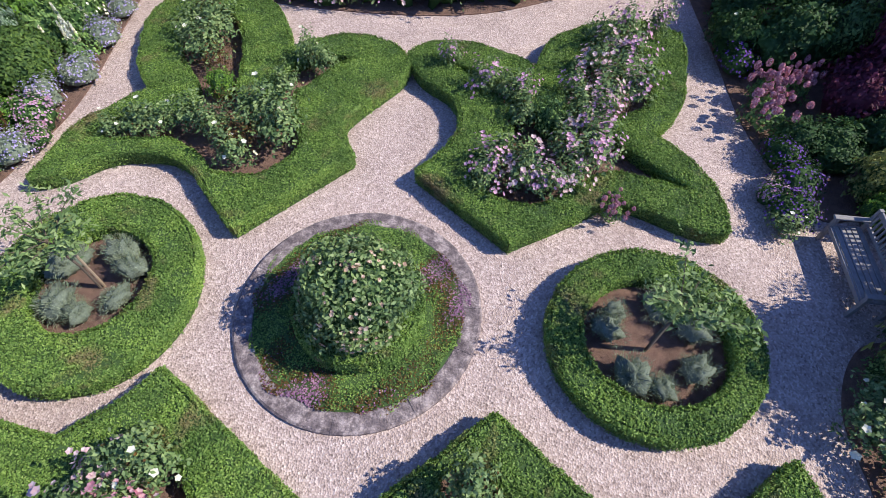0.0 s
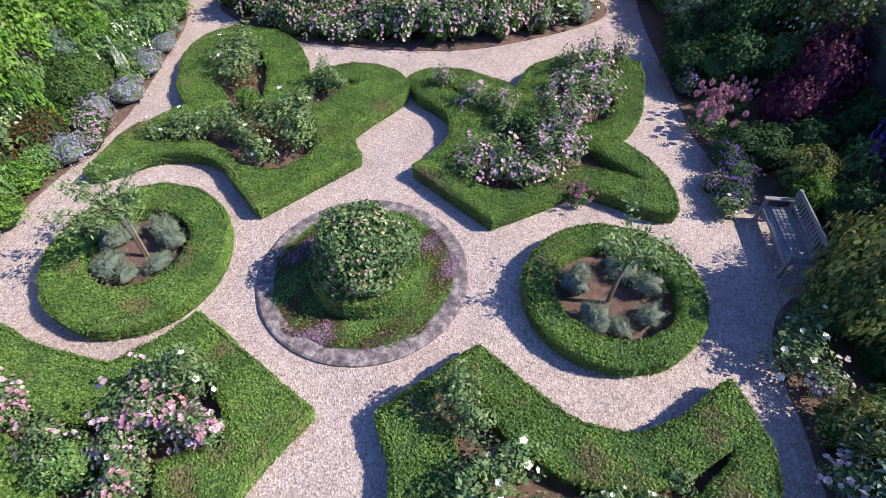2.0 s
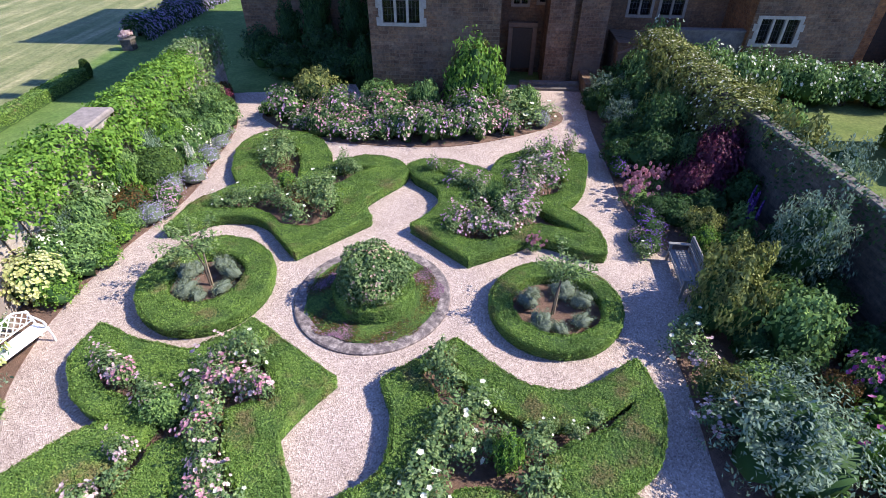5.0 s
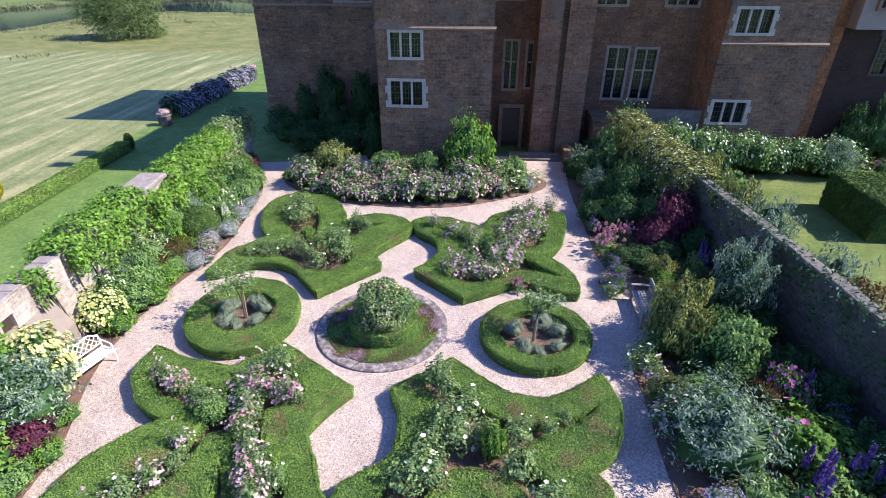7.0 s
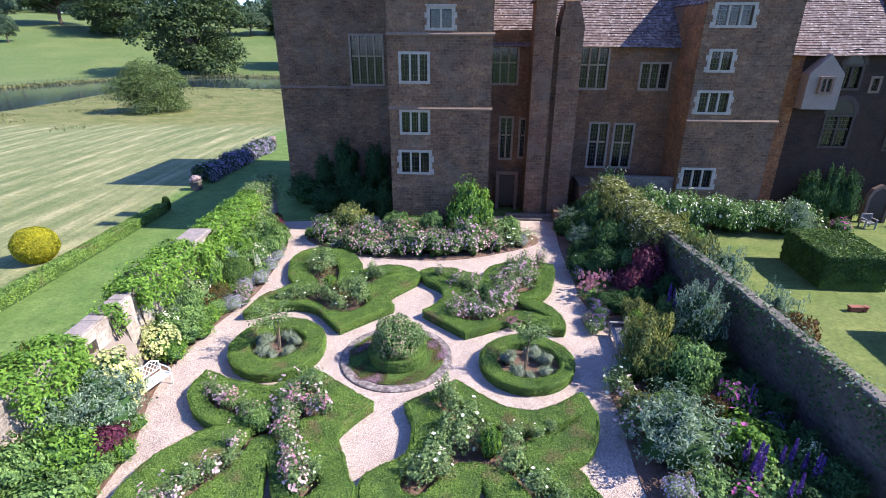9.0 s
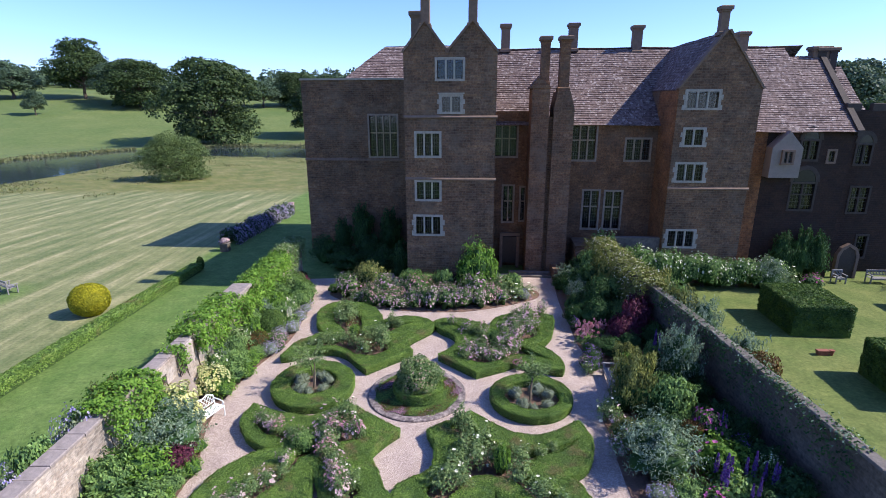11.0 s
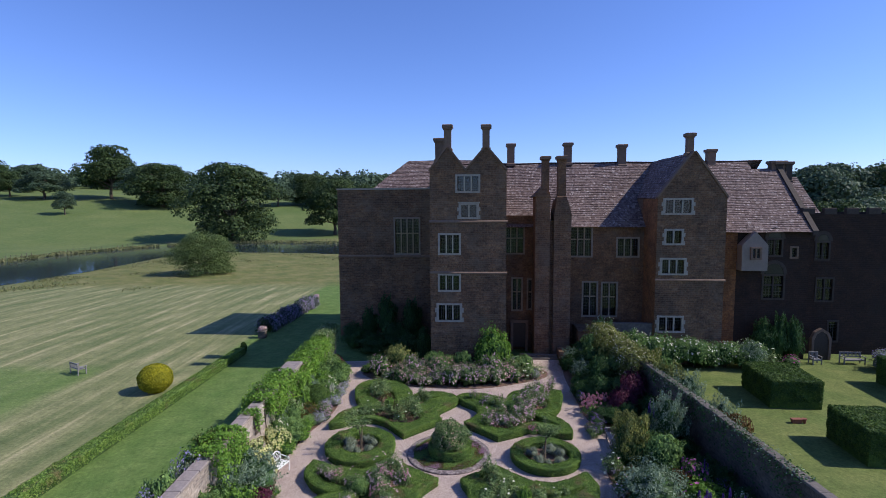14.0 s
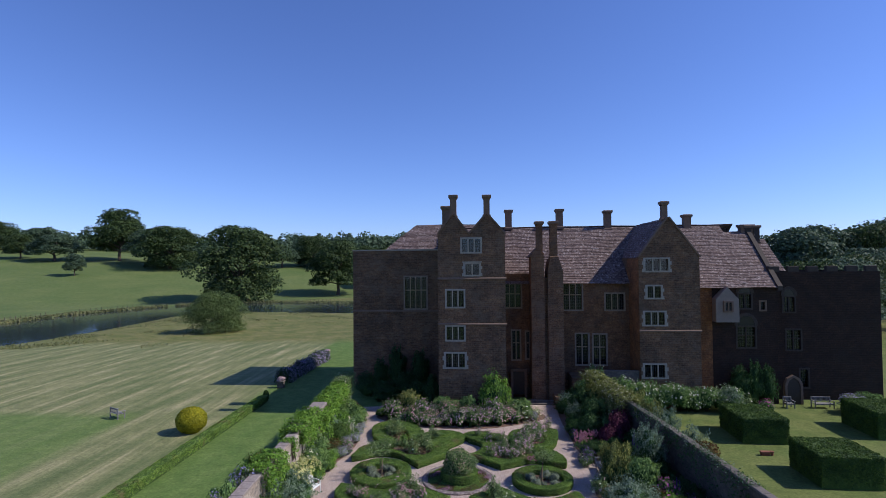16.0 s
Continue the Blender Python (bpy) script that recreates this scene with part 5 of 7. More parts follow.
# east border, from the south
# Some of the dark shrubs are added to stand in for shaded gaps.
for row in [
    ("delphinium", 9.4, -1.9, 0.8, 1.35), ("delphinium", 10.2, -1.6, 0.7, 1.35), ("delphinium", 8.9, -2.6, 0.8, 1.3), ("catmint", 6.85, -2.4, 0.5, 0.7), ("mid", 7.7, -2.4, 0.65, 0.8), ("magenta", 8.4, -3.0, 0.6, 0.8), ("lilac", 6.6, -3.4, 0.6, 0.8),
    ("grey", 7.35, -0.7, 1.28, 1.75), ("geranium", 9.55, -0.95, 0.95, 1.15), ("magenta", 9.9, 0.8, 0.55, 1.35), ("delphinium", 10.2, 0.5, 0.45, 1.3), ("bronze", 9.2, 0.6, 0.45, 1.1), ("violet", 10.6, -0.3, 0.5, 1.0), ("olive", 6.75, 0.8, 0.5, 1.0),
    ("rose_pale", 6.35, 0.1, 0.40, 0.8), ("mid", 7.6, 1.0, 0.6, 0.8), ("dark", 8.6, 1.5, 0.75, 0.8), ("dark", 10.8, 1.9, 0.7, 1.0), ("rose_cream", 6.4, 2.2, 0.42, 0.85), ("rose_pale", 6.65, 1.65, 0.34, 0.75), ("rose_cream", 6.75, 2.75, 0.36, 0.8),
    ("mid", 9.2, 2.3, 0.88, 2.0), ("dark", 8.1, 2.2, 0.5, 0.9), ("olive", 7.65, 2.95, 0.75, 2.3), ("olive", 8.1, 3.9, 0.62, 2.2), ("mid", 7.3, 3.1, 0.40, 0.9), ("dark", 9.5, 4.3, 0.8, 1.0), ("dark", 10.9, 3.8, 0.6, 1.0),
    ("grey", 10.4, 4.7, 0.92, 2.75), ("dark", 9.4, 5.9, 0.7, 1.0), ("olive", 8.85, 7.0, 0.52, 1.15), ("fresh", 8.6, 6.3, 0.40, 0.9), ("delphinium", 10.2, 7.3, 0.55, 1.35), ("delphinium", 10.5, 7.8, 0.45, 1.3),
    ("violet", 6.95, 6.5, 0.48, 0.6), ("violet", 7.3, 7.2, 0.50, 0.7), ("lilac", 6.75, 7.0, 0.3, 0.5), ("rose_cream", 6.7, 6.1, 0.3, 0.5), ("dark", 8.4, 8.2, 0.65, 0.8),
    ("purple", 10.2, 9.9, 0.95, 2.1), ("purple", 9.4, 9.5, 0.75, 1.5), ("purple", 10.6, 10.6, 0.7, 2.3), ("allium", 7.35, 9.3, 0.58, 0.95), ("allium", 7.7, 10.1, 0.55, 1.0), ("allium", 8.4, 10.2, 0.42, 1.0),
    ("dark", 7.6, 12.0, 0.7, 1.1), ("purple", 8.3, 12.5, 0.6, 1.0), ("dark", 7.7, 8.4, 0.55, 0.8), ("violet", 7.25, 8.0, 0.4, 0.7), ("dark", 9.5, 8.4, 0.7, 1.0), ("dark", 10.9, 9.0, 0.6, 1.3), ("dark", 10.8, 6.2, 0.6, 1.0), ("dark", 10.9, -0.9, 0.7, 1.1), ("dark", 11.0, -2.4, 0.8, 1.2), ("dark", 11.1, 0.7, 0.6, 1.1), ("delphinium", 10.7, -2.3, 0.7, 1.3), ("delphinium", 9.7, -2.7, 0.6, 1.25), ("dark", 10.0, -3.2, 0.8, 1.0), ("white", 10.8, -1.6, 0.35, 1.2), ("violet", 7.4, 11.3, 0.5, 0.75), ("dark", 8.6, 11.6, 0.9, 1.6), ("mid", 10.0, 11.9, 0.8, 1.5), ("dark", 7.9, 13.0, 0.8, 1.1), ("dark", 9.2, 13.2, 1.0, 2.3), ("mid", 10.2, 14.0, 0.95, 2.3),
    ("grey", 8.5, 15.3, 0.72, 1.5), ("dark", 8.2, 14.3, 0.7, 1.0), ("dark", 9.7, 15.8, 1.1, 2.3), ("mid", 10.0, 17.4, 1.1, 2.4), ("dark", 8.7, 17.0, 0.95, 1.6), ("grey", 8.6, 18.3, 0.78, 1.5), ("dark", 9.5, 19.2, 1.0, 1.8), ("dark", 8.1, 19.4, 0.45, 0.6),
    ("olive", 10.3, 15.4, 0.9, 2.8), ("mid", 10.3, 18.7, 0.9, 2.7), ("olive", 10.5, 17.0, 0.8, 2.9), ("dark", 7.9, 18.0, 0.5, 0.9), ("rose_cream", 7.6, 12.4, 0.4, 0.7),
]:
    plant(*row)
# rose bed before the house
for row in [
    ("mid", -7.4, 18.0, 0.8, 1.2), ("olive", -5.6, 17.8, 1.1, 1.9), ("bed_mauve", -6.9, 16.7, 0.75, 1.3), ("bed_pale", -6.0, 15.9, 0.7, 1.2), ("mid", -5.2, 16.4, 0.8, 1.4), ("bed_pink", -5.1, 15.3, 0.6, 1.0),
    ("bed_mauve", -4.3, 16.2, 0.8, 1.3), ("bed_mauve", -4.2, 15.1, 0.7, 1.1), ("grey", -3.3, 17.0, 0.6, 1.5), ("bed_pink", -3.4, 15.8, 0.75, 1.2), ("bed_pale", -3.2, 14.8, 0.7, 1.0), ("mid", -2.4, 17.4, 0.9, 2.1),
    ("mid", -1.2, 17.6, 0.9, 2.2), ("bed_pink", -2.3, 16.2, 0.8, 1.4), ("bed_mauve", -2.2, 14.9, 0.7, 1.1), ("bed_mauve", -1.3, 15.9, 0.8, 1.4), ("bed_pale", -1.2, 14.7, 0.7, 1.0), ("mid", -0.2, 17.2, 0.7, 1.5),
    ("bed_pink", -0.3, 15.8, 0.8, 1.3), ("bed_mauve", -0.1, 14.7, 0.7, 1.1), ("bed_pink", 0.8, 16.3, 0.8, 1.4), ("bed_mauve", 0.9, 14.8, 0.7, 1.1), ("bed_mauve", 1.7, 15.8, 0.8, 1.3), ("bed_pale", 2.0, 15.0, 0.65, 1.0),
    ("mid", 2.6, 17.0, 0.8, 1.5), ("bed_pink", 2.7, 15.7, 0.7, 1.2), ("rose_green", 3.5, 16.4, 0.8, 1.5), ("bed_mauve", 3.4, 15.4, 0.55, 0.9), ("rose_cream", 4.3, 16.2, 0.8, 1.3), ("mid", 4.4, 17.3, 0.7, 1.2),
    ("rose_cream", 5.2, 16.8, 0.7, 1.2), ("catmint", 5.1, 16.0, 0.4, 0.6), ("bed_pink", 1.6, 17.2, 0.8, 1.5), ("violet", -3.9, 16.9, 0.35, 1.2), ("dark", -6.6, 18.6, 0.9, 1.5), ("fresh", -8.0, 17.5, 0.4, 0.8),
]:
    plant(row[0], row[1], row[2], row[3] * 0.98, row[4] * (0.9 + 0.35 * math.sin(row[1] * 5.3 + row[2] * 3.1)))
# roses in the parterre
for row in [
    # north-west: leafy, few white blooms, an old purple clump in the middle
    ("rose_green", -6.3, 13.2, 0.55, 1.0), ("rose_green", -5.9, 12.5, 0.50, 0.95), ("rose_cream", -6.6, 12.4, 0.45, 0.9), ("rose_green", -6.1, 11.6, 0.50, 0.95), ("rose_bronze", -5.6, 11.2, 0.42, 0.8), ("rose_bronze", -6.5, 13.4, 0.4, 0.9),
    ("fresh", -5.35, 10.3, 0.34, 0.7), ("rose_cream", -3.35, 11.3, 0.34, 1.0), ("rose_green", -3.0, 11.1, 0.34, 0.85), ("rose_green", -3.75, 10.3, 0.30, 0.8), ("rose_bronze", -4.9, 9.35, 0.3, 0.9),
    ("rose_cream", -3.8, 9.2, 0.50, 1.1), ("rose_green", -4.3, 9.0, 0.50, 1.0), ("rose_green", -3.6, 8.5, 0.45, 1.05), ("rose_bronze", -4.4, 8.3, 0.45, 0.95), ("rose_cream", -4.5, 7.9, 0.42, 0.9), ("rose_green", -5.1, 8.8, 0.40, 0.85),
    ("rose_green", -5.7, 9.1, 0.42, 0.85), ("rose_cream", -6.4, 8.9, 0.38, 0.85), ("rose_green", -6.9, 8.9, 0.36, 0.75), ("rose_cream", -7.4, 8.75, 0.28, 0.65),
    # north-east: mauve blooms
    ("rose_mauve", 0.15, 11.2, 0.26, 0.9), ("rose_mauve", 1.0, 10.2, 0.34, 0.95), ("rose_green", 1.5, 9.9, 0.36, 0.9), ("rose_mauve", 1.85, 9.7, 0.30, 1.0), ("rose_green", 1.75, 9.1, 0.36, 0.85), ("mid", 2.45, 9.0, 0.40, 1.0),
    ("rose_mauve", 1.05, 7.75, 0.36, 0.95), ("rose_mauve", 0.85, 7.25, 0.34, 0.9), ("rose_pale", 1.6, 7.3, 0.42, 1.0), ("rose_green", 1.5, 7.7, 0.42, 0.9), ("rose_mauve", 2.0, 7.0, 0.40, 0.95), ("rose_pale", 2.5, 7.15, 0.36, 0.9),
    ("rose_mauve", 2.75, 7.6, 0.42, 1.05), ("rose_mauve", 3.2, 7.7, 0.42, 1.05), ("rose_green", 2.6, 8.1, 0.40, 0.9), ("rose_mauve", 3.3, 8.3, 0.40, 1.1), ("rose_pale", 2.9, 8.7, 0.36, 1.0), ("rose_mauve", 3.5, 9.0, 0.38, 1.1),
    ("rose_green", 3.1, 9.4, 0.40, 0.95), ("rose_mauve", 3.0, 9.95, 0.34, 1.0), ("rose_pale", 3.7, 9.7, 0.45, 1.1), ("rose_mauve", 4.4, 9.8, 0.42, 1.1), ("rose_green", 4.2, 10.4, 0.45, 1.05), ("rose_pale", 3.7, 10.9, 0.42, 1.05),
    ("rose_mauve", 4.6, 10.9, 0.40, 1.1), ("rose_pale", 4.3, 11.5, 0.42, 1.1), ("rose_green", 4.0, 12.0, 0.36, 1.0), ("rose_mauve", 4.7, 12.2, 0.42, 1.2), ("rose_mauve", 5.5, 12.3, 0.30, 1.25), ("allium", 3.35, 6.55, 0.34, 0.55),
    # south-east: leafy with a white bloom or two, bare soil between
    ("rose_green", 0.35, 1.35, 0.36, 1.23), ("rose_green", 0.6, 0.95, 0.34, 1.02), ("rose_cream", 1.15, 0.25, 0.44, 0.98), ("rose_green", 0.6, -0.1, 0.42, 0.94), ("rose_cream", 0.9, -0.6, 0.42, 0.94), ("rose_green", 0.35, -0.75, 0.40, 0.85),
    ("rose_green", 1.5, -0.55, 0.36, 0.81), ("fresh", 1.75, -0.85, 0.34, 1.0), ("rose_green", 2.35, -0.6, 0.36, 0.81), ("rose_cream", 2.6, -0.25, 0.24, 0.68), ("rose_cream", 3.25, -0.25, 0.24, 0.55), ("rose_green", 3.75, 0.1, 0.2, 0.51),
    ("rose_cream", 0.0, -1.4, 0.46, 0.94), ("rose_green", -0.4, -1.9, 0.42, 0.85), ("rose_cream", 0.3, -1.7, 0.36, 0.81), ("rose_green", 2.3, -1.5, 0.40, 0.81), ("rose_cream", 2.9, -2.3, 0.40, 0.81), ("rose_green", 3.4, -3.0, 0.42, 0.85),
    # south-west: pale pink blooms in narrow slots
    ("rose_pale", -7.65, 1.75, 0.26, 0.8), ("rose_pale", -7.25, 1.35, 0.30, 0.85), ("rose_pink", -6.85, 1.1, 0.28, 0.8), ("rose_green", -6.2, 0.8, 0.26, 0.7), ("rose_pale", -5.9, 0.45, 0.30, 0.9), ("mid", -5.55, 0.35, 0.44, 0.9),
    ("rose_pale", -4.75, 1.6, 0.32, 1.0), ("rose_green", -4.3, 1.75, 0.36, 1.2), ("rose_cream", -4.0, 1.55, 0.34, 1.15), ("rose_pale", -4.8, 1.1, 0.40, 1.0), ("rose_pink", -4.4, 0.95, 0.40, 0.95), ("rose_pale", -3.8, 0.85, 0.36, 0.95),
    ("rose_pink", -3.55, 0.75, 0.26, 0.95), ("rose_pale", -4.9, 0.5, 0.36, 0.95), ("rose_green", -4.6, 0.1, 0.36, 0.95), ("rose_pink", -4.7, -0.2, 0.30, 0.85), ("rose_green", -4.35, -0.6, 0.30, 0.9), ("rose_pale", -4.2, -1.1, 0.34, 0.95),
    ("rose_pale", -3.9, -1.5, 0.32, 0.95), ("rose_pink", -4.05, -1.9, 0.32, 0.95), ("rose_pale", -3.7, -2.3, 0.36, 1.0), ("rose_cream", -3.4, -1.9, 0.30, 0.9), ("rose_pale", -6.0, -0.75, 0.24, 0.85), ("rose_green", -5.9, -1.3, 0.3, 0.7),
    ("rose_pale", -6.3, -1.7, 0.30, 0.75), ("rose_cream", -6.7, -2.1, 0.32, 0.8), ("rose_pale", -7.0, -2.6, 0.32, 0.8), ("rose_pale", -7.4, -2.9, 0.30, 0.8),
]:
    plant(*row)
# lavender inside the rings
for cx, cy, r in ((3.53, 3.68, 0.78), (-6.42, 4.95, 0.70)):
    for k in range(7):
        a = k * math.tau / 7 + 0.3 + 0.22 * math.sin(k * 3.7)
        plant("lavender", cx + r * math.cos(a), cy + r * math.sin(a), 0.27 + 0.06 * math.sin(k * 2.1), 0.40 + 0.08 * math.cos(k * 1.7), 0.05)
# planting on the far side of the walls
for row in [("grey", 12.6, 7.6, 0.9, 3.1), ("olive", 12.5, 9.2, 0.9, 3.3), ("bronze", 12.9, 3.2, 1.1, 2.9), ("grey", 12.9, 4.3, 0.9, 2.9), ("mid", 12.9, -1.6, 0.6, 2.4), ("mid", 12.5, 11.0, 0.9, 3.3), ("grey", 14.4, -4.2, 0.8, 1.2), ("olive", 12.2, 12.6, 0.8, 3.2),
            ("dark", -12.6, 4.5, 0.6, 1.5), ("bronze", -12.7, -3.0, 0.7, 1.4), ("catmint", -12.9, 1.0, 0.6, 1.9), ("mid", -12.7, -0.6, 0.7, 1.9), ("purple", -12.9, -2.0, 0.7, 1.6), ("mid", -12.9, -4.5, 0.9, 1.6),
            ("catmint", -12.6, 6.6, 0.5, 2.2), ("catmint", -12.5, -1.6, 0.75, 3.15), ("mid", -12.5, -3.1, 0.8, 3.2), ("olive", -12.5, -0.3, 0.6, 3.1), ("catmint", -12.5, -4.6, 0.7, 3.1)]:
    plant(*row)
# roses along the foot of the east tower
for k in range(9):
    x = 12.4 + k * 1.25
    plant("tangle", x, 19.6 - 0.06 * k, 0.95, 2.6 - 0.12 * k + 0.2 * (k % 2))
plant("tangle", 11.6, 20.6, 0.8, 3.4)
plant("tangle", 23.4, 19.2, 0.9, 2.0)
plant("grey", 23.0, 18.6, 1.0, 2.0)
plant("dark", 26.4, 20.7, 0.8, 3.6)
plant("dark", 25.2, 20.8, 0.8, 3.2)
plant("dark", 27.6, 20.6, 0.8, 3.3)
plant("rose_cream", 24.6, 18.9, 0.7, 1.2)
plant("magenta", 26.3, 18.7, 0.6, 1.0)
plant("catmint", 33.6, 18.2, 1.1, 1.6)
plant("mid", 35.3, 18.4, 1.2, 1.6)
# climbers against the west wing and the tower
for x, y, r, h in ((-7.5, 28.2, 1.0, 3.9), (-5.0, 28.0, 1.0, 3.6), (-9.3, 28.4, 0.8, 2.8), (-3.6, 21.0, 0.8, 2.6), (-6.4, 25.0, 1.4, 2.2), (-10.3, 25.5, 1.3, 2.0), (-8.4, 23.6, 1.3, 1.6), (-5.2, 22.6, 1.2, 1.8)):
    plant("dark", x, y, r, h)


def creeper(name, label, path, low, high, thick, density, leaf, size, flower=None, blooms=0, gaps=2.2, seed=5):
    """A climber that has grown over a wall: uneven depth, with bare places."""
    r = np.random.default_rng(seed)
    t = thing(name, Matrix.Translation((*path[0], 0)), label, "climber")
    ps, ns, fs, fn = [], [], [], []
    for (ax, ay), (bx, by) in zip(path[:-1], path[1:]):
        ln = math.hypot(bx - ax, by - ay)
        e = np.array([(bx - ax) / ln, (by - ay) / ln, 0])
        o = np.array([e[1], -e[0], 0])
        n = int(ln * (high - low + thick * 2) * density)
        for count, store, dirs in ((n, ps, ns), (int(blooms * ln), fs, fn)):
            u = r.uniform(0, ln, count)
            a = r.uniform(-0.15, math.pi + 0.15, count)
            wob = 0.75 + 0.25 * np.sin(u * gaps + ay) + 0.22 * np.sin(u * gaps * 2.7 + 1.3 + ay) + 0.15 * np.sin(u * 7.1 + a * 3)
            drop = r.uniform(0, 1, count)
            side = np.cos(a)
            zz = np.where(np.abs(side) > 0.6, high + 0.22 * wob - drop * (high - low) * np.clip(wob, 0.15, 1.2), high + np.sin(a) * thick * 0.34 * wob)
            w = side * thick * (0.7 + 0.5 * wob)
            p = np.array([ax, ay, 0]) + e * u[:, None] + o * w[:, None]
            p[:, 2] = zz + r.normal(0, 0.05, count)
            p = p + o * r.normal(0, 0.10, count)[:, None]
            store.append(p)
            dirs.append(o * side[:, None] + np.array([0, 0, 1.0]) * (0.4 + np.sin(a))[:, None])
    p, d = np.concatenate(ps), np.concatenate(ns)
    part("leaves", quads("leaves", leaf_quads(p, d, size, 0.6), leaf), t, "", True)
    if flower:
        tagged(part("blossom", quads("blossom", rosettes(np.concatenate(fs), np.concatenate(fn), 0.05), flower), t, "", True), kind="stuff")
    st = Shape()
    for k in range(6):
        ax, ay = path[0]
        bx, by = path[-1]
        f = (k + 0.5) / 6
        x, y = ax + (bx - ax) * f, ay + (by - ay) * f
        st.tube([(x + 0.32, y, 0.0), (x + 0.33, y + 0.15, 1.2), (x + 0.28, y - 0.1, high)], (0.035, 0.025, 0.015), 5)
    tagged(part("woody_stem", st.mesh("woody_stem", BARK), t, "", True), kind="stuff")


creeper("vine", "bright green vine spilling over the garden wall", [(-11.55, 10.9), (-11.5, 17.5)], 1.35, 3.0, 0.68, 430, VINE_GREEN, 0.08, seed=5)
creeper("vine", "bright green vine covering the garden wall below its slabs", [(-11.78, 4.3), (-11.75, 9.0)], 1.6, 3.12, 0.75, 430, VINE_GREEN, 0.075, seed=15)
creeper("vine", "bright green vine over the wall beside the bench", [(-11.85, -1.7), (-11.82, 1.2)], 1.4, 3.12, 0.78, 480, VINE_GREEN, 0.07, seed=6)
creeper("vine", "bright green vine hanging below a broad slab", [(-11.45, 8.9), (-11.45, 11.0)], 1.5, 2.7, 0.7, 430, VINE_GREEN, 0.075, seed=17)
creeper("vine", "green vine strands hanging before the wall recess", [(-11.6, 2.75), (-11.6, 3.45)], 1.7, 3.0, 0.42, 380, VINE_GREEN, 0.065, seed=16)
creeper("climbing_rose", "pale climbing rose at the end of the garden wall", [(-11.6, 17.5), (-11.6, 21.4)], 1.0, 3.1, 0.6, 420, ROSE_GREEN, 0.07, CREAM, 30, seed=7)
creeper("rambling_rose", "white rambling rose along the top of the mossy wall", [(11.5, 10.5), (11.3, 14.0), (11.1, 20.2)], 1.2, 3.2, 0.85, 420, OLIVE_GREEN, 0.07, CREAM, 130, seed=8)
creeper("ivy", "dark ivy hanging down the mossy wall", [(12.1, -3.5), (11.87, 4.0), (11.5, 10.5)], 0.9, 3.0, 0.30, 110, DARK_GREEN, 0.06, gaps=1.3, seed=19)
creeper("ivy", "sparse ivy and weeds on the mossy wall", [(12.1, -3.5), (11.87, 4.0), (11.5, 10.5)], 2.5, 3.12, 0.30, 32, GREY_GREEN, 0.055, seed=9)
plant("olive", 1.7, 17.9, 0.7, 3.0)
plant("fresh", 2.0, 17.5, 1.15, 3.2)
plant("fresh", 1.3, 17.2, 0.7, 2.3)
plant("fresh", 2.7, 17.4, 0.7, 2.6)

# ---- centre of the parterre ----
C = (-1.53, 4.41)
kerb = thing("circular_kerb", Matrix.Translation((*C, G)), "ring of weathered stone kerbs round the centre bed", "kerb", "", "structure")
for k in range(30):
    a0, a1 = k * math.tau / 30 + 0.0005, (k + 1) * math.tau / 30 - 0.0005
    s = Shape()
    top = 0.085 + 0.006 * math.sin(k * 2.3)
    prof = [(1.86, 0.0), (1.86, top - 0.02), (1.89, top), (2.18, top), (2.22, top - 0.03), (2.22, 0.0)]
    n = len(prof)
    vs = [(r * math.cos(a), r * math.sin(a), z) for a in (a0, (a0 + a1) / 2, a1) for r, z in prof]
    fs = [(j * n + i, (j + 1) * n + i, (j + 1) * n + i + 1, j * n + i + 1) for j in range(2) for i in range(n - 1)] + [tuple(range(n)), tuple(range(3 * n - 1, 2 * n - 1, -1))]
    part("kerb_stone", s.add(vs, fs).mesh("kerb_stone", KERB), kerb)


def thyme_bed():
    """A low domed mat of creeping thyme inside the kerb."""
    n = 26000
    a = rng.uniform(0, 6.28, n)
    r = (1.93 + 0.07 * np.sin(a * 5 + 1) + 0.05 * np.sin(a * 13)) * np.sqrt(rng.uniform(0, 1, n))
    p = np.column_stack([C[0] + r * np.cos(a), C[1] + r * np.sin(a), G + 0.10 + 0.07 * np.maximum(-0.02, 1 - (r / 1.9) ** 2) + 0.02 * np.sin(r * 9 + a * 5)])
    t = thing("thyme_mat", Matrix.Translation((*C, G + 0.1)), "low mat of green thyme with purple flower patches", "ground cover")
    base = Shape().lathe([(1.87, 0.0), (1.87, 0.08), (1.3, 0.12), (0.6, 0.15), (0.05, 0.16)], 40, Matrix.Translation((*C, G)))
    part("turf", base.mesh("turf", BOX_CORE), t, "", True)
    f = np.sin(p[:, 0] * 2.3 + 1.0) + np.sin(p[:, 1] * 2.9) + np.sin(p[:, 0] * 5.1 - p[:, 1] * 4.3) * 0.9 + 1.1 * (r / 1.9) ** 2 + rng.normal(0, 0.5, n)
    up = np.tile([0, 0, 1.0], (n, 1))
    part("thyme", quads("thyme", leaf_quads(p[f < 1.1], up[f < 1.1], 0.02, 0.5), BOX_GREEN), t, "", True)
    tagged(part("thyme_blossom", quads("thyme_blossom", leaf_quads(p[f >= 2.4], up[f >= 2.4], 0.018, 0.5, 0.8), THYME_PETAL), t, "purple thyme blossom", True), kind="stuff")
    part("dry_thyme", quads("dry_thyme", leaf_quads(p[(f >= 1.1) & (f < 2.4)], up[(f >= 1.1) & (f < 2.4)], 0.02, 0.5), RED_BROWN), t, "", True)


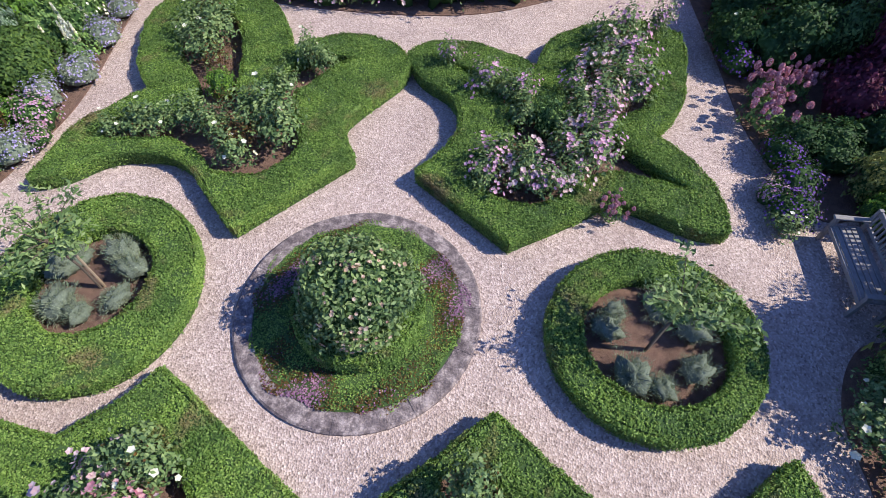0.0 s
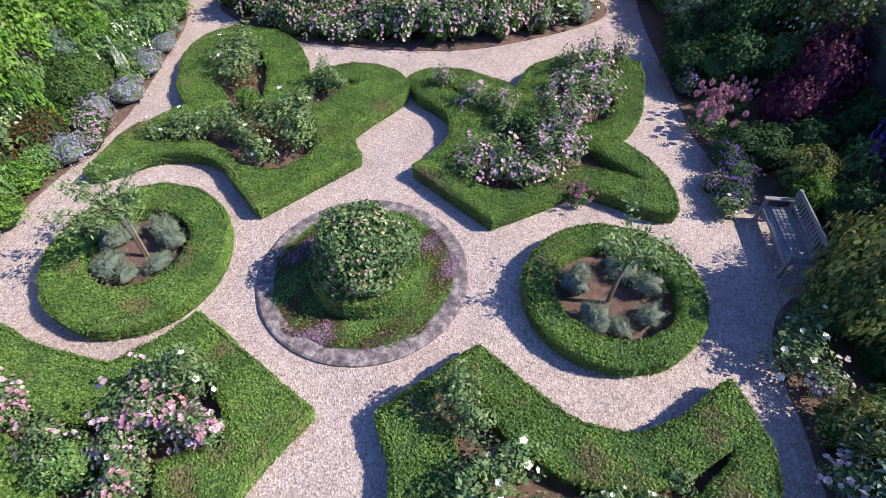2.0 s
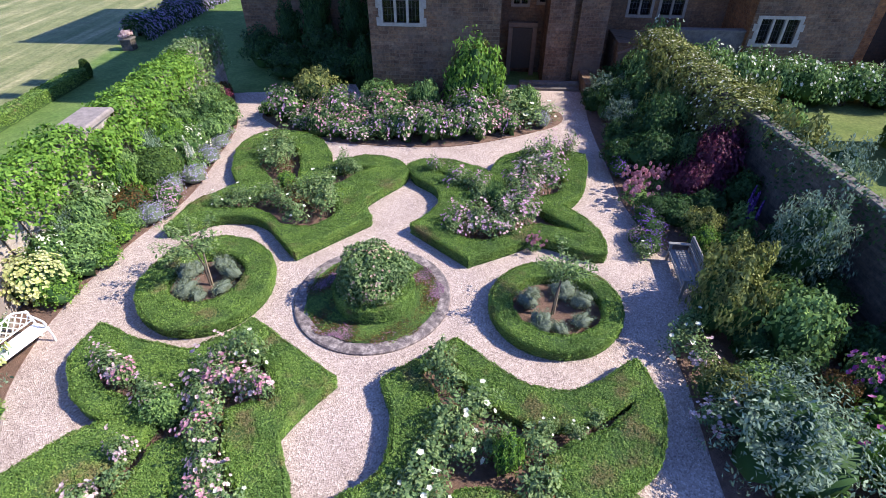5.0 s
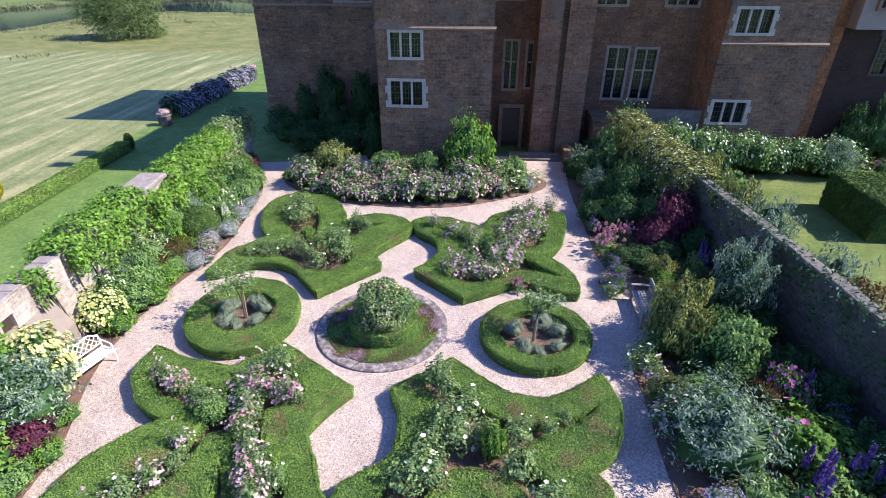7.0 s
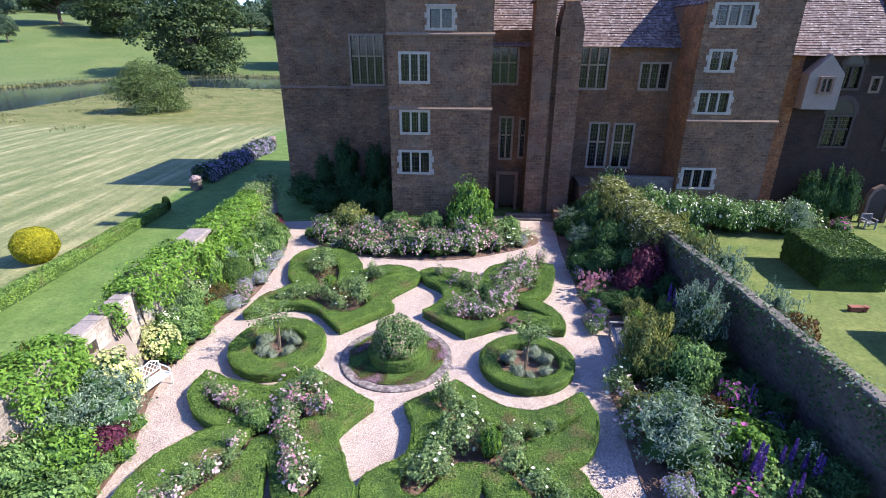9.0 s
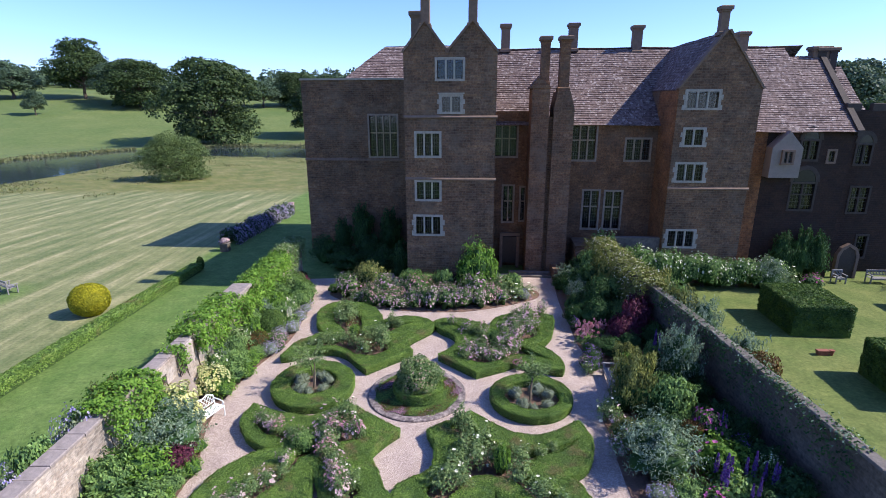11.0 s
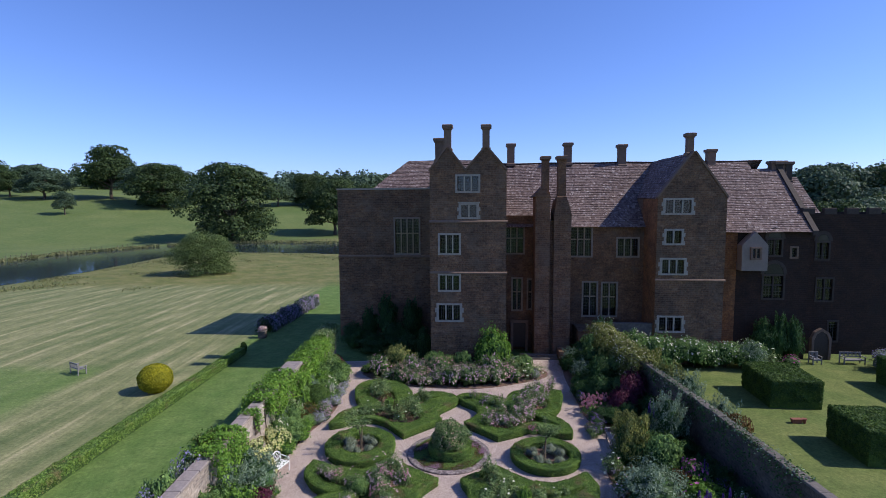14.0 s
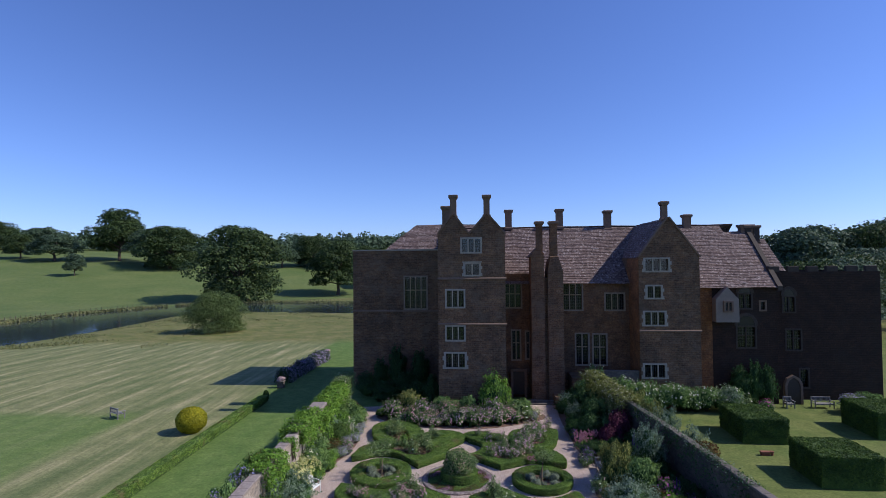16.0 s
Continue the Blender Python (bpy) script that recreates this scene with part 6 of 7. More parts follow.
thyme_bed()
hedge("drum_hedge", ring_points(-1.45, 4.25, 1.08, 1.08), [ring_points(-1.45, 4.25, 0.68, 0.68)], 0.52, "low clipped box drum round a climbing honeysuckle", "", base=G + 0.1)


def honeysuckle():
    t = thing("honeysuckle", Matrix.Translation((-1.45, 4.25, G + 0.1)), "dense honeysuckle dome with fading pinkish flowers", "climber")
    # The dark green core stands for shade deep among the leaves.
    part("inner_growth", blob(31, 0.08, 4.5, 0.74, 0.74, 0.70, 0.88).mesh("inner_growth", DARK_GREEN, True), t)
    d = ball(9500)
    k = lump(d, 31, 0.10, 5.0) * (1 - 0.34 * rng.uniform(0, 1, 9500) ** 2)
    p = d * k[:, None] * np.array([0.97, 0.97, 0.90]) + np.array([0, 0, 0.88])
    keep = p[:, 2] > 0.25
    part("leaves", quads("leaves", leaf_quads(p[keep], d[keep] + [0, 0, 0.3], 0.046, 0.9), ROSE_GREEN), t)
    d = ball(900)
    d = d[d[:, 2] > -0.2]
    w = np.sin(d[:, 0] * 5 + 0.4) + np.sin(d[:, 1] * 6 + 1) + rng.normal(0, 1.4, len(d)) > 1.0
    d = d[w]
    p = d * lump(d, 31, 0.06, 3.5)[:, None] * np.array([1.0, 1.0, 0.92]) + np.array([0, 0, 0.88])
    tagged(part("blossom", quads("blossom", rosettes(p, d, 0.036), leaf_material("faded_petal", (0.26, 0.15, 0.11), (0.44, 0.30, 0.24), (0.62, 0.50, 0.42))), t), kind="stuff")
    part("post", Shape().tube([(0, 0, 0), (0, 0, 1.6)], (0.05, 0.05), 8).mesh("post", STAKE), t)


honeysuckle()


def young_tree(x, y, lean, seed, label):
    """A staked young standard with a sparse crown."""
    t = thing("young_tree", Matrix.Translation((x, y, G + 0.05)), label, "tree", "young standards")
    r = np.random.default_rng(seed)
    tr = Shape().tube([(0, 0, -0.05), (0.02, 0.01, 0.7), (lean * 0.15, 0.05, 1.45)], (0.028, 0.024, 0.018), 7)
    part("trunk", tr.mesh("trunk", BARK), t)
    part("stake", Shape().tube([(0.06, 0.03, -0.05), (0.10, 0.06, 1.25)], (0.026, 0.026), 8).mesh("stake", STAKE), t)
    br, ps, ds = Shape(), [], []
    for k in range(9):
        a = k * 2.4 + seed
        ln = r.uniform(0.45, 0.95)
        e = np.array([lean * 0.15 + ln * math.cos(a), 0.05 + ln * math.sin(a), 1.45 + r.uniform(0.1, 0.75)])
        s0 = np.array([lean * 0.12, 0.04, 1.1 + 0.04 * k])
        br.tube([tuple(s0), tuple((s0 + e) / 2 + [0, 0, 0.08]), tuple(e)], (0.012, 0.009, 0.004), 5)
        f = r.uniform(0.25, 1.05, 105)[:, None]
        ps.append(s0 + (e - s0) * f + r.normal(0, 0.085, (105, 3)))
        ds.append(r.normal(0, 0.5, (105, 3)) + [0, 0, 1])
    tagged(part("branchwork", br.mesh("branchwork", BARK), t), kind="stuff")
    part("leaves", quads("leaves", leaf_quads(np.concatenate(ps), np.concatenate(ds), 0.06, 0.4, 0.38), ROSE_GREEN), t)


young_tree(3.45, 3.62, 1.0, 3, "young staked standard tree with a sparse narrow-leaved crown")
young_tree(-6.35, 4.85, -1.0, 4, "young staked standard tree inside the hedge ring")

# ---- benches ----


def white_bench():
    """A painted ornamental bench: arched fretwork back, slatted seat, scrolled arms."""
    t = thing("white_bench", Matrix.Translation((-10.38, 2.08, G + 0.03)) @ Matrix.Rotation(radians(70), 4, "Z"), "ornate white painted garden bench with arched fretwork back", "bench")
    for k in range(5):
        y = -0.02 - k * 0.105
        part("seat_slat", Shape().box(-0.9, 0.9, y - 0.095, y, 0.42, 0.45, None, 0.008).mesh("seat_slat", WHITE_PAINT), t)
    for x in (-0.86, 0.86):
        for y in (-0.5, 0.0):
            part("leg", Shape().tube([(x, y, -0.03), (x * 1.01, y * 1.03, 0.2), (x, y, 0.42)], (0.03, 0.022, 0.028), 8).mesh("leg", WHITE_PAINT), t)
        arm = Shape().tube([(x, 0.03, 0.72), (x, -0.25, 0.70), (x, -0.48, 0.66), (x, -0.53, 0.56), (x, -0.46, 0.5)], (0.025, 0.025, 0.025, 0.022, 0.018), 8)
        arm.tube([(x, -0.46, 0.44), (x, -0.46, 0.66)], (0.02, 0.02), 8)
        part("arm", arm.mesh("arm", WHITE_PAINT), t)

    def arch(x):
        return 0.86 + 0.14 * math.cos(x / 0.9 * math.pi / 2) + 0.05 * math.cos(x * 10.5)
    rim = Shape()
    xs = [-0.9 + 1.8 * i / 24 for i in range(25)]
    rim.tube([(x, 0.06, arch(x)) for x in xs], [0.026] * 25, 6)
    rim.tube([(-0.9, 0.02, 0.42), (-0.9, 0.06, arch(-0.9))], (0.028, 0.026), 6)
    rim.tube([(0.9, 0.02, 0.42), (0.9, 0.06, arch(0.9))], (0.028, 0.026), 6)
    rim.tube([(-0.9, 0.03, 0.52), (0.9, 0.03, 0.52)], (0.02, 0.02), 6)
    part("back_frame", rim.mesh("back_frame", WHITE_PAINT), t)
    for sgn in (-1, 1):
        for k in range(-6, 11):
            x0 = -0.9 + k * 0.18 if sgn > 0 else 0.9 - k * 0.18
            pts = []
            for q in range(9):
                x = x0 + sgn * 0.42 * q / 8
                z = 0.52 + 0.50 * q / 8
                if -0.9 <= x <= 0.9 and z <= arch(x):
                    pts.append((x, 0.035 + 0.03 * q / 8, z))
            if len(pts) > 1:
                part("fret", Shape().tube(pts, [0.013] * len(pts), 5).mesh("fret", WHITE_PAINT), t)


def teak_bench(m, label, mat, width=1.8):
    """A slatted wooden bench with square arms."""
    t = thing("wooden_bench", m, label, "bench")
    w = width / 2
    for k in range(5):
        part("seat_slat", Shape().box(-w + 0.05, w - 0.05, -0.5 + k * 0.105, -0.41 + k * 0.105, 0.42, 0.445, None, 0.006).mesh("seat_slat", mat), t)
    for x in (-w, w - 0.07):
        part("front_leg", Shape().box(x, x + 0.07, -0.55, -0.48, -0.02, 0.64, None, 0.006).mesh("front_leg", mat), t)
        part("back_post", Shape().extrude([(x, -0.02), (x + 0.07, -0.02), (x + 0.07, 0.95), (x, 0.95)], 0.03, 0.10).mesh("back_post", mat), t)
        part("arm", Shape().box(x - 0.02, x + 0.09, -0.6, 0.04, 0.642, 0.68, None, 0.01).mesh("arm", mat), t)
    part("seat_rail", Shape().box(-w + 0.071, w - 0.071, -0.545, -0.505, 0.34, 0.418).mesh("seat_rail", mat), t)
    part("top_rail", Shape().box(-w + 0.071, w - 0.071, 0.04, 0.09, 0.86, 0.95, None, 0.01).mesh("top_rail", mat), t)
    part("lower_rail", Shape().box(-w + 0.071, w - 0.071, 0.04, 0.09, 0.52, 0.58, None, 0.008).mesh("lower_rail", mat), t)
    n = int(width / 0.11)
    for k in range(n):
        x = -w + 0.11 + k * (width - 0.22) / (n - 1)
        part("back_slat", Shape().box(x - 0.022, x + 0.022, 0.05, 0.075, 0.581, 0.859).mesh("back_slat", mat), t)
    return t


white_bench()
teak_bench(Matrix.Translation((7.85, 5.12, G + 0.02)) @ Matrix.Rotation(radians(-97), 4, "Z"), "silvery weathered slatted wooden bench beside the flower border", GREY_PAINT)
teak_bench(Matrix.Translation((-31.6, 18.0, 0.0)) @ Matrix.Rotation(radians(150), 4, "Z"), "small weathered wooden garden seat on the mown lawn", GREY_PAINT, 1.3)
teak_bench(Matrix.Translation((32.2, 20.2, 0.0)) @ Matrix.Rotation(radians(-4), 4, "Z"), "weathered wooden bench against the house wall", GREY_PAINT, 1.7)
teak_bench(Matrix.Translation((29.2, 20.3, 0.0)) @ Matrix.Rotation(radians(-4), 4, "Z"), "weathered wooden armchair by the arched door", GREY_PAINT, 0.75)

# ---- lawns: hedges, topiary, pots ----


def rect(x0, x1, y0, y1, n=10, turn=0.0):
    loop = [(x0 + (x1 - x0) * k / n, y0) for k in range(n)] + [(x1, y0 + (y1 - y0) * k / n) for k in range(n)] + [(x1 - (x1 - x0) * k / n, y1) for k in range(n)] + [(x0, y1 - (y1 - y0) * k / n) for k in range(n)]
    cx, cy = (x0 + x1) / 2, (y0 + y1) / 2
    c, s = math.cos(turn), math.sin(turn)
    return [(cx + (x - cx) * c - (y - cy) * s, cy + (x - cx) * s + (y - cy) * c) for x, y in loop]


hedge("lawn_hedge", [(-21.9, -12), (-21.2, -12), (-19.9, 23.0), (-20.6, 23.0)], [], 0.65, "long low clipped box hedge beside the lawn", "", 500, 0.05)
for x, y, w, d, h, a in ((21.5, 12.7, 3.2, 4.0, 1.85, -0.10), (21.9, 4.8, 3.5, 3.4, 1.9, -0.10), (32.4, 13.4, 4.0, 4.2, 2.0, -0.10)):
    hedge("yew_block", rect(x - w / 2, x + w / 2, y - d / 2, y + d / 2, 10, a), [], h, "large square clipped yew block on the lawn", "yew blocks", 420, 0.06, YEW_GREEN, YEW_GREEN)


def round_topiary(name, x, y, r, h, leaf, label):
    t = thing(name, Matrix.Translation((x, y, -0.01)), label, "topiary")
    part("inner_growth", blob(3, 0.02, 2, r * 0.93, r * 0.93, h * 0.5, h * 0.5, 12, 20, 0.0).mesh("inner_growth", leaf, True), t)
    d = ball(7000)
    p = d * np.array([r, r, h * 0.53]) * lump(d, 3, 0.015, 3)[:, None] + np.array([0, 0, h * 0.5])
    p[:, 2] = np.maximum(p[:, 2], 0.03)
    part("leaves", quads("leaves", leaf_quads(p, d, 0.06, 0.5), leaf), t)


round_topiary("golden_yew", -22.9, 14.2, 1.15, 1.95, GOLD, "clipped golden yellow yew dome on the lawn")
round_topiary("box_finial", -20.1, 23.4, 0.26, 1.05, YEW_GREEN, "small dark clipped finial at the end of the low hedge")


def planter(x, y):
    t = thing("planter", Matrix.Translation((x, y, 0)) @ Matrix.Diagonal((0.6, 0.6, 0.7, 1)), "terracotta trough and pots on the lawn", "planter")
    part("trough", Shape().extrude([(-0.42, 0.0), (0.42, 0.0), (0.5, 0.32), (-0.5, 0.32)], -0.2, 0.2).mesh("trough", TERRACOTTA), t)
    part("pot", Shape().lathe([(0.14, 0), (0.2, 0.34), (0.24, 0.36), (0.24, 0.42), (0.18, 0.40)], 14, Matrix.Translation((0.75, -0.1, 0))).mesh("pot", TERRACOTTA), t)
    part("rim", Shape().box(-0.54, 0.54, -0.24, 0.24, 0.321, 0.39, None, 0.02).mesh("rim", TERRACOTTA), t)


planter(19.9, 8.6)


def flower_row(name, label, x0, y0, x1, y1, w, h, leaf, flower, n):
    t = thing(name, Matrix.Translation((x0, y0, 0)), label, "hedge")
    f = rng.uniform(0, 1, n)
    a = rng.uniform(0, math.pi, n)
    bulge = 1 + 0.15 * np.sin(f * 40) + 0.12 * np.sin(f * 17 + 1)
    p = np.column_stack([x0 + (x1 - x0) * f + np.cos(a) * w * bulge, y0 + (y1 - y0) * f, np.clip(np.sin(a) * h * bulge, 0.03, 9)])
    p = p + rng.normal(0, 0.14, p.shape)
    p[:, 2] = np.maximum(p[:, 2], 0.03)
    d = np.column_stack([np.cos(a), f * 0, np.sin(a)])
    part("leaves", quads("leaves", leaf_quads(p, d, 0.12, 0.6), leaf), t, "", True)
    k = rng.uniform(0, 1, n) < 0.45
    tagged(part("blossom", quads("blossom", rosettes(p[k] + d[k] * 0.05, d[k], 0.085), flower), t, "", True), kind="stuff")


flower_row("hydrangea_row", "long row of blue-flowered shrubs behind the house's west end", -20.9, 31.0, -19.6, 45.5, 0.7, 1.15, DARK_GREEN, LILAC, 8000)
for x, y in ((-20.4, 29.0), (-19.5, 47.0)):
    t = thing("stone_pier", Matrix.Translation((x, y, 0)), "short stone pier with a planted top", "pier", "stone piers")
    part("shaft", Shape().box(-0.34, 0.34, -0.34, 0.34, -0.05, 0.65).mesh("shaft", SHADED_MOSSY), t)
    part("cap", Shape().box(-0.40, 0.40, -0.40, 0.40, 0.652, 0.75, None, 0.03).mesh("cap", DARK_COPING), t)
    p, d = grown(4, 0.5, 0.45, 300, 0.15, 3)
    tagged(part("blossom", quads("blossom", leaf_quads(p * [0.8, 0.8, 1] + [0, 0, 0.73], d, 0.08), PALE_PINK), t), kind="stuff")

# ---- terrace before the middle range ----
m = face(12.6, 20.9)
t = thing("terrace", Matrix.Translation((12.6, 20.9, 0)), "raised stone terrace with a low parapet before the house", "terrace", "", "structure")
part("retaining_wall", Shape().box(-2.9, 3.2, 0.35, 3.6, -0.2, 2.5, m).mesh("retaining_wall", STONE), t, "", True)
part("parapet", Shape().box(-0.4, 3.2, 0.0, 0.345, -0.2, 3.2, m).box(-0.45, 3.25, -0.05, 0.40, 3.202, 3.32, m).mesh("parapet", DARK_COPING), t, "", True)
part("ramp_wall", Shape().extrude([(-2.9, -0.2), (-0.42, -0.2), (-0.42, 3.1), (-2.9, 2.0)], 0.0, 0.34, m).mesh("ramp_wall", OLD_DRESSED), t, "", True)
m = face(6.6, 20.3)
t = thing("porch_steps", Matrix.Translation((6.6, 20.3, 0)), "worn stone steps to a dark side door", "steps", "", "structure")
for k in range(3):
    part("step", Shape().box(-2.0, 1.2, 0.4 * k, 1.2, 0.0 + 0.17 * k, 0.17 * (k + 1) - 0.004, m, 0.015).mesh("step", DARK_COPING), t, "", True)
part("cheek_wall", Shape().box(1.25, 1.7, -0.6, 1.6, -0.1, 1.0, m).mesh("cheek_wall", STONE), t, "", True)
# side door beside the great stack
m = face(5.0, 23.95)
side = part("door", Shape().box(-0.55, 0.55, 0.0, 0.1, 0.4, 2.6, m).mesh("door", DARK_WOOD), house, "dark oak side door", True)
part("door_surround", Shape().box(-0.8, -0.56, -0.06, 0.2, 0.0, 2.65, m).box(0.56, 0.8, -0.06, 0.2, 0.0, 2.65, m).box(-0.8, 0.8, -0.06, 0.2, 2.66, 2.9, m).mesh("door_surround", OLD_DRESSED), side, "", True)
# arched door in the east range
m = face(30.4, 21.15)
door = part("door", Shape().extrude([(-0.6, 0.0), (0.6, 0.0), (0.6, 1.7), (0.42, 2.2), (0.0, 2.5), (-0.42, 2.2), (-0.6, 1.7)], 0.02, 0.12, m).mesh("door", DARK_WOOD), house, "arched dark oak door", True)
arch = Shape()
ring = [(-0.6, 0.0), (-0.6, 1.7), (-0.42, 2.2), (0.0, 2.5), (0.42, 2.2), (0.6, 1.7), (0.6, 0.0)]
for (ax, az), (bx, bz) in zip(ring[:-1], ring[1:]):
    k = 1.33
    arch.extrude([(ax, az), (bx, bz), (bx * k, bz * 1.09), (ax * k, az * 1.09)], -0.05, 0.3, m)
part("door_surround", arch.mesh("door_surround", OLD_DRESSED), door, "dressed stone arch", True)

# ruined bay in the west wall beside the bench, and the big coping slabs
t = thing("wall_recess", Matrix.Translation((-11.6, 2.4, 0)), "ruined pale stone bay with a dark slot in the garden wall", "wall", "", "structure")
part("lintel", Shape().box(-11.52, -11.36, 1.15, 2.75, 2.62, 3.04, None, 0.03).mesh("lintel", GARDEN_STONE), t, "", True)
part("jamb", Shape().box(-11.52, -11.36, 1.95, 2.75, 1.75, 2.615).mesh("jamb", GARDEN_STONE), t, "", True)
# No opening is cut: this dark panel carries the slot's shade.
part("slot", Shape().box(-11.52, -11.46, 1.16, 1.94, 2.2, 2.615).mesh("slot", DARK_WOOD), t, "dark panel painted as the shade inside a slot", True)
part("mullion", Shape().box(-11.455, -11.38, 1.42, 1.5, 2.2, 2.61).mesh("mullion", GARDEN_STONE), t, "", True)
part("apron", Shape().extrude([(-11.52, -0.1), (-10.95, -0.1), (-10.95, 1.25), (-11.40, 2.19), (-11.52, 2.19)], 0.75, 3.3).mesh("apron", RENDERED), t, "sloping pale rendered apron", True)
part("pier", Shape().box(-11.52, -11.30, 3.42, 4.15, -0.1, 3.08, None, 0.04).mesh("pier", GARDEN_STONE), t, "", True)
for y, x, w, d, h in ((9.9, -11.65, 0.42, 0.85, 3.25), (6.2, -12.0, 0.40, 0.6, 3.2)):
    t = thing("wall_cap", Matrix.Translation((x, y, h - 0.15)), "broad weathered stone slab on a buttress of the wall", "stone slab", "wall slabs")
    part("slab", Shape().box(-w - 0.12, w + 0.12, -d - 0.12, d + 0.12, 0.0, 0.17, None, 0.05).mesh("slab", COPING), t)
    part("buttress", Shape().box(-w, w, -d, d, -h + 0.15, -0.002).mesh("buttress", GARDEN_STONE), t)

# ---- trees ----


def tree(name, label, h, w, leaf, clumps, per, size, seed, trunk=0.16, low=0.25):
    """A spreading tree: tapered trunk, forked limbs, a crown of many clumps with gaps."""
    t = thing(name, None, label, "tree", "parkland trees")
    r = np.random.default_rng(seed)
    tr = Shape()
    tr.tube([(0, 0, -0.4), (0.02 * h, 0, 0.12 * h), (0.0, 0.01 * h, 0.30 * h), (0.01 * h, 0, 0.55 * h)], (0.034 * h, 0.026 * h, 0.02 * h, 0.008 * h), 9)
    ps, ds = [], []
    for k in range(clumps):
        a = k * 2.399 + seed
        f = (k + 0.5) / clumps
        z = low + (0.93 - low) * (f if k % 3 else r.uniform(0, 1))
        rad = 0.5 * w * math.sqrt(max(0.05, 1 - ((z - 0.42) / 0.56) ** 2)) * r.uniform(0.45, 0.86)
        c = np.array([rad * math.cos(a), rad * math.sin(a), z * h])
        if k % 2 == 0:
            tr.tube([(0, 0, min(0.18 + 0.3 * f, 0.5) * h), tuple(c * [0.5, 0.5, 0.85]), tuple(c)], (0.013 * h, 0.008 * h, 0.003 * h), 5)
        d = ball(per)
        d[:, 2] = np.where(d[:, 2] < -0.4, -d[:, 2], d[:, 2])
        s = np.array([1, 1, 0.72]) * w * r.uniform(0.15, 0.25)
        ps.append(c + d * s * lump(d, seed + k, 0.13, 3)[:, None] * (1 - 0.3 * r.uniform(0, 1, per) ** 2)[:, None])
        ds.append(d + [0, 0, 0.3])
    part("trunk", tr.mesh("trunk", BARK), t)
    part("crown", quads("crown", leaf_quads(np.concatenate(ps), np.concatenate(ds), size, 0.6, 0.8), leaf), t)
    return t


OAKS = [tree("oak", "broad dark green parkland oak", 20, 21, OAK_GREEN, 36, 640, 0.29, 11, low=0.07),
        tree("oak", "broad dark green parkland oak", 20, 19, OAK_GREEN, 32, 600, 0.30, 12, low=0.2),
        tree("oak", "tall rounded parkland oak", 20, 17, HAZY_GREEN, 28, 600, 0.30, 13, low=0.25)]
WILLOW = tree("willow", "grey-green rounded willow in the meadow", 9, 14, WILLOW_GREEN, 40, 900, 0.12, 14, low=0.06)
WILLOW.matrix_basis = Matrix.Translation((-50.6, 80.5, -0.75)) @ Matrix.Scale(0.86, 4)
first = set()
for k, x, y, h, w in [(0, -83, 173, 28, 33), (1, -51, 203, 23.5, 24), (1, -193, 271, 29, 29), (0, -153, 252, 22, 32), (2, -178, 214, 10.7, 8.5), (2, -221, 257, 15, 22), (1, -244, 262, 13.5, 15),
                      (2, -101, 281, 14, 17), (0, -86, 294, 18, 23), (1, -112, 281, 19, 16), (2, -170, 262, 20, 21), (0, -66, 285, 17, 22), (1, -130, 300, 20, 24), (2, -262, 300, 16, 20), (0, -300, 310, 18, 24),
                      (1, -48, 262, 17, 20), (2, -36, 230, 16, 18)]:
    z = float(land(x, y)) - 0.2
    hb, wb = 20, (21, 19, 17)[k]
    mm = Matrix.Translation((x, y, z)) @ Matrix.Rotation(x * 1.7 % 6.28, 4, "Z") @ Matrix.Diagonal((w / wb, w / wb, h / hb, 1))
    if k in first:
        sx, sy, sz = OAKS[k].scale
        copy_thing(OAKS[k], mm @ Matrix.Diagonal((1 / sx, 1 / sy, 1 / sz, 1)))
    else:
        first.add(k)
        OAKS[k].matrix_basis = mm
# tall trees behind the house's east end
for k, x, y, h, w in [(2, 78, 92, 21, 17), (1, 68, 98, 19, 18), (2, 90, 100, 22, 18), (0, 100, 95, 21, 20), (1, 60, 110, 19, 16), (2, 114, 105, 24, 20), (1, 54, 52, 13, 11), (2, 62, 58, 14, 12), (0, 130, 100, 24, 24), (2, 84, 76, 16, 14), (1, 72, 66, 14, 13)]:
    sx, sy, sz = OAKS[k].scale
    copy_thing(OAKS[k], Matrix.Translation((x, y, -0.3)) @ Matrix.Rotation(x * 1.3 % 6.28, 4, "Z") @ Matrix.Diagonal((w / (21, 19, 17)[k] / sx, w / (21, 19, 17)[k] / sy, h / 20 / sz, 1)))


def far_woods():
    """Woods along the skyline."""
    r = np.random.default_rng(40)
    ps, ds = [], []
    for k in range(520):
        x = r.uniform(-640, 300)
        y = 470 + 0.35 * x + r.uniform(-45, 60) + (90 if x > 0 else 0)
        z = float(land(x, y))
        h, w = r.uniform(10, 20), r.uniform(10, 19)
        d = ball(220)
        d[:, 2] = np.abs(d[:, 2]) - 0.25
        p = d * np.array([w * 0.55, w * 0.55, h * 0.62]) * lump(d, k, 0.16, 3)[:, None] + [x, y, z + h * 0.26]
        ps.append(p)
        ds.append(d + [0, 0, 0.2])
    me = quads("far_woods", leaf_quads(np.concatenate(ps), np.concatenate(ds), 1.0, 0.5, 0.8), HAZY_GREEN)
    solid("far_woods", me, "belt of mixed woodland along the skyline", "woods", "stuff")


far_woods()


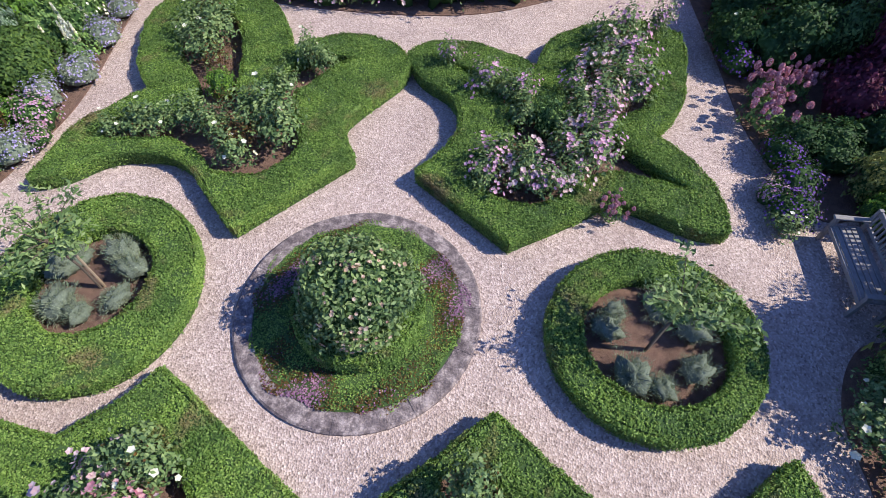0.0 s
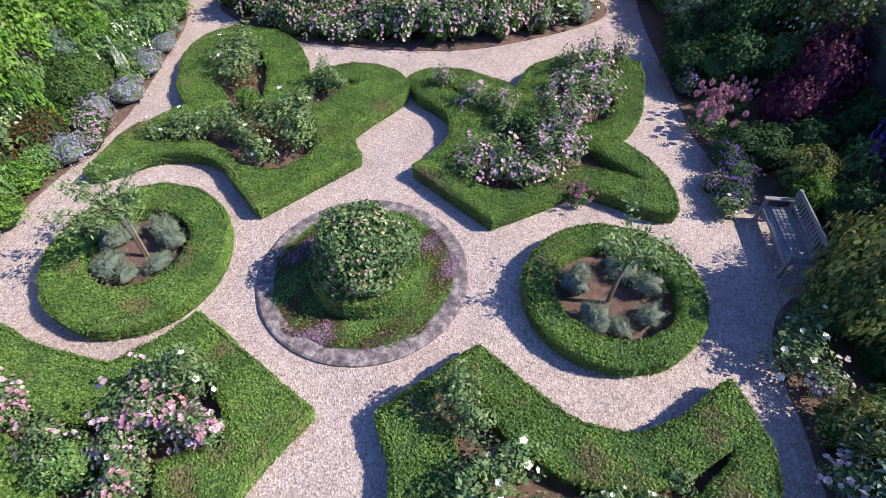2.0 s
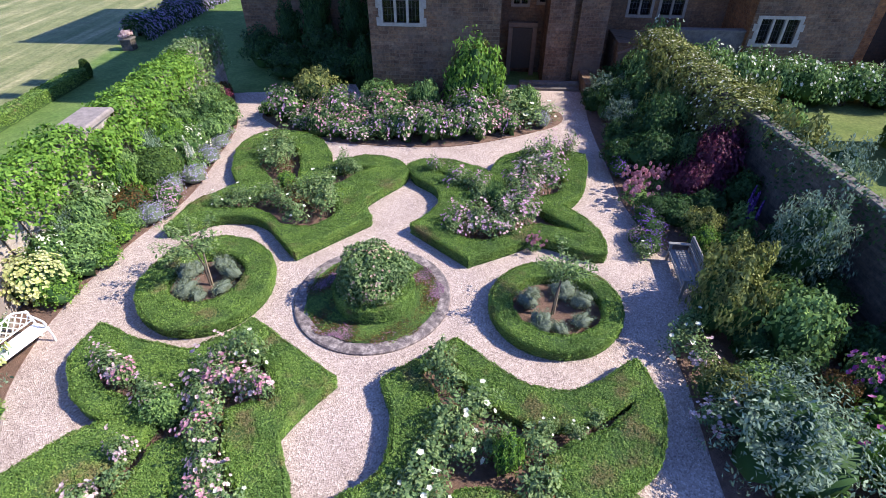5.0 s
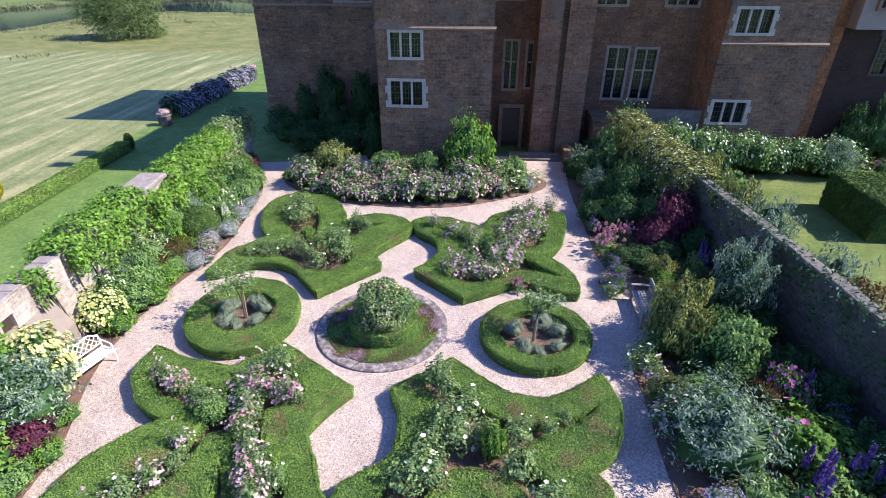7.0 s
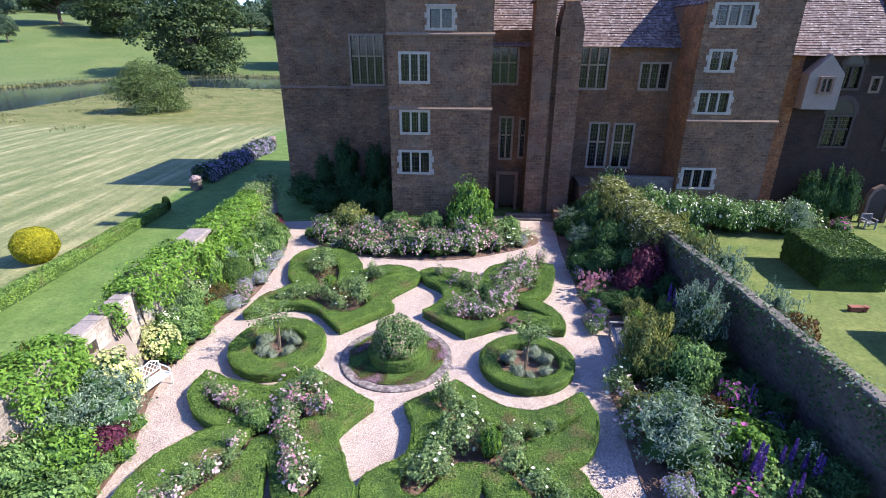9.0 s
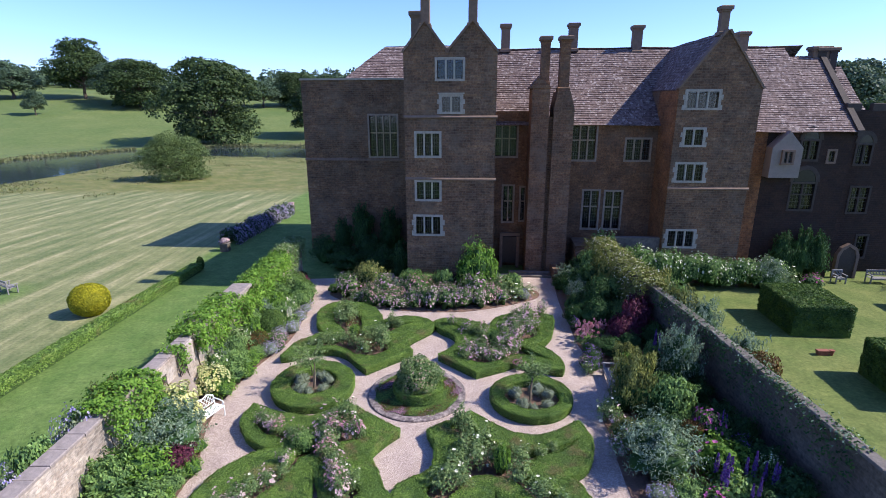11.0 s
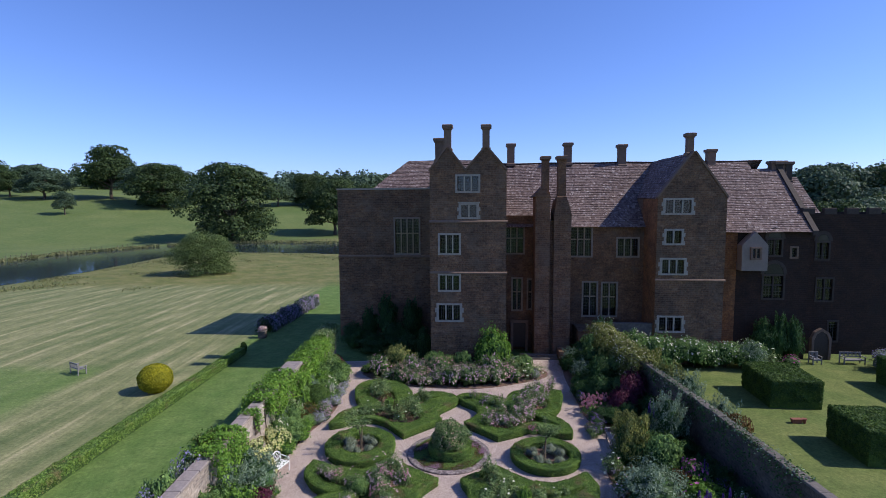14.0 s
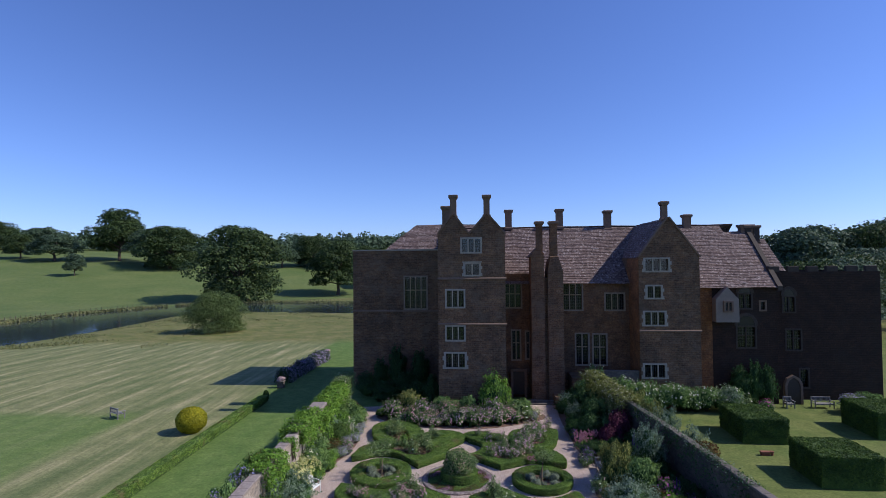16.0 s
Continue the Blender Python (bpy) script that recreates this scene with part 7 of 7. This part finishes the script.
def reeds():
    """Rough growth and a post fence along the far bank."""
    r = np.random.default_rng(41)
    ps = []
    pts = [Vector((*p, 0)) for p in RIVER]
    n = 9000
    for k in range(n):
        i = r.integers(1, 7)
        f = r.uniform(-0.2, 1.2)
        a, b = pts[i], pts[i + 1]
        p = a + (b - a) * f
        d = (b - a).normalized()
        side = Vector((-d.y, d.x, 0)) * (16.7 + r.normal(0, 0.6))
        ps.append(tuple(p + side))
    xy = np.array(ps)
    z = land(xy[:, 0], xy[:, 1])
    p = np.column_stack([xy[:, :2], np.maximum(z, -0.85) + r.uniform(0, 0.65, n)])
    me = quads("reeds", leaf_quads(p, np.tile([0.3, -1.0, 0.3], (n, 1)), 0.36, 0.5, 0.5), TUFT)
    solid("reeds", me, "rough reeds and weeds along the river bank", "reeds", "stuff")


reeds()


def bank_fence():
    """A post and wire fence along the far bank."""
    t = thing("fence", Matrix.Translation((-110, 60, 0)), "old post and wire fence along the river bank", "fence")
    post = Shape().tube([(0, 0, -0.3), (0, 0, 1.25)], (0.07, 0.06), 6).mesh("post", BARK)
    wire = Shape()
    last = None
    for (ax, ay), (bx, by) in zip(RIVER[1:6], RIVER[2:7]):
        ln = math.hypot(bx - ax, by - ay)
        nx, ny = -(by - ay) / ln, (bx - ax) / ln
        for k in range(int(ln / 1.6)):
            f = k * 1.6 / ln
            x, y = ax + (bx - ax) * f + nx * 18.5, ay + (by - ay) * f + ny * 18.5
            z = float(land(x, y))
            o = part("post", post, t)
            o.matrix_basis = Matrix.Translation((x + 110, y - 60, z))
            if last:
                for h in (0.5, 1.0):
                    wire.tube([(last[0], last[1], last[2] + h), (x, y, z + h)], (0.012, 0.012), 4)
            last = (x, y, z)
    part("wire", wire.mesh("wire", LEAD), t, "", True)


bank_fence()


def meadow_tufts():
    """Rough grass tufts over the meadow between the lawn and the water."""
    r = np.random.default_rng(43)
    n = 70000
    x, y = r.uniform(-80, 10, n), 56 + 78 * r.uniform(0, 1, n) ** 1.4
    lumpy = np.sin(x * 0.31 + 2 * np.sin(y * 0.17)) + np.sin(y * 0.43 + 1.7 * np.sin(x * 0.23)) + r.normal(0, 0.8, n)
    gap = river_gap(x, y)
    keep = (gap > 20) & (lumpy > 0.7 + np.maximum(0, gap - 24) * 0.09)
    x, y = x[keep], y[keep]
    h = r.uniform(0.12, 0.30, len(x))
    p = np.column_stack([x, y, land(x, y) + h * 0.25])
    v = blades(p, np.tile([0, 0, 1.0], (len(x), 1)), h, 0.45, 0.35)
    solid("meadow_grass", quads("meadow_grass", v, TUFT), "rough tufted meadow grass beside the water", "grass", "stuff")


meadow_tufts()
